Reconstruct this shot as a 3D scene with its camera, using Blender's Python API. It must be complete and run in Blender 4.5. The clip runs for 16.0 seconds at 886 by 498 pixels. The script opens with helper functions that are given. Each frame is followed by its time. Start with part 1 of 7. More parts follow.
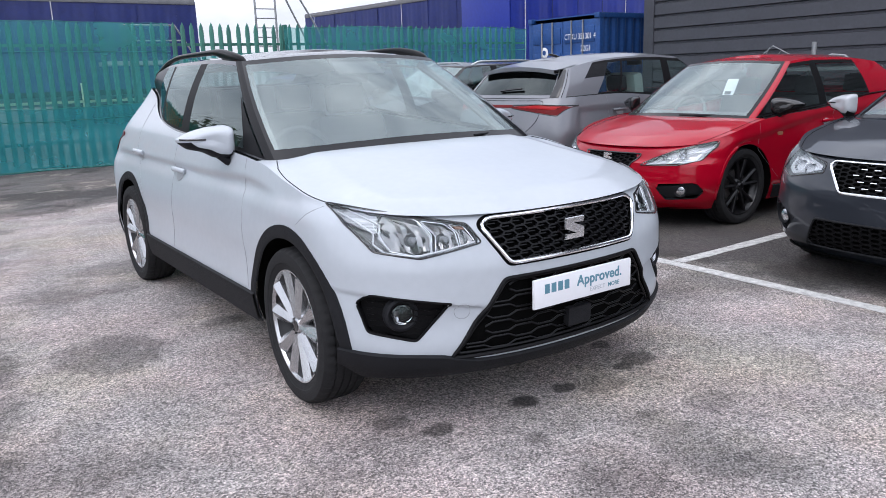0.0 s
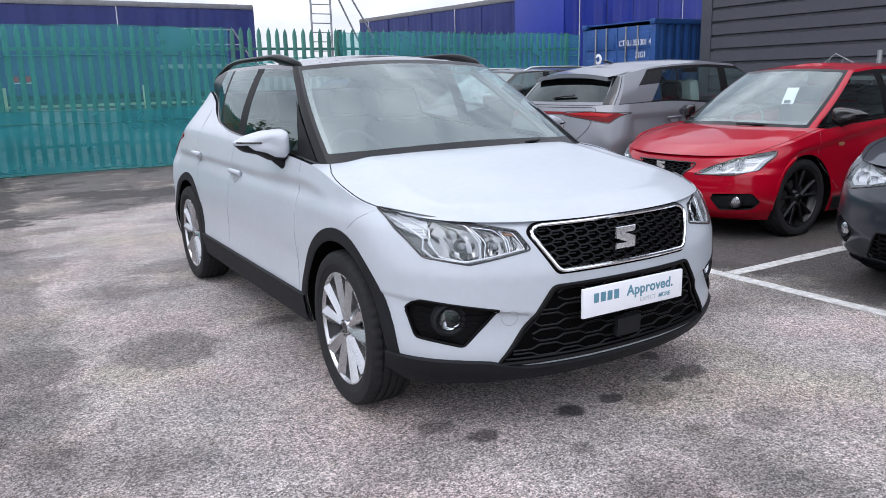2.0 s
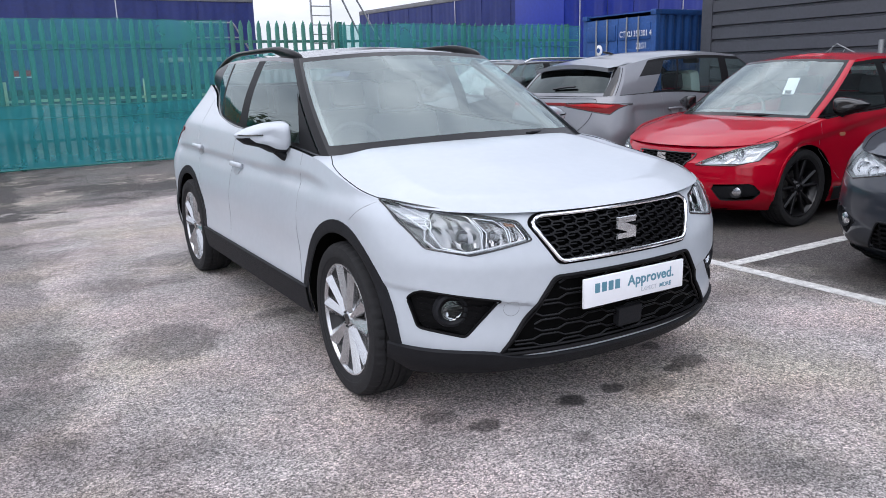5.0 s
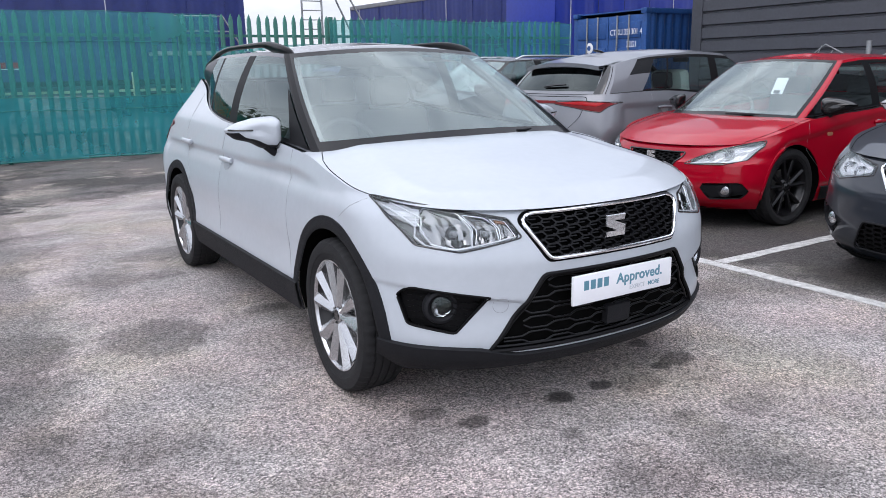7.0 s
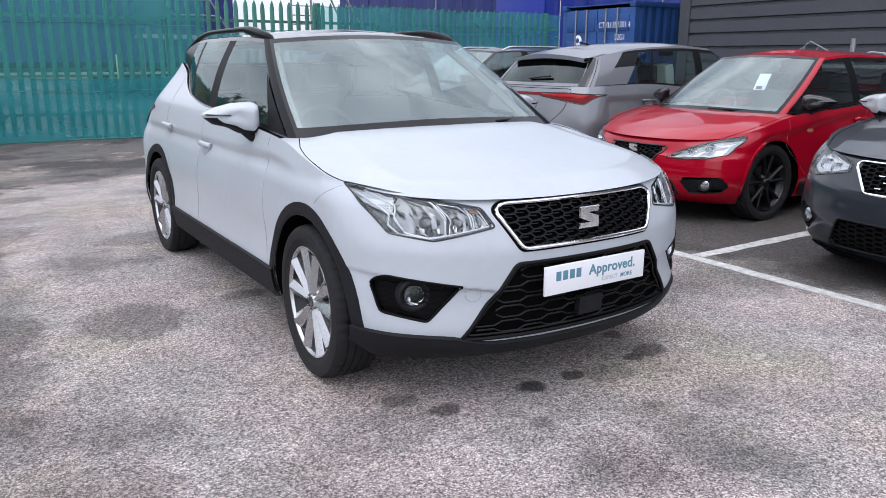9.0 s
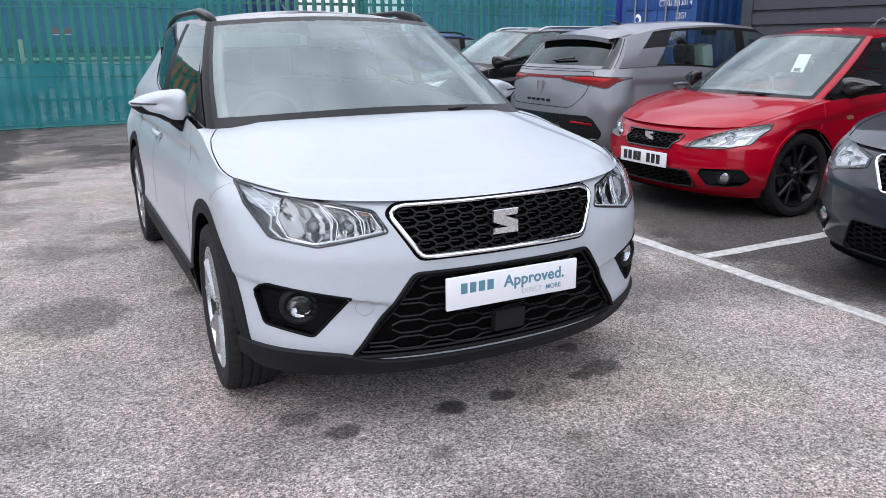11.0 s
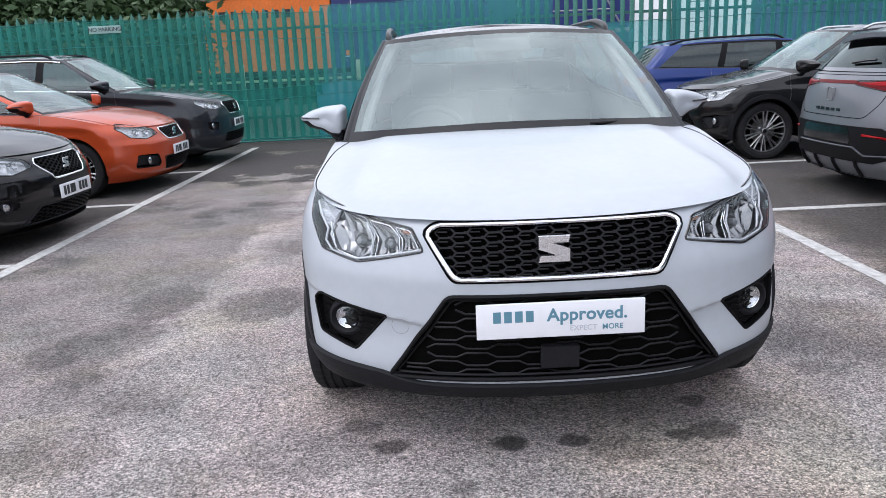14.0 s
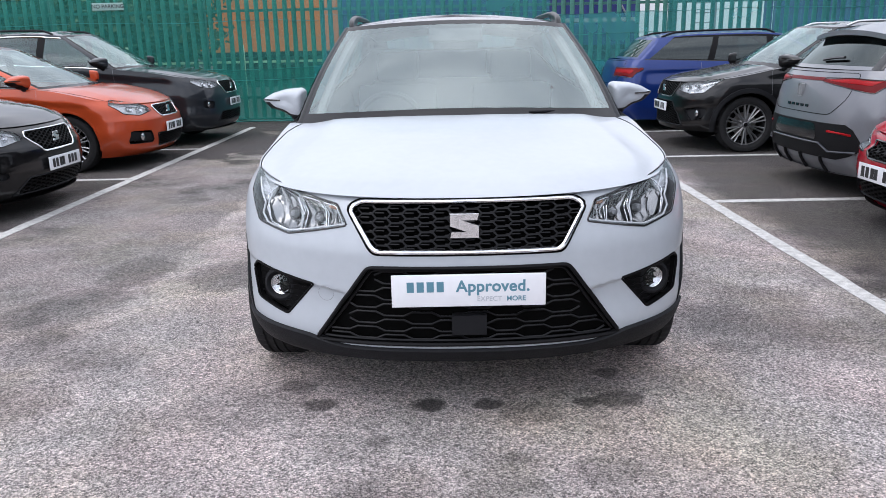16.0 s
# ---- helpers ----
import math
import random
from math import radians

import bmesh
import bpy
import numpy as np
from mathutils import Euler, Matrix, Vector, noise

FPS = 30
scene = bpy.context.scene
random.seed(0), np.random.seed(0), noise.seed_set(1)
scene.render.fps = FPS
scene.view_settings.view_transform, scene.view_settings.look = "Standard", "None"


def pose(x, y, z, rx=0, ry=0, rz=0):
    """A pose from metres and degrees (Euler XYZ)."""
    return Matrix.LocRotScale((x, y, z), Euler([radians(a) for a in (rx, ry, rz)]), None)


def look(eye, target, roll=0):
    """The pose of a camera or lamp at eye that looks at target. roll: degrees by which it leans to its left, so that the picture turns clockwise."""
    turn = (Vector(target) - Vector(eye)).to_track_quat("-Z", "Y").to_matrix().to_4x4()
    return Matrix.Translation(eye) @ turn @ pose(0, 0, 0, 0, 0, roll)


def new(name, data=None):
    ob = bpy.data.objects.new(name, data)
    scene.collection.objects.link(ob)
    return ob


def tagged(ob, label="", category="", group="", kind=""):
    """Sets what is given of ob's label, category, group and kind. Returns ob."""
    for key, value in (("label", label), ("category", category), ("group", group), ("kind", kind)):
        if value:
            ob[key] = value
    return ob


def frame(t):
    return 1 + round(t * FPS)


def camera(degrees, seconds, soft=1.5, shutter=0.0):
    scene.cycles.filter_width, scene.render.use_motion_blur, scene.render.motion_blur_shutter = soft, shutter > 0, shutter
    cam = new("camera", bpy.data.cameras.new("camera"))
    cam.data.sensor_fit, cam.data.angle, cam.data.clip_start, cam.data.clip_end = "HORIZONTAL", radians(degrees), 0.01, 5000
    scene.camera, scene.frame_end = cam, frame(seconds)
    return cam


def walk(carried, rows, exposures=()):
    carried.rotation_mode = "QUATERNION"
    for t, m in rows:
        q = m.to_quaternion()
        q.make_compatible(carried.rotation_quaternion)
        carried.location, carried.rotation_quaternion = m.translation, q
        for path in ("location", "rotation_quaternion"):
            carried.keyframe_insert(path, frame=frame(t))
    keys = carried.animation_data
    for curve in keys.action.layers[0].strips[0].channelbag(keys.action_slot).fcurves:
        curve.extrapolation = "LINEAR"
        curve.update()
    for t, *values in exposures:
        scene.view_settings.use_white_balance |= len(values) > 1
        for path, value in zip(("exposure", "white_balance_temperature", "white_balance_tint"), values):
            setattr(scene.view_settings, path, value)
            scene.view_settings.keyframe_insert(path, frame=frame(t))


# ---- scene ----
cam = camera(61.0, 16.0, soft=0.85)
PATH = [
    (0, (-0.033, -0.065, 1.313), (1.075, 1.538, 0.861), -1.9),
    (0.5, (-0.021, -0.06, 1.323), (1.07, 1.551, 0.861), -1.7),
    (1, (-0.035, -0.056, 1.326), (1.024, 1.578, 0.868), -1.4),
    (1.5, (-0.039, -0.064, 1.318), (0.989, 1.593, 0.873), -1.3),
    (2, (-0.043, -0.071, 1.32), (0.96, 1.603, 0.884), -1.4),
    (2.5, (-0.041, -0.074, 1.319), (0.947, 1.61, 0.886), -1.5),
    (3, (-0.041, -0.065, 1.317), (0.944, 1.62, 0.882), -1.7),
    (3.5, (-0.041, -0.059, 1.318), (0.945, 1.623, 0.874), -1.8),
    (6, (-0.057, -0.092, 1.316), (0.953, 1.572, 0.858), -1.3),
    (6.5, (-0.054, -0.089, 1.319), (0.962, 1.57, 0.857), -1.1),
    (7, (-0.056, -0.084, 1.319), (0.965, 1.572, 0.854), -1.1),
    (7.5, (-0.06, -0.066, 1.318), (0.972, 1.582, 0.85), -0.9),
    (8, (-0.065, -0.065, 1.316), (0.976, 1.577, 0.844), -0.6),
    (8.5, (-0.076, -0.083, 1.318), (0.97, 1.552, 0.835), -0.2),
    (9, (-0.019, -0.119, 1.316), (1.027, 1.513, 0.825), 0.1),
    (9.2, (0.056, -0.148, 1.304), (1.098, 1.487, 0.812), 0.2),
    (11.3, (0.758, -0.151, 1.324), (1.59, 1.586, 0.786), -0.3),
    (11.5, (0.81, -0.158, 1.327), (1.614, 1.594, 0.794), -0.2),
    (12, (0.951, -0.145, 1.308), (1.634, 1.662, 0.792), -0.7),
    (12.5, (1.145, -0.108, 1.312), (1.674, 1.758, 0.825), -3.6),
    (13, (1.34, -0.124, 1.304), (1.536, 1.806, 0.815), -6.2),
    (13.5, (1.511, -0.145, 1.309), (1.477, 1.783, 0.777), -5.1),
    (14, (1.636, -0.266, 1.306), (1.641, 1.673, 0.817), -2.7),
    (14.5, (1.738, -0.382, 1.327), (1.789, 1.562, 0.862), -1.3),
    (15, (1.849, -0.438, 1.321), (1.888, 1.504, 0.843), -1.4),
    (15.5, (1.94, -0.473, 1.315), (1.937, 1.461, 0.806), -1.2),
    (16, (1.932, -0.486, 1.317), (1.914, 1.443, 0.791), -1.2),
]
walk(cam, [(t, look(eye, target, roll)) for t, eye, target, roll in PATH], [(0.0, 0.0, 6150, 15.0), (16.0, 0.0, 6200, 15.0)])

# ---- light ----
world = bpy.data.worlds.new("overcast_sky")
scene.world = world
world.use_nodes = True
SUN_EL, SUN_AZ = 60.0, 250.0          # degrees; azimuth from +y towards +x


def build_world():
    nt = world.node_tree
    nt.nodes.clear()
    out = nt.nodes.new("ShaderNodeOutputWorld")
    bg = nt.nodes.new("ShaderNodeBackground")
    sky = nt.nodes.new("ShaderNodeTexSky")
    sky.sky_type = 'NISHITA'
    sky.sun_disc = False
    sky.sun_elevation, sky.sun_rotation = radians(SUN_EL), radians(SUN_AZ)
    sky.dust_density = 3.0
    co = nt.nodes.new("ShaderNodeTexCoord")
    mp = nt.nodes.new("ShaderNodeMapping")
    mp.inputs["Scale"].default_value = (1.0, 1.0, 2.6)
    n = nt.nodes.new("ShaderNodeTexNoise")
    n.inputs["Scale"].default_value = 2.3
    n.inputs["Detail"].default_value = 7.0
    n.inputs["Roughness"].default_value = 0.55
    shade = nt.nodes.new("ShaderNodeValToRGB")
    shade.color_ramp.elements[0].position, shade.color_ramp.elements[0].color = 0.32, (4.0, 4.4, 5.0, 1)
    shade.color_ramp.elements[1].position, shade.color_ramp.elements[1].color = 0.68, (10.9, 11.1, 11.3, 1)
    mix = nt.nodes.new("ShaderNodeMix")
    mix.data_type = 'RGBA'
    mix.inputs[0].default_value = 0.9
    lk = nt.links.new
    lk(co.outputs["Generated"], mp.inputs["Vector"])
    lk(mp.outputs[0], n.inputs["Vector"])
    lk(n.outputs["Fac"], shade.inputs[0])
    lk(sky.outputs[0], mix.inputs[6])
    # an overcast sky is darker towards the horizon
    sep = nt.nodes.new("ShaderNodeSeparateXYZ")
    lk(co.outputs["Generated"], sep.inputs[0])
    rise = nt.nodes.new("ShaderNodeMapRange")
    rise.inputs[1].default_value, rise.inputs[2].default_value = 0.0, 1.0
    rise.inputs[3].default_value, rise.inputs[4].default_value = 0.55, 1.22
    lk(sep.outputs[2], rise.inputs[0])
    mul = nt.nodes.new("ShaderNodeVectorMath")
    mul.operation = 'SCALE'
    lk(shade.outputs[0], mul.inputs[0])
    # and brighter on its south-western side
    toward = nt.nodes.new("ShaderNodeVectorMath")
    toward.operation = 'DOT_PRODUCT'
    toward.inputs[1].default_value = (-0.66, -0.75, 0.0)
    lk(co.outputs["Generated"], toward.inputs[0])
    west = nt.nodes.new("ShaderNodeMapRange")
    west.inputs[1].default_value, west.inputs[2].default_value = 1.0, 0.0
    west.inputs[3].default_value, west.inputs[4].default_value = 1.5, 1.0
    lk(toward.outputs["Value"], west.inputs[0])
    both = nt.nodes.new("ShaderNodeMath")
    both.operation = 'MULTIPLY'
    lk(rise.outputs[0], both.inputs[0])
    lk(west.outputs[0], both.inputs[1])
    lk(both.outputs[0], mul.inputs["Scale"])
    lk(mul.outputs[0], mix.inputs[7])
    lk(mix.outputs[2], bg.inputs[0])
    bg.inputs[1].default_value = SKY
    lk(bg.outputs[0], out.inputs[0])


SKY = 0.203
build_world()
sun_data = bpy.data.lights.new("sun", 'SUN')
sun_data.energy, sun_data.angle, sun_data.color = 0.75, radians(40), (1.0, 0.96, 0.9)
sun = new("sun", sun_data)
az, el = radians(SUN_AZ), radians(SUN_EL)
sun.matrix_world = look((20 * math.sin(az) * math.cos(el), 20 * math.cos(az) * math.cos(el), 20 * math.sin(el)), (0, 0, 0))


# ---- materials ----
def mat(name, color=(0.8, 0.8, 0.8), rough=0.5, metal=0.0, coat=0.0, vary=0.0, scale=6.0, bump=0.0, bump_scale=60.0,
        spec=0.5, emit=None, per_object=0.0, coat_rough=0.03, rough_vary=0.0):
    m = bpy.data.materials.new(name)
    m.use_nodes = True
    nt = m.node_tree
    b = nt.nodes["Principled BSDF"]
    b.inputs["Base Color"].default_value = (*color, 1)
    b.inputs["Roughness"].default_value = rough
    b.inputs["Metallic"].default_value = metal
    b.inputs["Coat Weight"].default_value = coat
    b.inputs["Coat Roughness"].default_value = coat_rough
    b.inputs["Specular IOR Level"].default_value = spec
    lk = nt.links.new
    if emit:
        b.inputs["Emission Color"].default_value = (*emit[0], 1)
        b.inputs["Emission Strength"].default_value = emit[1]
    co = nt.nodes.new("ShaderNodeTexCoord")
    if vary or rough_vary:
        n1 = nt.nodes.new("ShaderNodeTexNoise")
        n1.inputs["Scale"].default_value, n1.inputs["Detail"].default_value = scale, 8.0
        lk(co.outputs["Object"], n1.inputs["Vector"])
        n2 = nt.nodes.new("ShaderNodeTexNoise")
        n2.inputs["Scale"].default_value, n2.inputs["Detail"].default_value = scale * 9, 4.0
        lk(co.outputs["Object"], n2.inputs["Vector"])
        ad = nt.nodes.new("ShaderNodeMath")
        ad.operation = 'ADD'
        lk(n1.outputs["Fac"], ad.inputs[0])
        lk(n2.outputs["Fac"], ad.inputs[1])
        mr = nt.nodes.new("ShaderNodeMapRange")
        mr.inputs[1].default_value, mr.inputs[2].default_value = 0.7, 1.3
        mr.inputs[3].default_value, mr.inputs[4].default_value = 1 - vary, 1 + vary
        lk(ad.outputs[0], mr.inputs[0])
        hs = nt.nodes.new("ShaderNodeHueSaturation")
        hs.inputs["Color"].default_value = (*color, 1)
        if per_object:
            oi = nt.nodes.new("ShaderNodeObjectInfo")
            mo = nt.nodes.new("ShaderNodeMapRange")
            mo.inputs[3].default_value, mo.inputs[4].default_value = 1 - per_object, 1 + per_object
            lk(oi.outputs["Random"], mo.inputs[0])
            mm = nt.nodes.new("ShaderNodeMath")
            mm.operation = 'MULTIPLY'
            lk(mr.outputs[0], mm.inputs[0])
            lk(mo.outputs[0], mm.inputs[1])
            lk(mm.outputs[0], hs.inputs["Value"])
        else:
            lk(mr.outputs[0], hs.inputs["Value"])
        lk(hs.outputs[0], b.inputs["Base Color"])
        if rough_vary:
            rr = nt.nodes.new("ShaderNodeMapRange")
            rr.inputs[1].default_value, rr.inputs[2].default_value = 0.7, 1.3
            rr.inputs[3].default_value, rr.inputs[4].default_value = max(0, rough - rough_vary), rough + rough_vary
            lk(ad.outputs[0], rr.inputs[0])
            lk(rr.outputs[0], b.inputs["Roughness"])
    if bump:
        n3 = nt.nodes.new("ShaderNodeTexNoise")
        n3.inputs["Scale"].default_value, n3.inputs["Detail"].default_value = bump_scale, 6.0
        lk(co.outputs["Object"], n3.inputs["Vector"])
        bp = nt.nodes.new("ShaderNodeBump")
        bp.inputs["Strength"].default_value, bp.inputs["Distance"].default_value = bump, 0.01
        lk(n3.outputs["Fac"], bp.inputs["Height"])
        lk(bp.outputs[0], b.inputs["Normal"])
    return m


def glass_mat(name, tint, gloss=1.0, rough=0.02, ior=1.9):
    """Thin window glass: tinted see-through, with a clear gloss that grows at low angles."""
    m = bpy.data.materials.new(name)
    m.use_nodes = True
    nt = m.node_tree
    nt.nodes.clear()
    out = nt.nodes.new("ShaderNodeOutputMaterial")
    tr = nt.nodes.new("ShaderNodeBsdfTransparent")
    tr.inputs[0].default_value = (*tint, 1)
    gl = nt.nodes.new("ShaderNodeBsdfGlossy")
    gl.inputs["Color"].default_value = (gloss * 0.88, gloss * 0.99, gloss * 0.98, 1)
    gl.inputs["Roughness"].default_value = rough
    lw = nt.nodes.new("ShaderNodeLayerWeight")
    lw.inputs["Blend"].default_value = 0.5
    steep = nt.nodes.new("ShaderNodeMath")
    steep.operation = 'POWER'
    steep.inputs[1].default_value = 5.0
    nt.links.new(lw.outputs["Facing"], steep.inputs[0])
    fr = nt.nodes.new("ShaderNodeMath")
    fr.operation = 'MULTIPLY_ADD'
    f0 = ((ior - 1) / (ior + 1)) ** 2
    fr.inputs[1].default_value = 1 - f0
    fr.inputs[2].default_value = f0
    nt.links.new(steep.outputs[0], fr.inputs[0])
    mx = nt.nodes.new("ShaderNodeMixShader")
    nt.links.new(fr.outputs[0], mx.inputs[0])
    nt.links.new(tr.outputs[0], mx.inputs[1])
    nt.links.new(gl.outputs[0], mx.inputs[2])
    nt.links.new(mx.outputs[0], out.inputs[0])
    return m


def paint(name, color, metal=0.0, rough=0.32, flake=0.0, coat=0.6, spec=0.25):
    return mat(name, color, rough, metal, coat=coat, vary=0.03, scale=3.0, bump=flake, bump_scale=900.0, spec=spec)


M_WHITE = paint("white_paint", (0.421, 0.452, 0.487), 0.0, 0.35)
M_ROOF = paint("dark_grey_roof_paint", (0.040, 0.039, 0.046), 0.3, 0.35, coat=0.9, spec=0.2)
M_PILLAR = paint("gloss_black_pillar", (0.006, 0.006, 0.007), 0.0, 0.3, coat=0.20, spec=0.06)
M_RED = paint("red_paint", (0.335, 0.0008, 0.013), 0.0, 0.35, coat=0.8, spec=0.06)
M_ORANGE = paint("orange_metallic_paint", (0.45, 0.060, 0.014), 0.25, 0.34, coat=0.8)
M_BLUE = paint("blue_metallic_paint", (0.006, 0.026, 0.15), 0.25, 0.34, coat=0.6)
M_GREY = paint("mid_grey_paint", (0.172, 0.179, 0.196), 0.25, 0.33, coat=0.7)
# pale colour holding the sky's reflection on the slate car's mirror caps
M_SKYSHEEN = paint("pale_sky_sheen_paint", (0.42, 0.43, 0.45), 0.2, 0.4)
M_SLATE = paint("slate_metallic_paint", (0.026, 0.030, 0.038), 0.15, 0.3, coat=0.95, spec=0.12)
M_DARK = paint("charcoal_metallic_paint", (0.017, 0.0205, 0.025), 0.15, 0.3, coat=0.85, spec=0.1)
M_BLACK = paint("black_paint", (0.004, 0.004, 0.0045), 0.0, 0.3, coat=0.85, spec=0.1)
M_PLASTIC = mat("black_textured_plastic", (0.0115, 0.012, 0.014), 0.6, vary=0.15, scale=20, bump=0.15, bump_scale=700, spec=0.17)
M_GLOSSBLACK = mat("gloss_black_plastic", (0.008, 0.008, 0.009), 0.14, coat=0.4)
M_GRILLE = mat("grille_black_plastic", (0.005, 0.005, 0.0055), 0.5, vary=0.1, spec=0.08)
M_GRILLEBAR = mat("glossy_grille_plastic", (0.005, 0.005, 0.006), 0.34, spec=0.19)
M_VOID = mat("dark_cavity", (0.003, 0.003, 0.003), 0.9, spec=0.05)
M_CHROME = mat("chrome", (0.80, 0.81, 0.83), 0.14, 1.0)
M_BADGE = mat("badge_chrome", (0.85, 0.86, 0.88), 0.22, 0.9)
M_SATIN = mat("satin_silver", (0.6, 0.61, 0.63), 0.3, 1.0)
M_ALLOY = mat("silver_alloy_paint", (0.47, 0.475, 0.485), 0.26, 0.8, coat=0.3, vary=0.05)
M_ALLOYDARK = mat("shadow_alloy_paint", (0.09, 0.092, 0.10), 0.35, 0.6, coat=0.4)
M_TWOTONE = mat("machined_face_alloy", (0.26, 0.265, 0.27), 0.3, 0.8, coat=0.3)
M_ALLOYBLACK = mat("gloss_black_alloy", (0.006, 0.006, 0.007), 0.3, 0.0, coat=0.2, spec=0.25)
M_DISC = mat("brake_disc_steel", (0.28, 0.27, 0.26), 0.42, 0.9, vary=0.2, scale=30)
M_RUBBER = mat("tyre_rubber", (0.019, 0.019, 0.020), 0.8, spec=0.2, vary=0.2, scale=25, bump=0.2, bump_scale=250)
M_SCREEN = glass_mat("windscreen_glass", (0.86, 0.94, 0.93), ior=2.65)
M_SIDEGLASS = glass_mat("side_glass", (0.66, 0.75, 0.73), ior=2.0)
M_PRIVACY = glass_mat("privacy_glass", (0.34, 0.37, 0.38), ior=1.9)
M_DARKGLASS = glass_mat("dark_tailgate_glass", (0.06, 0.065, 0.07), ior=1.7)
M_LENS = glass_mat("headlight_lens", (0.90, 0.91, 0.92), ior=1.5)
M_REFLECTOR = mat("headlight_reflector", (0.66, 0.67, 0.69), 0.24, 1.0)
M_LAMPGREY = mat("headlight_inner_grey", (0.25, 0.26, 0.27), 0.35, 0.3)
M_CUPSHADE = mat("shaded_handle_cup", (0.33, 0.345, 0.37), 0.4, coat=0.4)
M_LAMPDARK = mat("dark_headlight_trim", (0.15, 0.152, 0.158), 0.28, 0.6)
M_LAMPCHROME = mat("bright_headlight_mirror", (0.31, 0.31, 0.312), 0.16, 1.0)
M_LAMPBED = mat("headlight_silver_bed", (0.88, 0.89, 0.91), 0.25, 0.25, vary=0.1, scale=30)
M_SATINBLACK = mat("satin_black_trim", (0.008, 0.008, 0.009), 0.5, spec=0.12)
M_FRIT = mat("black_glass_edge", (0.005, 0.005, 0.006), 0.12, spec=0.30)
M_LED = mat("daytime_light_diffuser", (0.58, 0.60, 0.63), 0.25, coat=0.5)
M_AMBER = mat("amber_indicator", (0.33, 0.15, 0.08), 0.3, coat=0.3)
M_TAILRED = mat("red_lamp_plastic", (0.12, 0.0015, 0.003), 0.3, coat=0.06, spec=0.15)
M_TAILLIT = mat("bright_red_lamp_plastic", (0.30, 0.004, 0.007), 0.3, coat=0.06, spec=0.15)
M_SEAT = mat("dark_seat_fabric", (0.045, 0.047, 0.052), 0.85, vary=0.25, scale=12, bump=0.3, bump_scale=500)
M_TRIM = mat("dark_interior_plastic", (0.03, 0.031, 0.034), 0.6, vary=0.15)
M_LINER = mat("pale_headlining", (0.45, 0.45, 0.43), 0.9, vary=0.05)
M_PILLARTRIM = mat("grey_pillar_trim", (0.20, 0.20, 0.195), 0.85, vary=0.05)
M_PLATEW = mat("white_plate_acrylic", (0.80, 0.81, 0.84), 0.25, coat=0.4, vary=0.02)
M_PLATEY = mat("yellow_plate_acrylic", (0.75, 0.55, 0.03), 0.25, coat=0.4)
M_INK = mat("black_print", (0.015, 0.015, 0.017), 0.5)
M_TEAL = mat("teal_print", (0.10, 0.24, 0.31), 0.5)
M_PINK = mat("pale_grey_print", (0.45, 0.48, 0.52), 0.5)
M_COVER = mat("pale_plastic_cover", (0.50, 0.56, 0.54), 0.4, vary=0.15, scale=9, bump=0.4, bump_scale=14)
M_SIGN = mat("faded_sign_plate", (0.30, 0.44, 0.41), 0.6, vary=0.1)
M_PAPER = mat("white_paper", (0.8, 0.8, 0.82), 0.7, vary=0.03)


# ---- shape tools ----
def finish(name, verts, faces, material, parent=None, label="", smooth=40.0):
    me = bpy.data.meshes.new(name)
    me.from_pydata([tuple(v) for v in verts], [], faces)
    if material:
        me.materials.append(material)
    if smooth:
        me.polygons.foreach_set("use_smooth", [True] * len(me.polygons))
        me.set_sharp_from_angle(angle=radians(smooth))
    me.update()
    ob = new(name, me)
    if parent:
        ob.parent = parent
    if label:
        tagged(ob, label)
    return ob


def part(name, bm, material, parent, label="", smooth=35.0):
    me = bpy.data.meshes.new(name)
    bm.to_mesh(me)
    bm.free()
    me.materials.append(material)
    if smooth:
        me.polygons.foreach_set("use_smooth", [True] * len(me.polygons))
        me.set_sharp_from_angle(angle=radians(smooth))
    ob = new(name, me)
    ob.parent = parent
    if label:
        tagged(ob, label)
    return ob


def thing(name, m, label, category, group=""):
    ob = new(name)
    ob.matrix_basis = m
    ob.empty_display_size = 0.2
    return tagged(ob, label, category, group)


def box_into(bm, size, m, bevel=0.0):
    made = bmesh.ops.create_cube(bm, size=1.0, matrix=m @ Matrix.Diagonal((*size, 1)))
    if bevel:
        edges = {e for v in made["verts"] for e in v.link_edges}
        bmesh.ops.bevel(bm, geom=list(edges), offset=bevel, segments=2, affect='EDGES', profile=0.6)


def box(name, size, m, material, parent=None, label="", bevel=0.0):
    bm = bmesh.new()
    box_into(bm, size, m, bevel)
    return part(name, bm, material, parent, label)


def spline(pts):
    """A smooth curve through a few (x, y) pairs that does not overshoot."""
    xs, ys = np.array([p[0] for p in pts], float), np.array([p[1] for p in pts], float)
    h, d = np.diff(xs), np.diff(ys) / np.diff(xs)
    m = np.zeros(len(xs))
    m[0], m[-1] = d[0], d[-1]
    for i in range(1, len(xs) - 1):
        if d[i - 1] * d[i] > 0:
            w1, w2 = 2 * h[i] + h[i - 1], h[i] + 2 * h[i - 1]
            m[i] = (w1 + w2) / (w1 / d[i - 1] + w2 / d[i])

    def at(x):
        x = min(max(x, xs[0]), xs[-1])
        i = min(max(int(np.searchsorted(xs, x)) - 1, 0), len(h) - 1)
        t = (x - xs[i]) / h[i]
        return float((1 + 2 * t) * (1 - t) ** 2 * ys[i] + t * (1 - t) ** 2 * h[i] * m[i]
                     + t * t * (3 - 2 * t) * ys[i + 1] + t * t * (t - 1) * h[i] * m[i + 1])
    return at


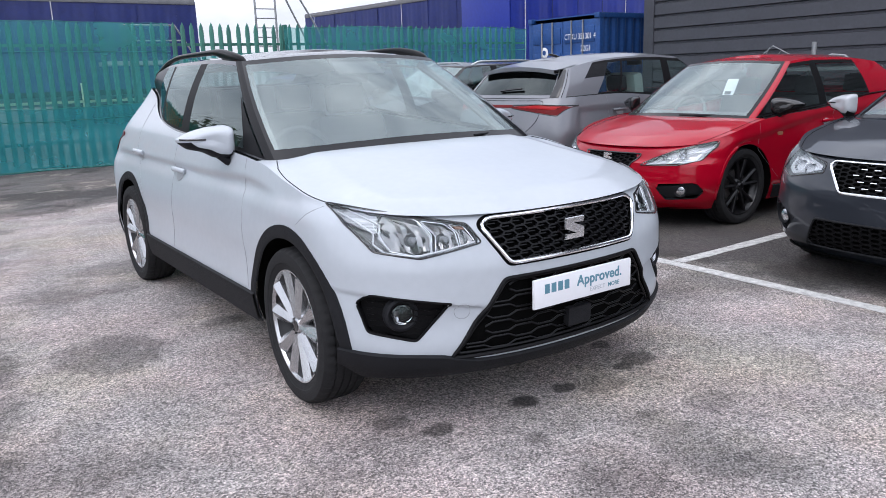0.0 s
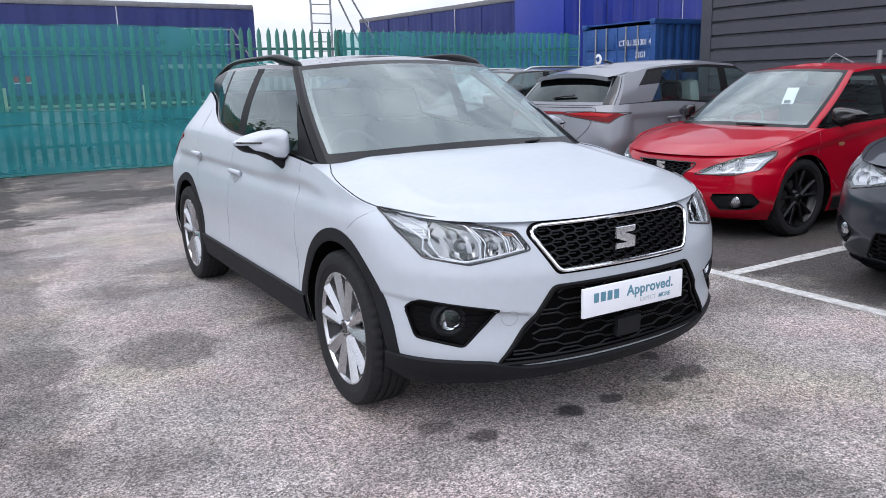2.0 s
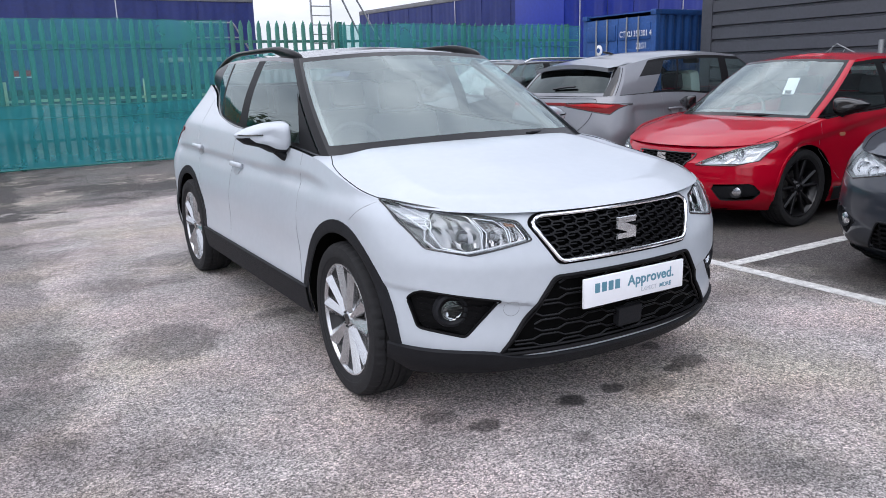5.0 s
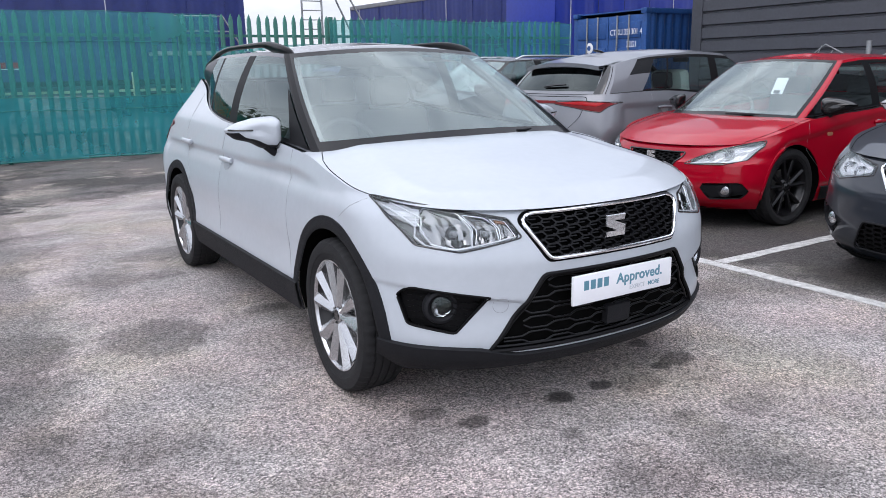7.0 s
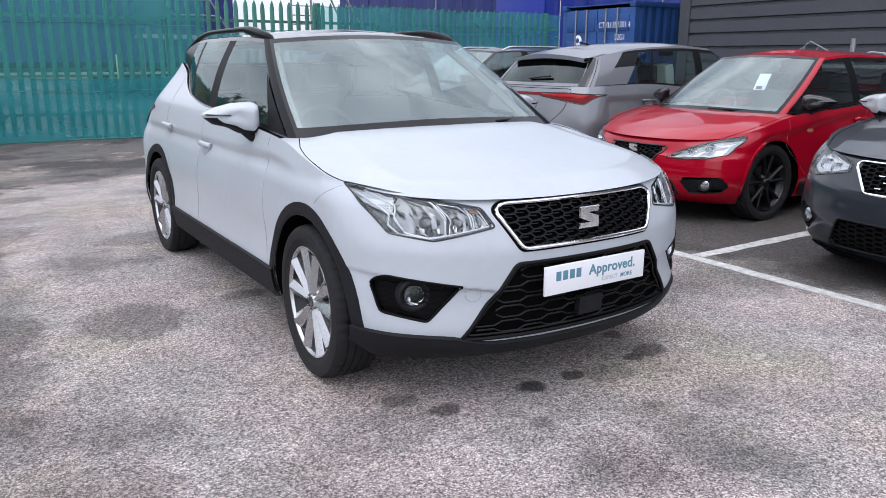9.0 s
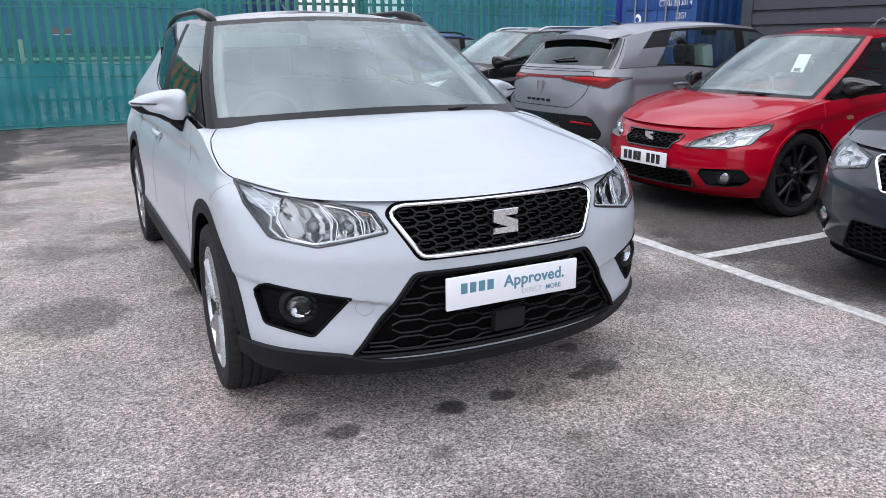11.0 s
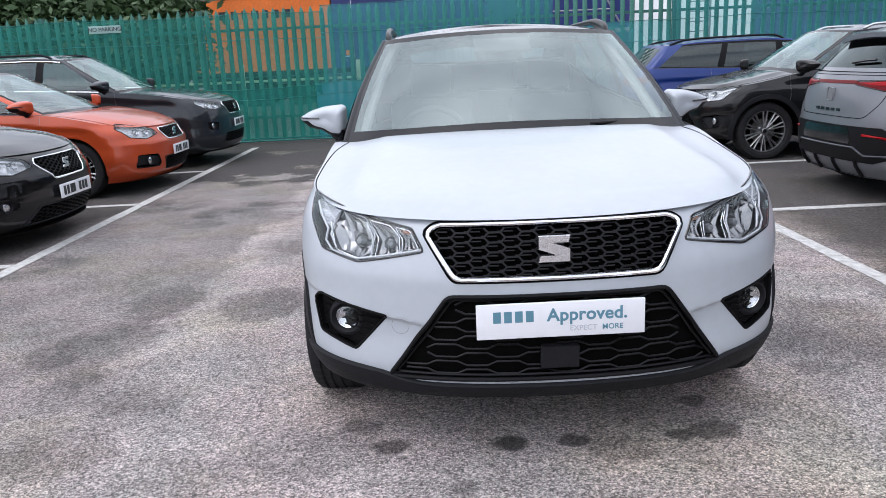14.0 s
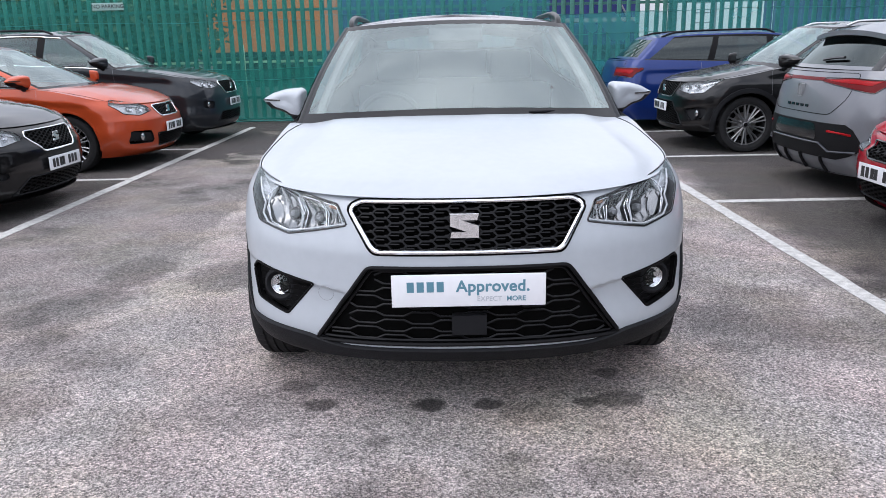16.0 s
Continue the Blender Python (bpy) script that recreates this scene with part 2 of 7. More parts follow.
def lathe(profile, steps=40):
    """Turns (axial, radius) pairs round the x axis."""
    verts, faces = [], []
    for k in range(steps):
        a = 2 * math.pi * k / steps
        for ax, r in profile:
            verts.append((ax, r * math.cos(a), r * math.sin(a)))
    n = len(profile)
    for k in range(steps):
        k2 = (k + 1) % steps
        for i in range(n - 1):
            faces.append((k * n + i, k2 * n + i, k2 * n + i + 1, k * n + i + 1))
    return verts, faces


def tube(points, radius, closed=False, sides=6, squash=1.0):
    """A round rod along points; squash flattens it along z."""
    pts = [Vector(p) for p in points]
    n = len(pts)
    verts, faces = [], []
    for i, p in enumerate(pts):
        a = pts[(i - 1) % n] if closed or i else p
        b = pts[(i + 1) % n] if closed or i < n - 1 else p
        d = (b - a).normalized() if (b - a).length > 1e-9 else Vector((0, 0, 1))
        u = d.cross(Vector((0, 0, 1)))
        u = u.normalized() if u.length > 1e-3 else Vector((1, 0, 0))
        w = d.cross(u)
        for k in range(sides):
            g = 2 * math.pi * k / sides
            verts.append(p + radius * (math.cos(g) * u + squash * math.sin(g) * w))
    for i in range(n if closed else n - 1):
        j = (i + 1) % n
        for k in range(sides):
            l = (k + 1) % sides
            faces.append((i * sides + k, j * sides + k, j * sides + l, i * sides + l))
    if not closed:
        faces.append(tuple(range(sides))[::-1])
        faces.append(tuple((n - 1) * sides + k for k in range(sides)))
    return verts, faces


def join(pieces):
    verts, faces = [], []
    for v, f in pieces:
        o = len(verts)
        verts += list(v)
        faces += [tuple(o + i for i in q) for q in f]
    return verts, faces


def grid_faces(rows, cols, wrap=False):
    out = []
    for i in range(rows - 1):
        for j in range(cols if wrap else cols - 1):
            k = (j + 1) % cols
            out.append((i * cols + j, i * cols + k, (i + 1) * cols + k, (i + 1) * cols + j))
    return out


def rounded(poly, r, n=3):
    """The polygon with its corners rounded."""
    out = []
    for i, p in enumerate(poly):
        a, b = Vector(poly[i - 1]), Vector(poly[(i + 1) % len(poly)])
        p = Vector(p)
        ra, rb = min(r, (a - p).length * 0.45), min(r, (b - p).length * 0.45)
        q0, q1 = p + (a - p).normalized() * ra, p + (b - p).normalized() * rb
        for k in range(n + 1):
            t = k / n
            out.append(tuple((1 - t) ** 2 * q0 + 2 * t * (1 - t) * p + t * t * q1))
    return out


def dense(poly, step, closed=True):
    out = []
    for i in range(len(poly) if closed else len(poly) - 1):
        a, b = Vector(poly[i]), Vector(poly[(i + 1) % len(poly)])
        n = max(1, int((b - a).length / step))
        out += [tuple(a.lerp(b, k / n)) for k in range(n)]
    if not closed:
        out.append(tuple(poly[-1]))
    return out


def inside(poly, x, y):
    hit, n = False, len(poly)
    for i in range(n):
        (x0, y0), (x1, y1) = poly[i], poly[i - 1]
        if (y0 > y) != (y1 > y) and x < (x1 - x0) * (y - y0) / (y1 - y0) + x0:
            hit = not hit
    return hit


def nearest_on(poly, x, y):
    best, where = 1e9, (x, y)
    for i in range(len(poly)):
        (ax, ay), (bx, by) = poly[i - 1], poly[i]
        dx, dy = bx - ax, by - ay
        t = min(1, max(0, ((x - ax) * dx + (y - ay) * dy) / max(dx * dx + dy * dy, 1e-12)))
        px, py = ax + t * dx, ay + t * dy
        d = (px - x) ** 2 + (py - y) ** 2
        if d < best:
            best, where = d, (px, py)
    return where


def text_mesh(words, size, extrude=0.0005, spacing=1.0, bold=0.0):
    cu = bpy.data.curves.new("words", 'FONT')
    cu.body, cu.size, cu.extrude, cu.align_x, cu.align_y, cu.space_character = words, size, extrude, 'CENTER', 'CENTER', spacing
    cu.offset = bold
    tmp = new("words", cu)
    me = bpy.data.meshes.new_from_object(tmp.evaluated_get(bpy.context.evaluated_depsgraph_get()))
    bpy.data.objects.remove(tmp)
    bpy.data.curves.remove(cu)
    return me


def writing(words, size, m, material, parent, name="lettering", spacing=1.0, wide=1.0, bold=0.0):
    me = text_mesh(words, size, spacing=spacing, bold=bold)
    me.materials.clear()
    me.materials.append(material)
    ob = new(name, me)
    ob.parent = parent
    ob.matrix_basis = m @ Matrix.Diagonal((wide, 1, 1, 1))
    return ob


# ---- car builder ----
class Shell:
    """The skin of a car: front at -y, ground at z = 0, middle of the wheelbase at y = 0."""

    def __init__(s, front, rear, width, edge, roof, nose=(0.55, 2.3), tail=(0.35, 2.6), floor=0.21, sill=0.2,
                 base=(-1.03, 0.30, 0.775), top=(-0.30, 0.12, 0.62), back=(1.90, 1.70), marks=(), crown=0.065, cowl=0.03,
                 bulge=0.02, hood=0.02, taper=0.0, dent=None, crease=None, corner=(0.16, 0.10)):
        s.F, s.B, s.W, s.E, s.R = spline(front), spline(rear), spline(width), spline(edge), spline(roof)
        s.D, s.n = nose
        s.Dr, s.nr = tail
        s.floor, s.base, s.top, s.back, s.marks = floor, base, top, back, marks
        s.crown, s.cowl, s.bulge, s.hood, s.taper = crown, cowl, bulge, hood, taper
        s.corner = corner
        s.frit = 0.05
        s.head = 0.88
        s.screen = (10 / 14, 11 / 14)
        s.kick = 0.0
        s.ridge = (0.012, 0.20, 5.0)
        s.dent, s.crease = dent or (lambda x, z: 0.0), crease or (lambda y, z: 0.0)

    def plan(s, seg, t, z):
        w, f, b = s.W(z), s.F(z), s.B(z)
        if seg == 0:
            a = t * math.pi / 2
            x = w * math.sin(a) ** (2 / s.n)
            y = f + s.D * (1 - math.cos(a) ** (2 / s.n)) + s.dent(x, z)
            return x + s.crease(y, z) * min(1, max(0, t * 4 - 3)), y
        if seg == 2:
            a = (1 - t) * math.pi / 2
            return w * math.sin(a) ** (2 / s.nr), b - s.Dr * (1 - math.cos(a) ** (2 / s.nr))
        y = (f + s.D) * (1 - t) + (b - s.Dr) * t
        return w + s.crease(y, z), y

    def skin(s, seg, t, v):
        y = s.plan(seg, t, 0.5)[1]
        for _ in range(4):
            z = s.floor + v * (s.E(y) - s.floor)
            x, y = s.plan(seg, t, z)
        return x, y, z

    def xside(s, y, z):
        w, f, b = s.W(z), s.F(z), s.B(z)
        if y < f + s.D:
            u = min(1, (s.D - (y - f)) / s.D)
            return w * max(0, 1 - u ** s.n) ** (1 / s.n)
        if y > b - s.Dr:
            u = min(1, (s.Dr - (b - y)) / s.Dr)
            return w * max(0, 1 - u ** s.nr) ** (1 / s.nr)
        return w + s.crease(y, z)

    def ynose(s, x, z):
        return s.F(z) + s.D * (1 - max(0, 1 - min(1, abs(x) / s.W(z)) ** s.n) ** (1 / s.n)) + s.dent(abs(x), z)

    def ytail(s, x, z):
        return s.B(z) - s.Dr * (1 - max(0, 1 - min(1, abs(x) / s.W(z)) ** s.nr) ** (1 / s.nr))

    def _off(s, f, a, b, off):
        e = 0.004
        p = Vector(f(a, b))
        if not off:
            return p
        u, w = Vector(f(a + e, b)) - Vector(f(a - e, b)), Vector(f(a, b + e)) - Vector(f(a, b - e))
        return p + u.cross(w).normalized() * off

    def nose(s, x, z, off=0.0):
        return s._off(lambda a, b: (a, s.ynose(a, b), b), x, z, off)

    def tail(s, x, z, off=0.0):
        return s._off(lambda a, b: (a, s.ytail(a, b), b), x, z, -off)

    def side(s, sign, y, z, off=0.0):
        return s._off(lambda a, b: (sign * s.xside(a, b), a, b), y, z, sign * off)

    # greenhouse
    def ring(s, seg, t, up):
        """A point of the belt line (up 0) or of the roof's edge (up 1)."""
        y0, d, w = s.top if up else s.base
        y1 = s.back[1] if up else s.back[0]
        dr = s.corner[1] if up else s.corner[0]
        if seg == 0:
            a = t * math.pi / 2
            x, y = w * math.sin(a) ** 0.9, y0 + d * (1 - math.cos(a) ** 0.9)
        elif seg == 2:
            a = (1 - t) * math.pi / 2
            x, y = w * math.sin(a) ** 0.8, y1 - dr * (1 - math.cos(a) ** 0.8)
        else:
            ys = [y0 + d] + [m[1 if up else 0] for m in s.marks] + [y1 - dr]
            k = t * (len(ys) - 1)
            i = min(int(k), len(ys) - 2)
            y, x = ys[i] + (ys[i + 1] - ys[i]) * (k - i), w
        if up:
            z = s.R(y) + (s.cowl * 1.1 * (1 - (x / w) ** 2) if seg != 1 else 0)
        else:
            z = s.E(y) + (s.cowl * (1 - (x / w) ** 2) if seg == 0 else 0)
            if seg == 2 and y > s.B(z) - 0.01:
                y = s.B(z) - 0.01
            if seg:
                x = min(x, s.xside(y, z) - 0.004)
        if seg and y > 0.3:
            x *= 1 - s.taper * ((y - 0.3) / (y1 - 0.3)) ** 2
        return Vector((x, y, z))

    def house(s, seg, t, h):
        a, b = s.ring(seg, t, 0), s.ring(seg, t, 1)
        p = a.lerp(b, h)
        g = s.bulge * math.sin(math.pi * h)
        if seg == 1:
            p.x += g
        elif seg == 0:
            k = math.sin(t * math.pi / 2)
            p += Vector((g * k, -g * (1 - k), g * 0.8 * (1 - k)))
        else:
            k = math.cos(t * math.pi / 2)
            p += Vector((g * k, g * (1 - k), 0))
        return p


def patch(proj, poly, off=0.004, rows=10, cols=14, skirt=0.0):
    """A sheet over the outline poly, laid on a skin; skirt turns its rim inwards."""
    zs = [p[1] for p in poly]
    z0, z1 = min(zs) + 1e-4, max(zs) - 1e-4
    verts, lim = [], []
    for i in range(rows + 1):
        z = z0 + (z1 - z0) * i / rows
        xs = []
        for k in range(len(poly)):
            (ax, az), (bx, bz) = poly[k - 1], poly[k]
            if (az > z) != (bz > z):
                xs.append(ax + (bx - ax) * (z - az) / (bz - az))
        lim.append((min(xs), max(xs), z))
    for a, b, z in lim:
        for j in range(cols + 1):
            verts.append(proj(a + (b - a) * j / cols, z, off))
    faces = grid_faces(rows + 1, cols + 1)
    if skirt:
        n = cols + 1
        rim = list(range(n)) + [r * n + cols for r in range(1, rows + 1)] + [rows * n + c for c in range(cols - 1, -1, -1)] + [r * n for r in range(rows - 1, 0, -1)]
        low = {}
        for i in rim:
            r, c = divmod(i, n)
            a, b, z = lim[r]
            low[i] = len(verts)
            verts.append(proj(a + (b - a) * c / cols, z, off - skirt))
        for i, j in zip(rim, rim[1:] + rim[:1]):
            faces.append((j, i, low[i], low[j]))
    return verts, faces


def wall_of(proj, poly, off0, off1):
    """The inner wall of a recess round the outline poly."""
    pts = dense(poly, 0.03)
    verts = [proj(a, b, off0) for a, b in pts] + [proj(a, b, off1) for a, b in pts]
    n = len(pts)
    return verts, [(i, (i + 1) % n, n + (i + 1) % n, n + i) for i in range(n)]


def rim_tube(proj, poly, off, radius, closed=True, step=0.025, sides=6):
    return tube([proj(a, b, off) for a, b in dense(poly, step, closed)], radius, closed, sides)


def band(f, us, vs):
    """A sheet f(u, v) over two lists of steps."""
    return [f(u, v) for u in us for v in vs], grid_faces(len(us), len(vs))


def steps(a, b, n):
    return [a + (b - a) * i / n for i in range(n + 1)]


def mirror_x(poly):
    return [(-a, b) for a, b in poly][::-1]


def car_body(car, sh, material, axles, arch, nose_cuts=(), tail_cuts=(), fine=1.0):
    """Lower skin with wheel arches and recesses let into it."""
    nn, ns, nt, nv = int(44 * fine), int(84 * fine), int(26 * fine), int(34 * fine)
    half = [(0, i / nn) for i in range(nn)] + [(1, i / ns) for i in range(ns)] + [(2, i / nt) for i in range(nt + 1)]
    cols = [(1, g, t) for g, t in half] + [(-1, g, t) for g, t in half[::-1][1:-1]]
    verts, dead = [], set()
    for v in range(nv + 1):
        for sign, g, t in cols:
            x, y, z = sh.skin(g, t, v / nv)
            x *= sign
            i = len(verts)
            for yc, zc in axles:
                d = math.hypot(y - yc, z - zc)
                if d < arch and g != 2 and abs(x) > 0.45:
                    dead.add(i)
                    k = arch / max(d, 1e-6)
                    y, z = yc + (y - yc) * k, max(sh.floor, zc + (z - zc) * k)
                    x = sign * sh.xside(y, z)
            for side_y, polys, f in ((-1, nose_cuts, sh.ynose), (1, tail_cuts, sh.ytail)):
                if y * side_y > 0.9:
                    for poly in polys:
                        if inside(poly, x, z):
                            dead.add(i)
                            x, z = nearest_on(poly, x, z)
                            y = f(x, z)
            verts.append((x, y, z))
    faces = [q for q in grid_faces(nv + 1, len(cols), True) if not all(i in dead for i in q)]
    return finish("body", verts, faces, material, car)


def car_top(car, sh, paint_mat, roof_mat, pillar_mat, screen, side_glass, rear_glass, glassy, yA, thetaf=0.72):
    """Bonnet, greenhouse with its panes, roof. glassy: kind of each stretch between the side marks."""
    # bonnet
    na, nt = 72, 36

    def rear_pt(a):
        xa = sh.xside(yA, sh.E(yA)) - 0.002
        x = a * xa
        y0, d, w = sh.base
        q = min(1, abs(x) / w)
        y = y0 + d * (1 - max(0, 1 - q ** 2.22) ** 0.45) - 0.012
        y = min(y, yA)
        return Vector((x, y, sh.E(y) + sh.cowl * (1 - a * a) - 0.006 * (1 - abs(a))))

    def side_pt(sign, t):
        p0 = sh.plan(0, thetaf, sh.E(-1.8))[1]
        y = p0 + (yA - p0) * t
        for _ in range(2):
            z = sh.E(y)
        return Vector((sign * sh.xside(y, z), y, z))

    def front_pt(a):
        x, y, z = sh.skin(0, abs(a) * thetaf, 1.0)
        return Vector((math.copysign(x, a), y, z))

    def coons(a, t):
        u = (a + 1) / 2
        c = front_pt(a) * (1 - t) + rear_pt(a) * t
        d = side_pt(-1, t) * (1 - u) + side_pt(1, t) * u
        e = (front_pt(-1) * (1 - u) + front_pt(1) * u) * (1 - t) + (rear_pt(-1) * (1 - u) + rear_pt(1) * u) * t
        p = c + d - e
        k = abs(a)
        rise = min(1, max(0, (0.86 - k) / sh.ridge[1]))
        rise = rise ** 1.5
        p.z += sh.kick * min(1, max(0, (t - 0.75) / 0.25)) ** 1.5 * (1 - k ** 3)
        p.z += sh.hood * (math.sin(math.pi * min(1, t * 1.0)) ** 0.7) * (1 - a * a) + sh.ridge[0] * rise * min(1, t * sh.ridge[2]) * (1 - t * 0.5)
        return p
    v, f = band(lambda a, t: coons(a, t), steps(-1, 1, na), steps(0, 1, nt))
    finish("bonnet", v, f, paint_mat, car, smooth=60)
    sh.coons = coons
    # greenhouse
    k = len(sh.marks) + 1
    u0, u1 = sh.screen
    half = [(0, u0 * i / 10) for i in range(11)] + [(0, u1 + (1 - u1) * i / 3) for i in range(3)] + [(1, i / (k * 4)) for i in range(k * 4)] + [(2, i / 10) for i in range(11)]
    hs = [0, 0.05, 0.10, 0.2, 0.3, 0.4, 0.5, 0.6, 0.7, 0.8, 0.88, 0.95, 1.0]
    regions = {}
    for sign in (1, -1):
        for j in range(len(half) - 1):
            g, t = half[j]
            for i in range(len(hs) - 1):
                h = (hs[i] + hs[i + 1]) / 2
                if g == 0:
                    if t < u1 - 0.001:
                        key = ("windscreen" if sh.frit < h < 0.95 and t < u0 - 0.001 else "screen_surround", 0, 0)
                    else:
                        key = ("front_pillar", 0, sign)
                elif g == 2:
                    key = ("rear_window", 0, 0) if 0.10 < h < 0.88 and t > 0.32 else ("rear_pillar", 0, sign)
                else:
                    kind = glassy[int(t * k)]
                    if kind == "pillar_panel" and h < 0.47:
                        kind = "rear_pillar"
                    key = ("cantrail", 0, sign) if h > 0.95 else (kind, int(t * k), sign) if (0.05 < h < sh.head or kind == "rear_pillar") else ("upper_window_surround" if h > 0.5 else "lower_window_surround", 0, sign)
                quad = [(sign, half[a], hs[b]) for a, b in ((j, i), (j + 1, i), (j + 1, i + 1), (j, i + 1))]
                regions.setdefault(key, []).append(quad[::sign])
    for key, quads in regions.items():
        seen, verts, faces = {}, [], []
        for quad in quads:
            ids = []
            for q in quad:
                p = sh.house(q[1][0], q[1][1], q[2])
                p.x *= q[0]
                c = tuple(round(w, 5) for w in p)
                if c not in seen:
                    seen[c] = len(verts)
                    verts.append(c)
                ids.append(seen[c])
            if len(set(ids)) > 2:
                faces.append(tuple(dict.fromkeys(ids)))
        name = key[0]
        material = {"windscreen": screen, "rear_window": rear_glass, "front_pillar": pillar_mat, "rear_pillar": roof_mat, "pillar_panel": M_PLASTIC, "cantrail": roof_mat, "screen_surround": M_FRIT}.get(name)
        if material is None:
            material = M_SATINBLACK if ("surround" in name or name == "door_pillar") else side_glass if name == "front_window" else rear_glass if "window" in name else roof_mat
        finish(name, verts, faces, material, car)
    # roof
    loop = [(1, g, t) for g, t in half] + [(-1, g, t) for g, t in half[::-1][1:-1]]
    y0, y1 = sh.top[0] + 0.35, sh.back[1] - 0.35
    verts = []
    rings = 9
    for r in range(rings + 1):
        kk = r / rings
        for sign, g, t in loop:
            p = sh.ring(g, t, 1)
            yc = min(max(p.y, y0), y1)
            verts.append((sign * p.x * (1 - kk), p.y + (yc - p.y) * kk, p.z + sh.crown * (1 - (1 - kk) ** 2) - (sh.cowl * 1.1 * kk if g != 1 else 0) * (1 - (p.x / sh.top[2]) ** 2)))
    finish("roof", verts, grid_faces(rings + 1, len(loop), True), roof_mat, car, smooth=60)


def car_under(car, sh, axles, arch, yf, yr):
    """Dark underside and the liners of the wheel arches."""
    w = sh.W(0.3) - 0.06
    outline = [(sh.plan(0, t, 0.3)[0] * 0.94, sh.plan(0, t, 0.3)[1] + 0.05) for t in steps(0, 1, 12)] + [(sh.plan(2, t, 0.3)[0] * 0.94, sh.plan(2, t, 0.3)[1] - 0.05) for t in steps(0, 1, 12)]
    n = len(outline)
    verts, faces = [], []
    for x, y in outline:
        cut = min(abs(y - a) for a, _ in axles) < arch
        xx = min(x, 0.56) if cut else x
        verts += [(-xx, y, sh.floor + 0.01), (xx, y, sh.floor + 0.01)]
    faces = [(2 * i, 2 * i + 1, 2 * i + 3, 2 * i + 2) for i in range(n - 1)]
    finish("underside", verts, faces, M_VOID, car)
    for sign in (1, -1):
        for yc, zc in axles:
            lo = math.asin(max(-0.9, min(0.0, (sh.floor + 0.004 - zc) / arch)))
            a = steps(lo, math.pi - lo, 22)
            def liner(g, d):
                y, z = yc + (arch + 0.004) * math.cos(g), zc + (arch + 0.004) * math.sin(g)
                xs = sh.xside(y, max(z, sh.floor)) - 0.010
                return Vector((sign * (xs + (0.52 - xs) * d), y, z))
            v, f = band(liner, a, [0, 0.4, 1.0])
            c = len(v)
            v.append(Vector((sign * 0.52, yc, zc)))
            inner = [i * 3 + 2 for i in range(len(a))]
            f += [(inner[i], inner[i + 1], c) for i in range(len(inner) - 1)]
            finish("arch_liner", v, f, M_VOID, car)


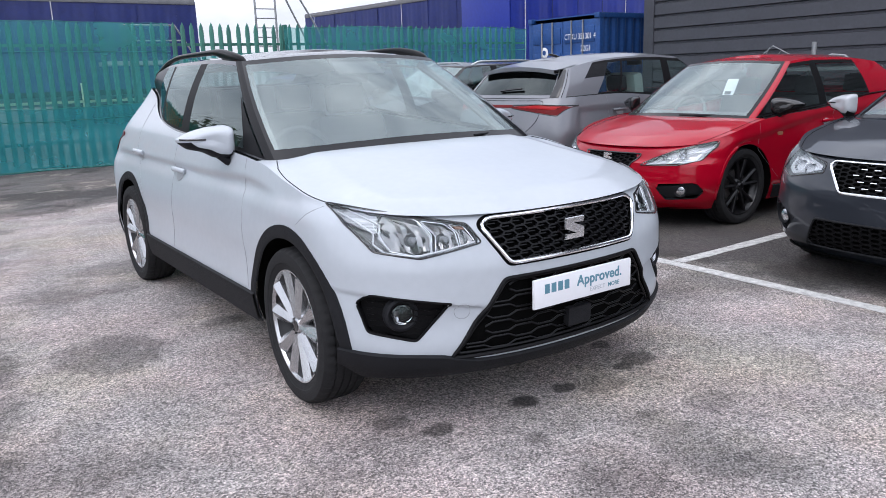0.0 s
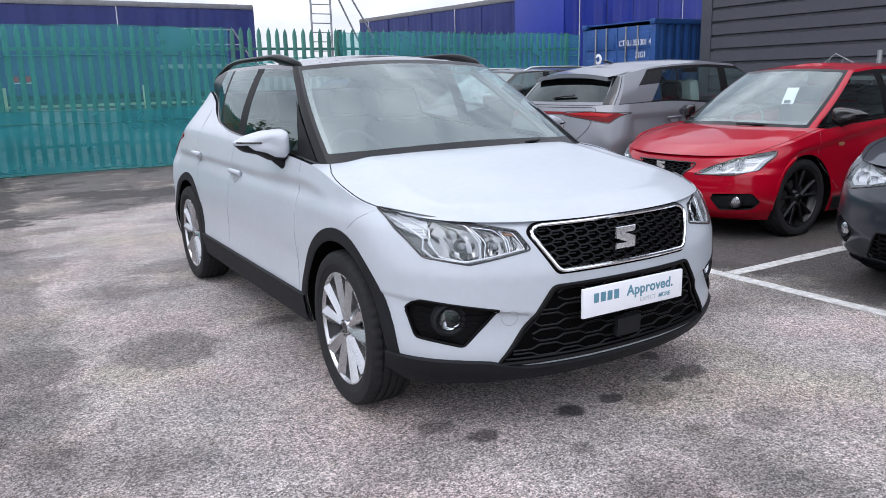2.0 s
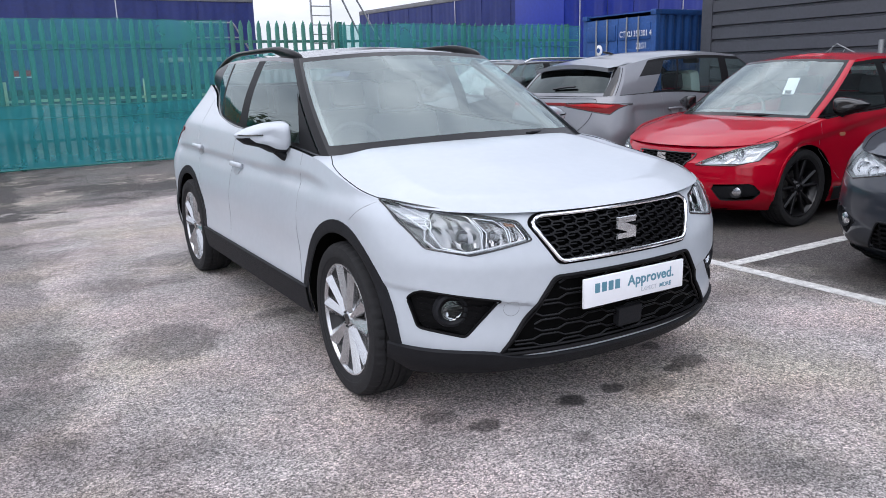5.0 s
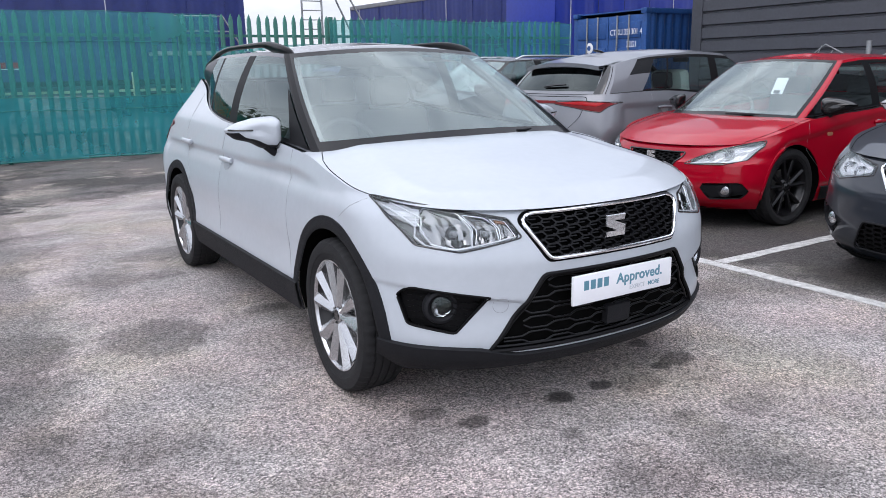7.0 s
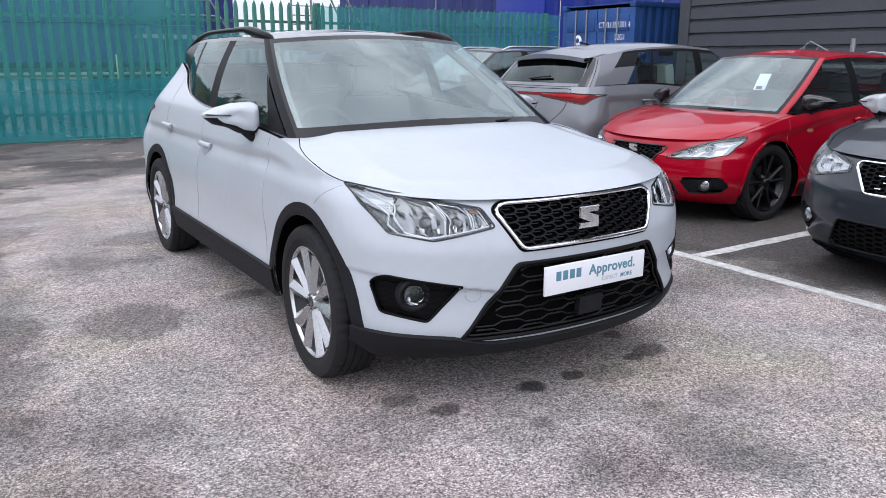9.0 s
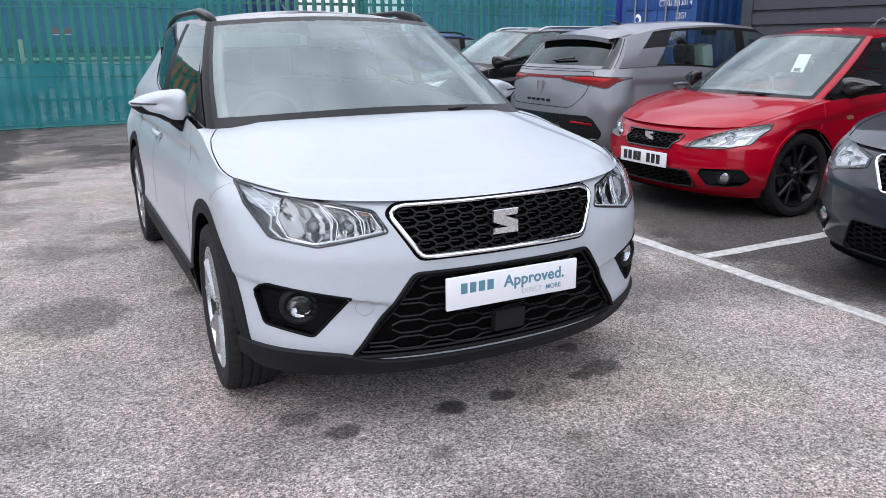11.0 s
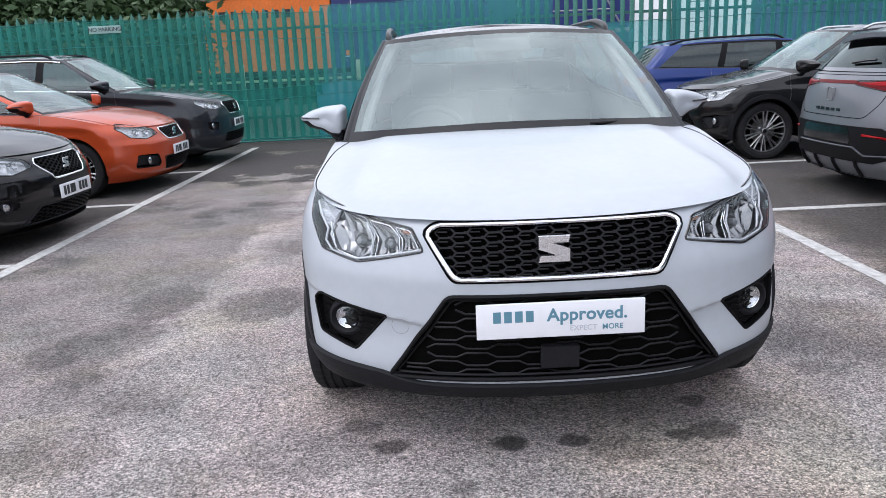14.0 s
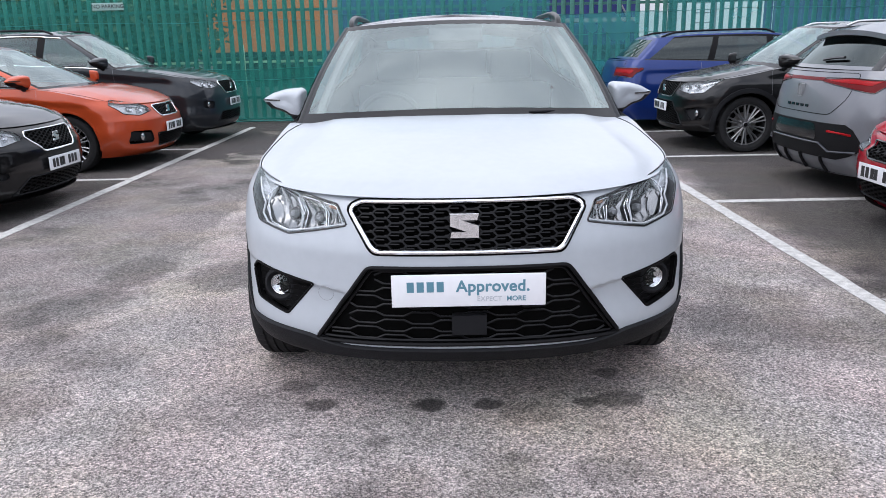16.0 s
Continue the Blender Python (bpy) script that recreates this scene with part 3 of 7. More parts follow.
def wheel_meshes(r, w, rim_r, design, alloy):
    """Tyre, rim and hub meshes about the x axis, outer face towards +x."""
    hw, sw = w / 2, r - rim_r
    prof = [(-hw * 0.72, rim_r - 0.012), (-hw * 0.94, rim_r + sw * 0.25), (-hw, rim_r + sw * 0.5), (-hw * 0.95, rim_r + sw * 0.82), (-hw * 0.8, r - 0.004)]
    for g in (-0.5, -0.17, 0.17, 0.5):
        prof += [(hw * (g - 0.055), r), (hw * (g - 0.04), r - 0.007), (hw * (g + 0.04), r - 0.007), (hw * (g + 0.055), r)]
    prof += [(hw * 0.8, r - 0.004), (hw * 0.95, rim_r + sw * 0.82), (hw, rim_r + sw * 0.5), (hw * 0.97, rim_r + sw * 0.33), (hw * 0.94, rim_r + sw * 0.30), (hw * 0.90, rim_r + sw * 0.12), (hw * 0.78, rim_r - 0.004)]
    tyre = lathe(prof, 144)
    cut = []
    for p in tyre[0]:
        q, rr = int(round(math.atan2(p[2], p[1]) * 72 / math.pi)) % 3, math.hypot(p[1], p[2])
        f_ = (rr - 0.006) / rr if q == 0 and rr > r - 0.012 and abs(p[0]) > hw * 0.3 else 1.0
        cut.append((p[0], p[1] * f_, p[2] * f_))
    tyre = (cut, tyre[1])
    lip = lathe([(hw * 0.80, rim_r + 0.004), (hw * 0.87, rim_r + 0.001), (hw * 0.86, rim_r - 0.004), (hw * 0.74, rim_r - 0.010)], 56)
    barrel = lathe([(hw * 0.74, rim_r - 0.010), (hw * 0.5, rim_r - 0.03), (-hw * 0.2, rim_r - 0.05), (-hw * 0.6, rim_r - 0.045)], 48)
    blades = []
    count, twin, wi, wo = design[:4]
    bend = design[4] if len(design) > 4 else 0.35
    ridge = design[5] if len(design) > 5 else 0.008

    def blade(a0, a1, w0, w1, drop=0.03):
        """A straight flat paddle from the hub to the lip, with a low ridge along it."""
        pts = []
        r0, r1 = 0.040, rim_r - 0.005
        for rr, a, ww, x in ((r0, a0, w0, hw * 0.66), (r1, a1, w1, hw * 0.76)):
            c, s_ = math.cos(a), math.sin(a)
            for du, dx in ((-0.5, -drop), (-0.5, -0.003), (-0.44, 0.0), (-0.05, ridge), (0.44, -0.002), (0.5, -0.005), (0.5, -drop)):
                pts.append((x + dx, rr * c - ww * du * s_, rr * s_ + ww * du * c))
        return pts, [tuple(reversed(q)) for q in grid_faces(2, 7)]
    for i in range(count):
        a = 2 * math.pi * i / count + math.pi / 2
        if twin:
            blades.append(blade(a - twin * bend, a - twin, wi, wo))
            blades.append(blade(a + twin * bend, a + twin, wi, wo))
        else:
            blades.append(blade(a, a, wi, wo))
    hub = lathe([(hw * 0.62 + 0.016, 0.0), (hw * 0.62 + 0.016, 0.026), (hw * 0.62 + 0.012, 0.031), (hw * 0.62 + 0.004, 0.036), (hw * 0.62 + 0.004, 0.06), (hw * 0.5, 0.075), (hw * 0.2, 0.08)], 30)
    disc = lathe([(hw * 0.2, 0.05), (hw * 0.2, min(0.14, rim_r - 0.06)), (hw * 0.05, min(0.14, rim_r - 0.06)), (hw * 0.05, 0.05)], 40)
    back = lathe([(hw * 0.02, 0.02), (hw * 0.02, rim_r - 0.035)], 30)
    nuts = []
    for i in range(5):
        a = 2 * math.pi * (i + 0.5) / 5
        v, f = lathe([(hw * 0.62 + 0.008, 0.0), (hw * 0.62 + 0.008, 0.009), (hw * 0.62 - 0.01, 0.009)], 6)
        nuts.append(([(p[0], p[1] + 0.047 * math.cos(a), p[2] + 0.047 * math.sin(a)) for p in v], f))
    cap = lathe([(hw * 0.62 + 0.018, 0.0), (hw * 0.62 + 0.018, 0.022), (hw * 0.62 + 0.014, 0.026)], 24)
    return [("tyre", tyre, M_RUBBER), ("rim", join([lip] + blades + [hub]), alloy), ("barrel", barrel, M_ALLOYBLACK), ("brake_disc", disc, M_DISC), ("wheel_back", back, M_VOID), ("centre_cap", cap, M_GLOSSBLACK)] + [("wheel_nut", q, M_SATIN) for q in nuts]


def add_wheels(car, axles, track, r, w, rim_r, design, alloy, turn=0.0):
    data = None
    for k, (y, _) in enumerate(axles):
        for sign in (1, -1):
            hub = new("wheel")
            hub.parent = car
            hub.matrix_basis = pose(sign * track, y, r - 0.004, 0, 0, (0 if sign > 0 else 180) + (turn if k == 0 else 0))
            if data is None:
                data = []
                for name, (v, f), m in wheel_meshes(r, w, rim_r, design, alloy):
                    ob = finish(name, v, f, m, hub, smooth=18 if name == "rim" else 30)
                    data.append((name, ob.data))
            else:
                for name, me in data:
                    o = new(name, me)
                    o.parent = hub


def arch_trim(car, sh, yc, zc, arch, width, sign, material, off=0.012, z_low=0.25, name="arch_trim"):
    lo = math.asin(min(1, (z_low - zc) / arch)) if z_low < zc else 0
    a = steps(lo, math.pi - lo, 30)

    def f(g, k):
        rr = arch - 0.012 + (width + 0.012) * k
        y, z = yc + rr * math.cos(g), max(zc + rr * math.sin(g), sh.floor)
        o = off if 0.05 < k < 0.95 else (-0.02 if k >= 0.95 else off * 0.3)
        return sh.side(sign, y, z, o)
    v, fc = band(f, a, [0, 0.08, 0.3, 0.6, 0.9, 1.0])
    return finish(name, v, fc, material, car, smooth=60)


def shut_line(car, sh, sign, pts, r=0.0013):
    v, f = tube([sh.side(sign, y, z, 0.0003) for y, z in dense(pts, 0.04, False)], r, False, 5)
    return finish("panel_gap", v, f, M_LAMPGREY, car)


def facets(proj, poly, deep, rows, cols, seed=3):
    """A bed of small flat mirrors over the outline poly."""
    rnd = random.Random(seed)
    v, f = patch(lambda a, b, o: proj(a, b, o + rnd.uniform(-0.012, 0.012)), poly, -deep, rows, cols)
    return v, f


def seats(car, z0=0.32, y_front=0.05, spread=0.36, dash_y=-0.75, wheel_side=-1, width=1.3, h=1.0):
    """Dark cabin: dashboard, steering wheel, two front seats, rear bench."""
    def seat(x, y, w, name):
        s = new(name)
        s.parent = car
        bm = bmesh.new()
        box_into(bm, (w, 0.5, 0.16), pose(x, y, z0 + 0.12, -6), 0.05)
        part("cushion", bm, M_SEAT, s)
        bm = bmesh.new()
        box_into(bm, (w, 0.14, 0.62 * h), pose(x, y + 0.30, z0 + 0.45 * h, -14), 0.05)
        part("backrest", bm, M_SEAT, s)
        for dx in ((0,) if w < 0.7 else (-0.38, 0.38)):
            bm = bmesh.new()
            box_into(bm, (0.26, 0.10, 0.18), pose(x + dx, y + 0.40, z0 + 0.86 * h, -10), 0.04)
            part("headrest", bm, M_SEAT, s)
    seat(-spread, y_front, 0.5, "front_seat")
    seat(spread, y_front, 0.5, "front_seat")
    seat(0, y_front + 0.85, 1.2, "rear_seat")
    prof = [(-0.22, -0.10), (-0.20, 0.02), (-0.05, 0.07), (0.12, 0.05), (0.2, -0.02), (0.22, -0.18)]
    v, f = band(lambda x, i: Vector((x, dash_y + prof[i][0] + 0.06 * (x / 0.7) ** 2, 0.90 * h * 0.98 + prof[i][1])), steps(-width / 2, width / 2, 12), list(range(len(prof))))
    finish("dashboard", v, f, M_TRIM, car, smooth=60)
    ring = [(math.cos(a) * 0.18, 0.0, math.sin(a) * 0.18) for a in steps(0, 2 * math.pi, 28)[:-1]]
    m = pose(wheel_side * spread, dash_y + 0.33, 0.90 * h, -24)
    v, f = tube([m @ Vector(p) for p in ring], 0.016, True, 8)
    spokes = [tube([m @ Vector((0, 0, 0)), m @ Vector((0.17 * math.cos(a), 0, 0.17 * math.sin(a)))], 0.018, False, 6) for a in (0, math.pi, -math.pi / 2)]
    finish("steering_wheel", *join([(v, f)] + spokes), M_TRIM, car)
    v, f = band(lambda x, y: Vector((x, y, z0)), steps(-width / 2 - 0.05, width / 2 + 0.05, 2), steps(dash_y, 1.7, 3))
    finish("cabin_floor", v, f, M_TRIM, car)


# ---- the white car ----
def number_plate(car, proj, w=0.52, h=0.111, z=0.52, off=0.02, bars=True, face=None, x=0.0, tilt=0.0, back=False):
    """A plate on the nose or tail; its number is a row of plain bars."""
    p = proj(x, z, off)
    m = Matrix.Translation(p) @ pose(0, 0, 0, 90 + tilt, 0, 180 if back else 0)
    holder = box("number_plate", (w, h, 0.012), m, face or M_PLATEW, car, bevel=0.003)
    if bars:
        xs = [-0.20, -0.145, -0.085, -0.04, 0.065, 0.12, 0.175]
        for q in xs:
            box("plate_character", (0.04, 0.072, 0.003), m @ pose(q, 0, 0.0065), M_INK, holder)
    return m, holder


def hex_cells(proj, poly, off, cw, ch, bar, depth, stagger=True):
    """A moulded honeycomb over the outline poly: a six-sided ring for each cell."""
    xs, zs = [p[0] for p in poly], [p[1] for p in poly]
    pieces, row = [], 0
    z = min(zs) + ch * 0.25
    while z < max(zs) - ch * 0.1:
        x = min(xs) + (cw * 0.8 if row % 2 and stagger else 0)
        while x < max(xs):
            if inside(poly, x, z):
                ring = [(-0.5, 0), (-0.3, 0.5), (0.3, 0.5), (0.5, 0), (0.3, -0.5), (-0.3, -0.5)]
                verts = []
                for k, o in ((1.0, off - depth), (1.0, off), (1 - bar, off), (1 - bar * 1.3, off - depth)):
                    for a, b in ring:
                        px, pz = x + a * cw * k, z + b * ch * (k if k == 1 else k - 0.1)
                        if not inside(poly, px, pz):
                            px, pz = nearest_on(poly, px, pz)
                        verts.append(proj(px, pz, o))
                faces = []
                for r in range(3):
                    for i in range(6):
                        j = (i + 1) % 6
                        faces.append((r * 6 + i, r * 6 + j, r * 6 + 6 + j, r * 6 + 6 + i))
                pieces.append((verts, faces))
            x += cw * 1.6
        z += ch * 0.5
        row += 1
    return join(pieces)


def lamp_unit(car, proj, poly, name="headlight", cells=((0.35, 0.45), (0.65, 0.5)), led=None, amber=None, deep=0.05, rim=0.006):
    """A headlight: dark tub, reflector bowls, light guide and clear lens."""
    unit = finish(name, *wall_of(proj, poly, 0.002, -deep - 0.012), M_LAMPGREY, car)
    finish("mirror_bed", *facets(proj, poly, deep, 5, 13), M_LAMPBED, unit, smooth=0)
    for px, pz, rad in cells:
        a = proj(px, pz, -deep + 0.004)
        n = (proj(px, pz, 0.01) - proj(px, pz, 0)).normalized()
        n = (n + Vector((0, -1.2, 0))).normalized()
        q = n.to_track_quat('X', 'Z').to_matrix().to_4x4()
        v, f = lathe([(0.0, 0.010), (0.006, rad * 0.5), (0.02, rad * 0.8), (0.036, rad), (0.0, rad + 0.002)], 10)
        m = Matrix.Translation(a) @ q
        finish("reflector", [m @ Vector(p) for p in v], f, M_REFLECTOR, unit, smooth=25)
        v, f = lathe([(0.012, 0.0), (0.024, 0.008), (0.01, 0.013)], 12)
        finish("bulb", [m @ Vector(p) for p in v], f, M_CHROME, unit)
    if led:
        finish("light_guide", *patch(proj, led, -0.018, 4, 10, 0.012), M_LED, unit)
    if amber:
        finish("indicator", *patch(proj, amber, -0.022, 3, 4, 0.01), M_AMBER, unit)
    lens = finish("lens", *patch(proj, poly, 0.003, 10, 16), M_LENS, unit)
    lens.visible_shadow = False
    finish("bezel", *rim_tube(proj, poly, 0.0, rim, step=0.02), M_GLOSSBLACK, unit)
    return unit


def door_mirror(car, sign, x, y, z, cap, low=M_PLASTIC, s=1.0):
    """A door mirror: pointed painted cap, dark lower edge, stalk and glass."""
    unit = new("door_mirror")
    unit.parent = car
    outline = dense(rounded([(-0.112, 0.056), (-0.09, 0.070), (0.0, 0.062), (0.07, 0.043), (0.130, 0.012), (0.120, -0.006), (0.085, -0.036), (0.02, -0.052), (-0.03, -0.082), (-0.088, -0.088), (-0.112, -0.05)], 0.012), 0.018)
    n = len(outline)

    def at(px, pz, k):
        """Across the cap, from the glass edge (k = 0) to its foremost point (k = 1)."""
        c = math.cos(k * math.pi / 2) ** 0.42
        cx, cz = -0.05, 0.008
        depth = 0.112 * math.sin(k * math.pi / 2) * (1 - 0.25 * (px + 0.112) / 0.24)
        qx, qz = cx + (px - cx) * c, cz + (pz - cz) * c
        return Vector((x + sign * qx * s, y + (0.035 - depth + 0.30 * (qx + 0.05)) * s, z + qz * s))
    ks = [0.0, 0.06, 0.18, 0.3, 0.42, 0.54, 0.66, 0.78, 0.9, 0.97]
    verts = [at(px, pz, k) for k in ks for px, pz in outline]
    faces = grid_faces(len(ks), n, True) + [tuple(range((len(ks) - 1) * n, len(ks) * n))]
    under = [(pz < 0.002 and px > -0.105) for px, pz in outline]
    dark = [q for i, q in enumerate(faces[:-1]) if under[i % n] and i // n < 6]
    pale = [q for i, q in enumerate(faces) if i == len(faces) - 1 or not (under[i % n] and i // n < 6)]
    for name, fs, mt in (("mirror_cap", pale, cap), ("mirror_base", dark, low)):
        ids = sorted({i for q in fs for i in q})
        to = {i: j for j, i in enumerate(ids)}
        finish(name, [verts[i] for i in ids], [tuple(to[i] for i in q) for q in fs], mt, unit, smooth=38)
    finish("mirror_stalk", *tube([(x - sign * 0.045 * s, y - 0.005, z - 0.066 * s), (x - sign * 0.08 * s, y - 0.01, z - 0.098 * s), (x - sign * 0.115 * s, y - 0.02, z - 0.118 * s), (x - sign * 0.17 * s, y - 0.03, z - 0.12 * s)], 0.030, False, 10, 0.75), low, unit)
    finish("mirror_indicator", *tube([at(0.126, 0.012, k) + Vector((sign * 0.001, -0.002, 0)) for k in steps(0.30, 0.93, 12)], 0.0042, False, 6), M_GLOSSBLACK, unit)
    v, f = patch(lambda a, b, o: at(a, b, 0.0) + Vector((0, -0.004, 0)), [(-0.10, 0.055), (0.06, 0.045), (0.105, 0.012), (0.02, -0.042), (-0.10, -0.06)][::-1], 0, 3, 5)
    finish("mirror_glass", v, f, M_CHROME, unit)
    return unit


def door_handle(car, sh, sign, y, z, material):
    p0 = [sh.side(sign, y + d, z + 0.004, 0.010 + 0.020 * (1 - (d / 0.098) ** 4)) for d in steps(-0.096, 0.096, 12)]
    v, f = tube(p0, 0.0115, False, 10, 1.25)
    h = finish("door_handle", v, f, material, car, smooth=60)
    # a thin disc in darker colour paints the shade of the hollow behind the handle
    finish("handle_cup", *patch(lambda a, b, o: sh.side(sign, a, b, o), [(y - 0.005 + 0.056 * math.cos(g), z - 0.010 + 0.040 * math.sin(g)) for g in steps(0, 2 * math.pi, 20)[:-1]], 0.002, 8, 8, 0.003), M_CUPSHADE, h)


def emblem(car, proj, x, z, size, material=None, off=0.016, back=False):
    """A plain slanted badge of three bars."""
    m = Matrix.Translation(proj(x, z, off)) @ pose(0, 0, 0, 90, 0, 180 if back else 0)
    bm = bmesh.new()
    for quad in (((-0.50, 0.50), (0.50, 0.50), (0.45, 0.25), (-0.50, 0.25)), ((-0.50, 0.252), (-0.10, 0.252), (0.50, 0.0), (0.50, -0.252), (0.10, -0.252), (-0.50, 0.0)), ((-0.45, -0.25), (0.50, -0.25), (0.50, -0.50), (-0.50, -0.50))):
        low = [bm.verts.new(m @ Vector((a * size * 1.08, b * size * 0.92, 0.0))) for a, b in quad]
        high = [bm.verts.new(m @ Vector((a * size * 1.04, b * size * 0.88, 0.007))) for a, b in quad]
        bm.faces.new(high[::-1])
        for k in range(len(quad)):
            bm.faces.new((low[k], low[(k + 1) % len(quad)], high[(k + 1) % len(quad)], high[k]))
    bmesh.ops.recalc_face_normals(bm, faces=bm.faces)
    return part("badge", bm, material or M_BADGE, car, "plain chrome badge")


AXLES = [(-1.283, 0.32), (1.283, 0.32)]
ARCH = 0.385


def ease(t):
    t = min(1.0, max(0.0, t))
    return t * t * (3 - 2 * t)


def hero_dent(x, z):
    """The fold below the headlights and the hollow round the fog lights."""
    x = abs(x)
    fold = 0.505 + 0.174 * (x - 0.5)
    return 0.018 * ease((x - 0.40) / 0.06) * ease((fold - z) / 0.013) * ease((z - 0.33) / 0.12)


def hero_crease(y, z):
    """The sharp shoulder line along the doors with the undercut below it, and the hollow low on them."""
    env = ease((y + 1.22) / 0.5) * ease((1.75 - y) / 0.3)
    line = 0.884 + 0.014 * ease((-0.2 - y) / 0.6) - 0.034 * ease((-0.8 - y) / 0.45)
    cut = min(1.0, max(0.0, (line - z) / 0.030)) * (1 - ease((line - 0.05 - z) / 0.26))
    low = ease((z - 0.38) / 0.08) * (1 - ease((z - 0.46) / 0.16))
    return env * (-0.020 * cut - 0.006 * low)


def hero_shell():
    shell = Shell(
        front=[(0.20, -1.93), (0.25, -2.02), (0.32, -2.045), (0.48, -2.055), (0.62, -2.05), (0.72, -2.02), (0.79, -1.985), (0.83, -1.945), (0.86, -1.89)],
        rear=[(0.20, 1.92), (0.3, 1.99), (0.5, 2.02), (0.7, 2.01), (0.88, 1.965), (1.0, 1.89), (1.12, 1.80), (1.22, 1.71), (1.32, 1.63)],
        width=[(0.20, 0.83), (0.30, 0.858), (0.42, 0.872), (0.56, 0.864), (0.68, 0.868), (0.78, 0.860), (0.86, 0.832), (0.95, 0.806), (1.03, 0.778), (1.12, 0.722), (1.22, 0.66), (1.32, 0.61)],
        edge=[(-2.0, 0.815), (-1.75, 0.835), (-1.5, 0.865), (-1.2, 0.915), (-0.95, 0.962), (-0.5, 0.995), (0.05, 1.03), (0.45, 1.055), (0.78, 1.095), (0.95, 1.145), (1.13, 1.225), (1.4, 1.285), (1.9, 1.245)],
        roof=[(-0.32, 1.405), (0.2, 1.432), (0.8, 1.43), (1.3, 1.40), (1.75, 1.355)],
        nose=(0.55, 2.3), tail=(0.38, 2.6),
        base=(-1.03, 0.13, 0.765), top=(-0.30, 0.10, 0.60), back=(1.68, 1.50), corner=(0.36, 0.24), taper=0.06, dent=hero_dent, crease=hero_crease,
        marks=((0.185, 0.20), (0.315, 0.315), (0.75, 0.80), (0.79, 0.845), (1.08, 0.99)), crown=0.05, floor=0.25)
    shell.frit = 0.10
    shell.head = 0.95
    shell.ridge = (0.029, 0.15, 8.0)
    shell.screen = (0.775, 0.825)
    shell.kick = 0.014
    return shell


def bowl(proj, poly, rim, deep, flutes=7, rows=7, cols=14):
    """A mirror chamber over the outline poly: hollow in the middle, with upright flutes."""
    xs, zs = [p[0] for p in poly], [p[1] for p in poly]
    cx, cz, hx, hz = (min(xs) + max(xs)) / 2, (min(zs) + max(zs)) / 2, (max(xs) - min(xs)) / 2, (max(zs) - min(zs)) / 2

    def at(a, b, o):
        u, w = (a - cx) / hx, (b - cz) / hz
        fall = max(0.0, 1 - max(abs(u), abs(w)) ** 2.2)
        return proj(a, b, -rim - deep * fall + 0.004 * math.cos(flutes * math.pi * u) * fall)
    return patch(at, poly, 0.0, rows, cols)


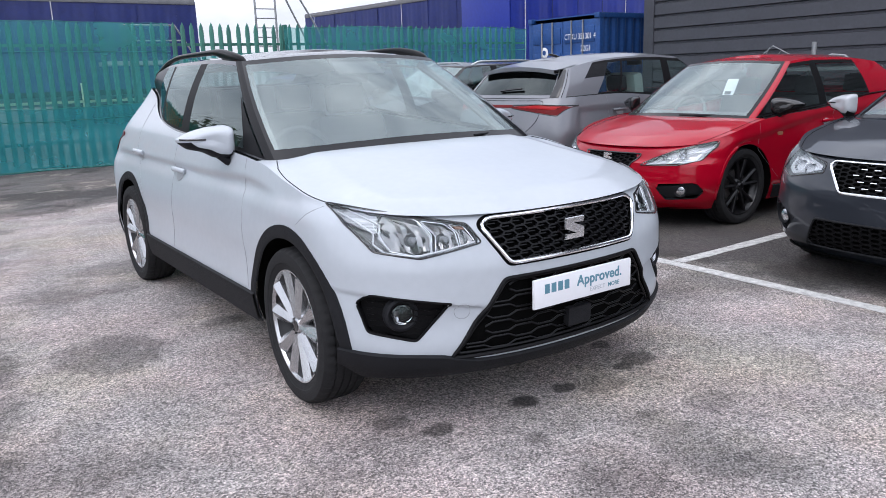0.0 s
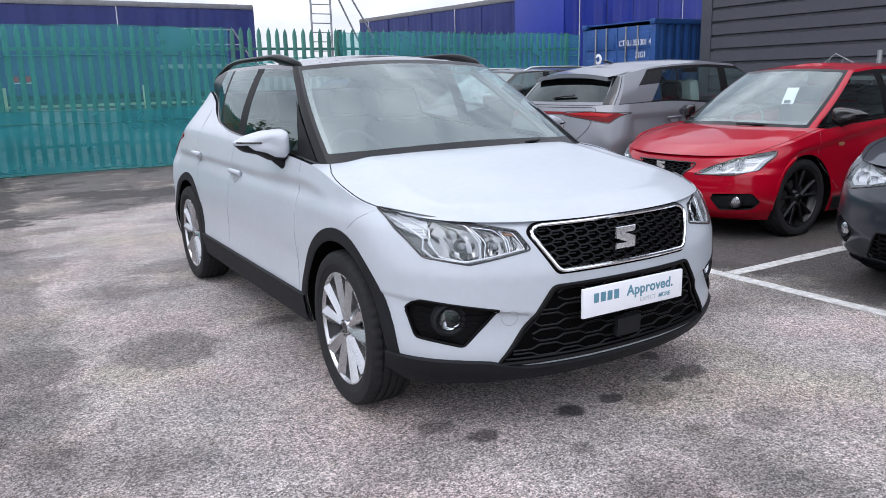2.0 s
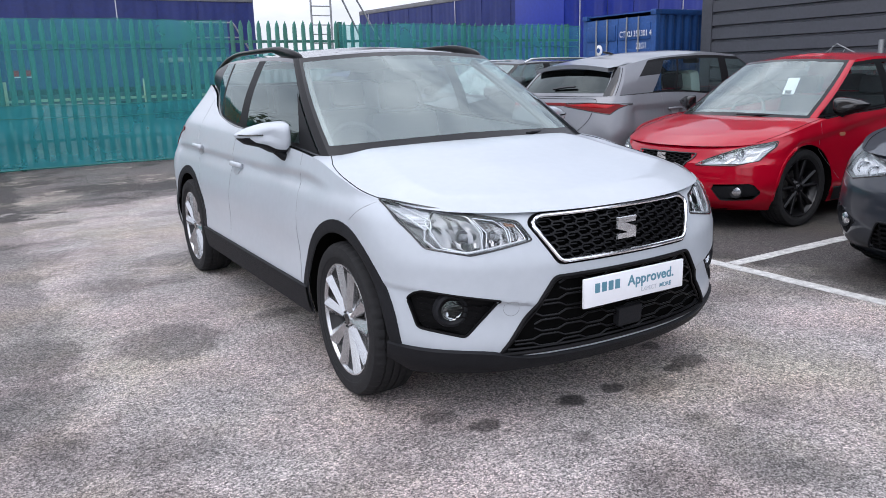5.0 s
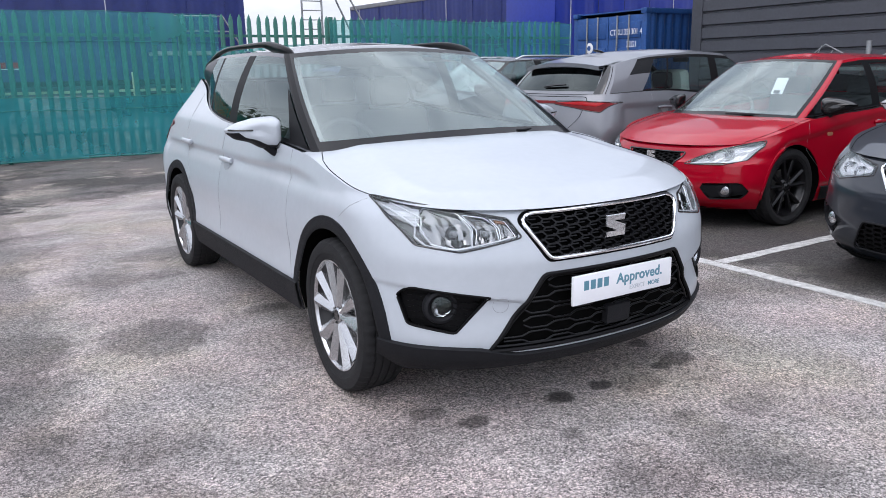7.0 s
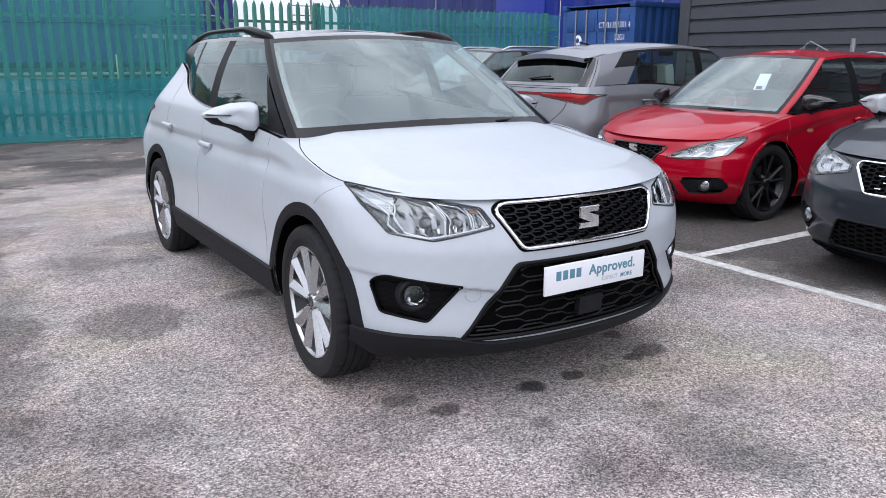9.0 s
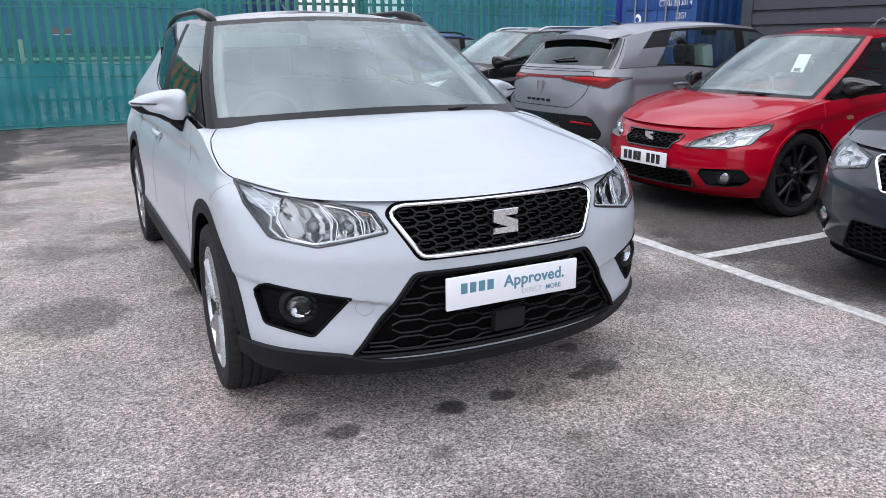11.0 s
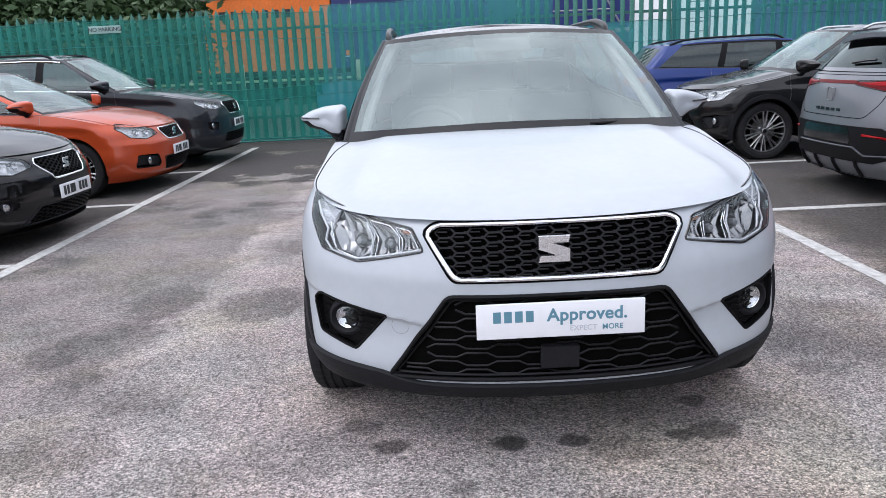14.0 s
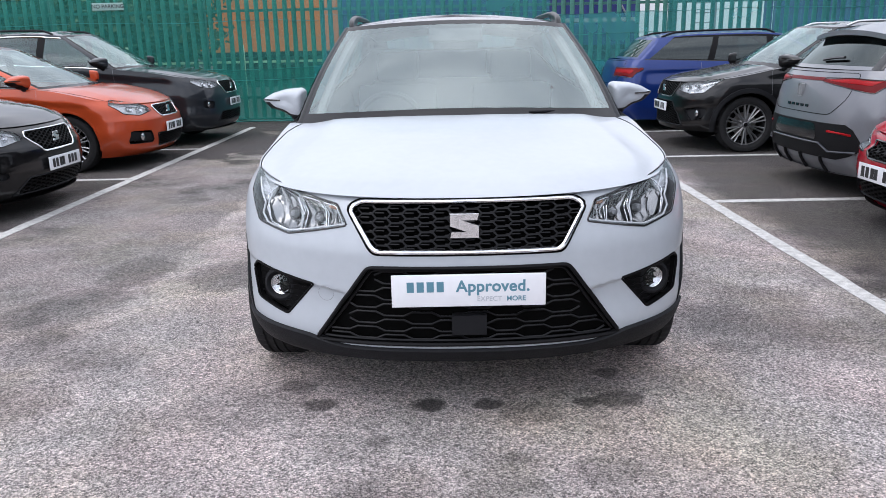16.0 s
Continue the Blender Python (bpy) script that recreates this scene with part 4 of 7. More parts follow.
def hero_lamp(car, nose, poly, sign):
    """The main headlight: dark tub, three chrome chambers, light guides, bulbs and a clear lens."""
    def m_(pts):
        q = [(sign * a, b) for a, b in pts]
        return q if sign < 0 else q[::-1]
    unit = finish("headlight", *join([patch(nose, poly, -0.058, 8, 16), wall_of(nose, poly, 0.001, -0.058)]), M_LAMPDARK, car, "clear headlight with chrome chambers")
    chambers = [rounded(m_([(0.735, 0.800), (0.690, 0.838), (0.600, 0.8185), (0.572, 0.766), (0.590, 0.702), (0.640, 0.694), (0.715, 0.712)]), 0.010),
                rounded(m_([(0.590, 0.814), (0.520, 0.8005), (0.492, 0.768), (0.492, 0.713), (0.577, 0.698), (0.560, 0.758)]), 0.008),
                rounded(m_([(0.505, 0.797), (0.456, 0.786), (0.430, 0.730), (0.486, 0.716), (0.482, 0.762)]), 0.006)]
    for k, c in enumerate(chambers):
        finish("mirror_chamber", *bowl(nose, c, 0.020, 0.040 - 0.012 * k, 5 - k, 8, 16), M_LAMPCHROME, unit, smooth=20)
        finish("chamber_rim", *rim_tube(nose, c, -0.014, 0.0020, step=0.015), M_CHROME, unit)
    for cx, cz in ((0.640, 0.756), (0.533, 0.752)):
        n = (nose(sign * cx, cz, 0.01) - nose(sign * cx, cz, 0)).normalized()
        n = (n + Vector((0, -1.0, 0))).normalized()
        mt = Matrix.Translation(nose(sign * cx, cz, -0.056)) @ n.to_track_quat('X', 'Z').to_matrix().to_4x4()
        v, f = lathe([(0.034, 0.0), (0.033, 0.008), (0.026, 0.013), (0.0, 0.014)], 14)
        finish("bulb", [mt @ Vector(q) for q in v], f, M_LAMPGREY, unit)
        v, f = lathe([(0.004, 0.014), (0.008, 0.024), (0.0, 0.028)], 16)
        finish("bulb_collar", [mt @ Vector(q) for q in v], f, M_LAMPDARK, unit)
    # daytime light: ribbed corner and two strokes
    corner = m_([(0.798, 0.857), (0.735, 0.848), (0.702, 0.836), (0.738, 0.775), (0.792, 0.815)])
    finish("daytime_light", *patch(lambda a, b, o: nose(a, b, o + 0.004 * math.sin(b * 700)), corner, -0.022, 16, 6, 0.008), M_LED, unit)
    for run, r in (([(0.790, 0.842), (0.742, 0.772), (0.752, 0.735), (0.728, 0.706), (0.640, 0.691), (0.43, 0.727)], 0.0040), ([(0.765, 0.850), (0.715, 0.803), (0.732, 0.757), (0.712, 0.716)], 0.0034), ([(0.600, 0.806), (0.580, 0.760), (0.588, 0.700)], 0.0034)):
        finish("light_guide", *tube([nose(sign * a, b, -0.012) for a, b in dense(run, 0.02, False)], r, False, 6), M_LED, unit)
    finish("indicator", *patch(nose, m_([(0.488, 0.795), (0.452, 0.789), (0.444, 0.776), (0.484, 0.782)]), -0.020, 3, 4, 0.008), M_AMBER, unit)
    lens = finish("lens", *patch(nose, poly, 0.003, 10, 16), M_LENS, unit)
    lens.visible_shadow = False
    finish("bezel", *rim_tube(nose, poly, 0.0, 0.0038, step=0.02), M_GLOSSBLACK, unit)
    return unit


def build_hero():
    car = thing("car", pose(1.982, 4.0, 0.0, 0, 0, HERO_YAW), "white compact crossover with dark grey roof, standing alone in the aisle", "car")
    sh = hero_shell()
    nose, tail = sh.nose, sh.tail
    grille = rounded([(-0.318, 0.640), (0.318, 0.640), (0.402, 0.775), (0.365, 0.799), (-0.365, 0.799), (-0.402, 0.775)], 0.02)
    lower = rounded([(-0.545, 0.305), (0.545, 0.305), (0.345, 0.585), (-0.345, 0.585)], 0.02)
    lampR = rounded([(-0.412, 0.722), (-0.447, 0.789), (-0.60, 0.822), (-0.725, 0.848), (-0.800, 0.864), (-0.800, 0.80), (-0.755, 0.708), (-0.63, 0.682)], 0.010)
    fogR = rounded([(-0.540, 0.512), (-0.775, 0.553), (-0.805, 0.520), (-0.785, 0.412), (-0.655, 0.380)], 0.012)
    lampL, fogL = mirror_x(lampR), mirror_x(fogR)
    car_body(car, sh, M_WHITE, AXLES, ARCH, (grille, lower, lampR, lampL, fogR, fogL), (), 2.0)
    car_top(car, sh, M_WHITE, M_ROOF, M_PILLAR, M_SCREEN, M_SIDEGLASS, M_PRIVACY, ["front_window", "door_pillar", "rear_window_pane", "door_pillar", "quarter_window", "rear_pillar"], -0.885)
    for ob in car.children:
        if ob.name.split(".")[0] == "rear_pillar":
            ob.data.materials[0] = M_PILLAR
    car_under(car, sh, AXLES, ARCH, -2.0, 2.0)
    add_wheels(car, AXLES, 0.770, 0.327, 0.205, 0.236, (5, 0.285, 0.029, 0.078, 0.80, 0.016), M_ALLOY, -2.0)
    # lower grille and upper grille
    g = finish("grille", *join([patch(nose, grille, -0.035, 6, 16), wall_of(nose, grille, 0.003, -0.035)]), M_VOID, car)
    finish("grille_mesh", *hex_cells(nose, grille, -0.004, 0.0645, 0.0290, 0.11, 0.014), M_GRILLEBAR, g)
    for r_ in range(6):
        for c_ in range(-8, 9):
            x_, z_ = c_ * 0.0516, 0.6515 + 0.0290 * r_ + (0.0145 if c_ % 2 else 0.0)
            if all(inside(grille, x_ + d_, z_ + 0.006) and inside(grille, x_ + d_, z_ - 0.006) for d_ in (-0.02, 0.02)):
                finish("grille_stud", *tube([nose(x_ + d_, z_, -0.010) for d_ in (-0.025, -0.019, 0.019, 0.025)], 0.0044, False, 6, 0.8), M_GRILLEBAR, g)
    finish("surround_gap", *rim_tube(nose, [(a * 1.028, 0.7195 + (b - 0.7195) * 1.09) for a, b in grille], -0.003, 0.0075, step=0.02), M_VOID, g)
    finish("chrome_surround", *rim_tube(nose, grille, 0.005, 0.0080, step=0.02, sides=8), M_CHROME, g, "bright chrome grille surround")
    lo = finish("lower_grille", *join([patch(nose, lower, -0.03, 8, 18), wall_of(nose, lower, 0.003, -0.03)]), M_VOID, car)
    # rows of long flattened hexagons, each row half a step from the next
    wave = [(0.0, 1), (0.068, 1), (0.098, -1), (0.166, -1)]
    for k in range(9):
        z = 0.327 + 0.0295 * k
        xw = 0.535 - (z - 0.305) * 0.715
        pts = [(0.196 * q + dx, z + 0.0072 * up * (1 if k % 2 else -1)) for q in range(-4, 4) for dx, up in wave]
        pts = [q for q in pts if abs(q[0]) < xw]
        finish("grille_bar", *tube([nose(a, b, -0.012) for a, b in dense(pts, 0.03, False)], 0.0042, False, 5), M_GRILLEBAR, lo)
    finish("grille_lip", *rim_tube(nose, [(a * 0.965, 0.445 + (b - 0.445) * 0.93) for a, b in lower], -0.012, 0.006, step=0.025), M_GRILLEBAR, lo)
    finish("grille_frame", *rim_tube(nose, lower, 0.001, 0.0075, step=0.025), M_SATINBLACK, lo)
    v, f = patch(nose, [(-0.058, 0.345), (0.062, 0.345), (0.062, 0.418), (-0.058, 0.418)], 0.008, 3, 3, 0.03)
    finish("radar_cover", v, f, M_PLASTIC, car)
    # lamps
    for sign, poly in ((-1, lampR), (1, lampL)):
        hero_lamp(car, nose, poly, sign)
    for sign, poly in ((-1, fogR), (1, fogL)):
        fog = finish("fog_light", *join([patch(nose, poly, -0.022, 6, 10), wall_of(nose, poly, 0.002, -0.022)]), M_GRILLE, car)
        finish("fog_frame", *rim_tube(nose, poly, -0.001, 0.005, step=0.02), M_GRILLE, fog)
        for k in range(6):
            zq = 0.405 + 0.022 * k
            run = [(q, zq + 0.16 * (abs(q) - 0.69) * 0.4 + (0.003 if i % 2 else -0.003)) for i, q in enumerate([sign * (0.57 + 0.018 * w) for w in range(13)]) if inside(poly, q, zq + 0.064 * (abs(q) - 0.69))]
            if len(run) > 2:
                finish("pocket_rib", *tube([nose(a, b, -0.019) for a, b in run], 0.0035, False, 5), M_GRILLE, fog)
        c = nose(sign * 0.697, 0.478, -0.028)
        m = Matrix.Translation(c) @ Vector((sign * 0.35, -1, 0.0)).to_track_quat('X', 'Z').to_matrix().to_4x4()
        for nm, prof, mt in (("fog_bezel", [(0.0, 0.068), (0.022, 0.062), (0.026, 0.052), (0.014, 0.040), (0.0, 0.037)], M_PLASTIC), ("fog_reflector", [(0.0, 0.0), (0.004, 0.025), (0.018, 0.038)], M_REFLECTOR), ("fog_lens", [(0.027, 0.0), (0.024, 0.02), (0.016, 0.038)], M_LENS)):
            v, f = lathe(prof, 28)
            o = finish(nm, [m @ Vector(p) for p in v], f, mt, fog)
            if nm == "fog_lens":
                o.visible_shadow = False
    # tow eye cover on the bumper
    ring = [(-0.50 + 0.028 * math.cos(a), 0.478 + 0.028 * math.sin(a)) for a in steps(0, 2 * math.pi, 24)[:-1]]
    finish("tow_eye_cover", *rim_tube(nose, ring, -0.001, 0.0016, step=0.2), M_LAMPGREY, car)
    # dark cladding round the base
    top_of = spline([(0, 0.290), (0.42, 0.293), (0.50, 0.306), (0.57, 0.325), (0.70, 0.335), (0.86, 0.341)])
    us = [s_ * a for s_, r in ((-1, steps(0.905, 0.0, 22)), (1, steps(0.0, 0.905, 22)[1:])) for a in r]

    def skirt(u, k):
        reach = math.sin(abs(u) * math.pi / 2 * 0.94) ** (2 / sh.n)
        z1, z0 = top_of(0.858 * reach), 0.195 + 0.075 * ease((abs(u) - 0.66) / 0.26)
        z = z0 + (z1 - z0) * min(k, 1)
        x = math.copysign(sh.W(z) * reach, u)
        return nose(x, z, 0.014 if k < 1 else -0.01) + Vector((0, 0.02 * (1 - k) ** 2, 0))
    finish("bumper_skirt", *band(skirt, us, [0, 0.2, 0.45, 0.7, 0.93, 1.0]), M_PLASTIC, car, "dark grey plastic bumper skirt", smooth=60)
    for sign in (-1, 1):
        for yc, zc in AXLES:
            arch_trim(car, sh, yc, zc, ARCH, 0.048, sign, M_PLASTIC, 0.004)

        def sill(y, k):
            z = 0.252 + 0.138 * min(k, 1)
            return sh.side(sign, y, z, 0.014 if k < 1 else -0.01)
        finish("sill_trim", *band(sill, steps(-0.902, 0.902, 20), [0, 0.3, 0.6, 0.94, 1.0]), M_PLASTIC, car, smooth=60)
        finish("rear_skirt", *band(lambda y, k: sh.side(sign, y, 0.255 + 0.11 * k, 0.008), steps(1.66, 1.86, 8), steps(0, 1, 4)), M_PLASTIC, car)
        door_handle(car, sh, sign, 0.20, 0.834, M_WHITE)
        door_handle(car, sh, sign, 1.04, 0.886, M_WHITE)
        shut_line(car, sh, sign, [(-0.765, 0.975), (-0.775, 0.80), (-0.80, 0.60), (-0.83, 0.40)])
        shut_line(car, sh, sign, [(0.29, 1.035), (0.30, 0.80), (0.32, 0.40)])
        shut_line(car, sh, sign, [(-1.535, 0.850), (-1.46, 0.815), (-1.385, 0.765)])
        shut_line(car, sh, sign, [(1.10, 1.19), (1.13, 0.96), (1.02, 0.76), (0.93, 0.60), (0.88, 0.45)])
        # belt moulding, roof rails
        finish("belt_moulding", *tube([sh.ring(1, t, 0) * 1.0 if sign > 0 else Vector((-sh.ring(1, t, 0).x, *sh.ring(1, t, 0)[1:])) for t in steps(0, 0.99, 30)], 0.008, False, 6), M_GLOSSBLACK, car)
        low_of = spline([(-0.25, -0.02), (-0.06, -0.014), (0.06, 0.004), (0.20, 0.024), (0.7, 0.026), (1.05, 0.012), (1.2, -0.02), (1.36, -0.03)])
        top_of_rail = spline([(-0.25, -0.004), (-0.21, 0.022), (-0.08, 0.046), (0.1, 0.056), (0.7, 0.054), (1.1, 0.034), (1.36, -0.018)])

        def rail(y, k):
            a = 2 * math.pi * k
            lo_, hi_ = low_of(y), max(low_of(y) + 0.004, top_of_rail(y))
            c, sn = math.cos(a), math.sin(a)
            half = 0.016 * (0.35 + 0.65 * ease((y + 0.25) / 0.08))
            return Vector((sign * (0.572 - 0.012 * ease((-0.1 - y) / 0.15)) + half * math.copysign(abs(c) ** 0.7, c), y, sh.R(y) + (lo_ + hi_) / 2 + (hi_ - lo_) / 2 * math.copysign(abs(sn) ** 0.7, sn)))
        finish("roof_rail", *band(rail, steps(-0.25, 1.36, 44), steps(0, 1, 12)), M_PILLAR, car, "dark grey roof rail", smooth=50)
        def sail(t, h):
            q = sh.house(1, t, h)
            return Vector((sign * (q.x + 0.005), q.y, q.z))
        finish("sail_panel", *band(lambda k, h: sail(0.002 + 0.036 * k * (1 - h / 0.62), 0.01 + h), steps(0, 1, 3), steps(0, 0.6, 8)), M_SATINBLACK, car)
        door_mirror(car, sign, sign * 0.890, -0.53, 1.045, M_WHITE, s=1.0)
        v, f = patch(tail, [(sign * 0.50, 0.86), (sign * 0.80, 0.84), (sign * 0.80, 1.0), (sign * 0.50, 1.0)][::sign], 0.006, 6, 12, 0.01)
        finish("tail_light", v, f, M_TAILRED, car)
        v, f = band(lambda y, k: sh.side(sign, y, 0.86 + 0.14 * k, 0.008), steps(1.70, 1.90, 6), steps(0, 1, 4))
        finish("tail_light_wrap", v, f, M_TAILRED, car)
    # bonnet shut lines and wiper
    for sign in (-1, 1):
        finish("bonnet_gap", *tube([sh.coons(sign * a, t) + Vector((0, 0, 0.0004)) for a, t in [(0.984 - 0.075 * max(0.0, (t - 0.5) / 0.5) ** 2, t) for t in steps(0.04, 0.98, 34)]], 0.0022, False, 5), M_VOID, car)
    v, f = tube([(0.62 - 1.25 * t, -1.04 + 0.17 * (2 * t - 1) ** 2, 1.003 + 0.008 * math.sin(math.pi * t)) for t in steps(0, 0.24, 8)], 0.006, False, 6)
    finish("wiper", v, f, M_PLASTIC, car)
    seats(car)
    # plates
    m, holder = number_plate(car, nose, 0.52, 0.112, 0.515, 0.024, bars=False)
    writing("Approved.", 0.056, m @ pose(0.082, 0.014, 0.0066), M_TEAL, holder, bold=0.0014, spacing=1.04)
    for i in range(4):
        box("brand_bar", (0.024, 0.036, 0.001), m @ pose(-0.196 + 0.0335 * i, 0.0145, 0.0066), M_TEAL, holder)
    writing("EXPECT", 0.024, m @ pose(0.070, -0.030, 0.0066), M_PINK, holder)
    writing("MORE", 0.024, m @ pose(0.160, -0.030, 0.0066), M_TEAL, holder, bold=0.0003)
    emblem(car, nose, -0.010, 0.722, 0.092)
    number_plate(car, tail, 0.52, 0.112, 0.70, 0.02, True, M_PLATEY, back=True)
    # mirror, sensor pod
    box("inside_mirror", (0.24, 0.03, 0.06), pose(0, -0.28, 1.315), M_TRIM, car, bevel=0.012)
    box("sensor_pod", (0.28, 0.16, 0.016), pose(0, -0.380, 1.370, 32), M_FRIT, car, bevel=0.006)
    # pale headlining and pillar trims inside the cabin
    v, f = band(lambda x, y: Vector((x, y, sh.R(y) - 0.012 - 0.05 * (x / 0.56) ** 2)), steps(-0.56, 0.56, 8), steps(-0.22, 1.35, 8))
    finish("headlining", v, f, M_LINER, car, smooth=60)
    for sign in (-1, 1):
        line = [sh.house(0, 0.80, h) for h in steps(0.06, 0.94, 10)]
        finish("pillar_trim", *tube([(sign * (p.x - 0.050), p.y + 0.09, p.z - 0.012) for p in line], 0.024, False, 8), M_PILLARTRIM, car)
    return car


HERO_YAW = 0.3
build_hero()


# ---- ground ----
def ground_mat():
    m = bpy.data.materials.new("worn_asphalt")
    m.use_nodes = True
    nt = m.node_tree
    b = nt.nodes["Principled BSDF"]
    lk, nn = nt.links.new, nt.nodes.new
    co = nn("ShaderNodeTexCoord")

    def noise_at(scale, detail=6.0, rough=0.6):
        n = nn("ShaderNodeTexNoise")
        n.inputs["Scale"].default_value, n.inputs["Detail"].default_value, n.inputs["Roughness"].default_value = scale, detail, rough
        lk(co.outputs["Object"], n.inputs["Vector"])
        return n.outputs["Fac"]

    def ramp(src, a, b_, ca, cb):
        r = nn("ShaderNodeMapRange")
        r.interpolation_type = 'SMOOTHSTEP'
        r.inputs[1].default_value, r.inputs[2].default_value, r.inputs[3].default_value, r.inputs[4].default_value = a, b_, ca, cb
        lk(src, r.inputs[0])
        return r.outputs[0]

    def math_(op, a, b_):
        n = nn("ShaderNodeMath")
        n.operation = op
        for i, q in enumerate((a, b_)):
            if isinstance(q, (int, float)):
                n.inputs[i].default_value = q
            else:
                lk(q, n.inputs[i])
        return n.outputs[0]
    sep = nn("ShaderNodeSeparateXYZ")
    lk(co.outputs["Object"], sep.inputs[0])
    wob = math_('MULTIPLY', math_('SUBTRACT', noise_at(0.9, 4), 0.5), 0.9)
    xw = math_('ADD', sep.outputs[0], wob)
    # the bays are laid in darker asphalt than the worn aisle
    bay = math_('MAXIMUM', ramp(xw, 4.0, 4.5, 0, 1), ramp(xw, -1.1, -1.7, 0, 1))
    stains = ramp(noise_at(0.55, 5, 0.62), 0.50, 0.64, 0, 1)
    edge_x = math_('ADD', sep.outputs[0], math_('MULTIPLY', math_('SUBTRACT', noise_at(2.6, 7, 0.7), 0.5), 0.7))
    old = math_('MULTIPLY', ramp(edge_x, 0.22, 0.06, 0, 0.42), ramp(sep.outputs[1], 2.25, 2.6, 0.3, 1))
    ragged = math_('ADD', sep.outputs[1], math_('MULTIPLY', math_('SUBTRACT', noise_at(1.1, 7, 0.7), 0.5), 5.0))
    far = math_('MULTIPLY', ramp(ragged, 8.7, 9.1, 0, 1), ramp(noise_at(0.8, 7, 0.7), 0.60, 0.54, 0.25, 0.75))
    # chippings
    vor = nn("ShaderNodeTexVoronoi")
    vor.inputs["Scale"].default_value = 180.0
    lk(co.outputs["Object"], vor.inputs["Vector"])
    chip = nn("ShaderNodeSeparateColor")
    lk(vor.outputs["Color"], chip.inputs[0])
    fine = nn("ShaderNodeTexVoronoi")
    fine.inputs["Scale"].default_value = 380.0
    lk(co.outputs["Object"], fine.inputs["Vector"])
    speck = nn("ShaderNodeSeparateColor")
    lk(fine.outputs["Color"], speck.inputs[0])
    coarse = nn("ShaderNodeTexVoronoi")
    coarse.inputs["Scale"].default_value = 88.0
    lk(co.outputs["Object"], coarse.inputs["Vector"])
    stone = nn("ShaderNodeSeparateColor")
    lk(coarse.outputs["Color"], stone.inputs[0])
    chips = math_('ADD', math_('MULTIPLY', math_('POWER', chip.outputs[0], 2.0), 1.15), math_('MULTIPLY', math_('POWER', stone.outputs[0], 2.0), 0.45))
    grain = math_('ADD', chips, math_('ADD', math_('MULTIPLY', math_('POWER', speck.outputs[0], 2.0), 0.55), math_('MULTIPLY', noise_at(30, 3), 0.12)))
    light = math_('MULTIPLY', grain, 0.475)
    light = math_('MULTIPLY', light, ramp(noise_at(2.5, 6), 0.35, 0.7, 0.82, 1.12))
    dark = math_('MULTIPLY', grain, 0.075)
    k = math_('MINIMUM', math_('ADD', math_('ADD', math_('MULTIPLY', stains, 0.55), math_('MAXIMUM', math_('MULTIPLY', bay, 0.93), old)), far), 1.0)
    rough_edge = noise_at(14, 3)
    for x, y, rx, ry, s in BLOTS:
        dx = math_('DIVIDE', math_('SUBTRACT', math_('ADD', sep.outputs[0], math_('MULTIPLY', wob, 0.16)), x), rx)
        dy = math_('DIVIDE', math_('SUBTRACT', math_('ADD', sep.outputs[1], math_('MULTIPLY', wob, -0.2)), y), ry)
        d = math_('ADD', math_('MULTIPLY', dx, dx), math_('MULTIPLY', dy, dy))
        d = math_('ADD', d, math_('MULTIPLY', math_('SUBTRACT', rough_edge, 0.5), 1.6))
        k = math_('MAXIMUM', k, ramp(d, 1.15, 0.35, 0, s))
    mix = nn("ShaderNodeMix")
    mix.data_type = 'FLOAT'
    lk(k, mix.inputs[0])
    lk(light, mix.inputs[2])
    lk(dark, mix.inputs[3])
    col = nn("ShaderNodeCombineColor")
    warm = ramp(noise_at(1.3, 3), 0.35, 0.65, 1.09, 1.18)
    lk(math_('MULTIPLY', mix.outputs[0], warm), col.inputs[0])
    lk(mix.outputs[0], col.inputs[1])
    dust = ramp(noise_at(0.8, 5, 0.65), 0.42, 0.66, 0.97, 0.86)
    lk(math_('MULTIPLY', mix.outputs[0], dust), col.inputs[2])
    lk(col.outputs[0], b.inputs["Base Color"])
    b.inputs["Roughness"].default_value = 0.85
    bp = nn("ShaderNodeBump")
    bp.inputs["Strength"].default_value, bp.inputs["Distance"].default_value = 1.0, 0.008
    lk(vor.outputs["Distance"], bp.inputs["Height"])
    lk(bp.outputs[0], b.inputs["Normal"])
    return m


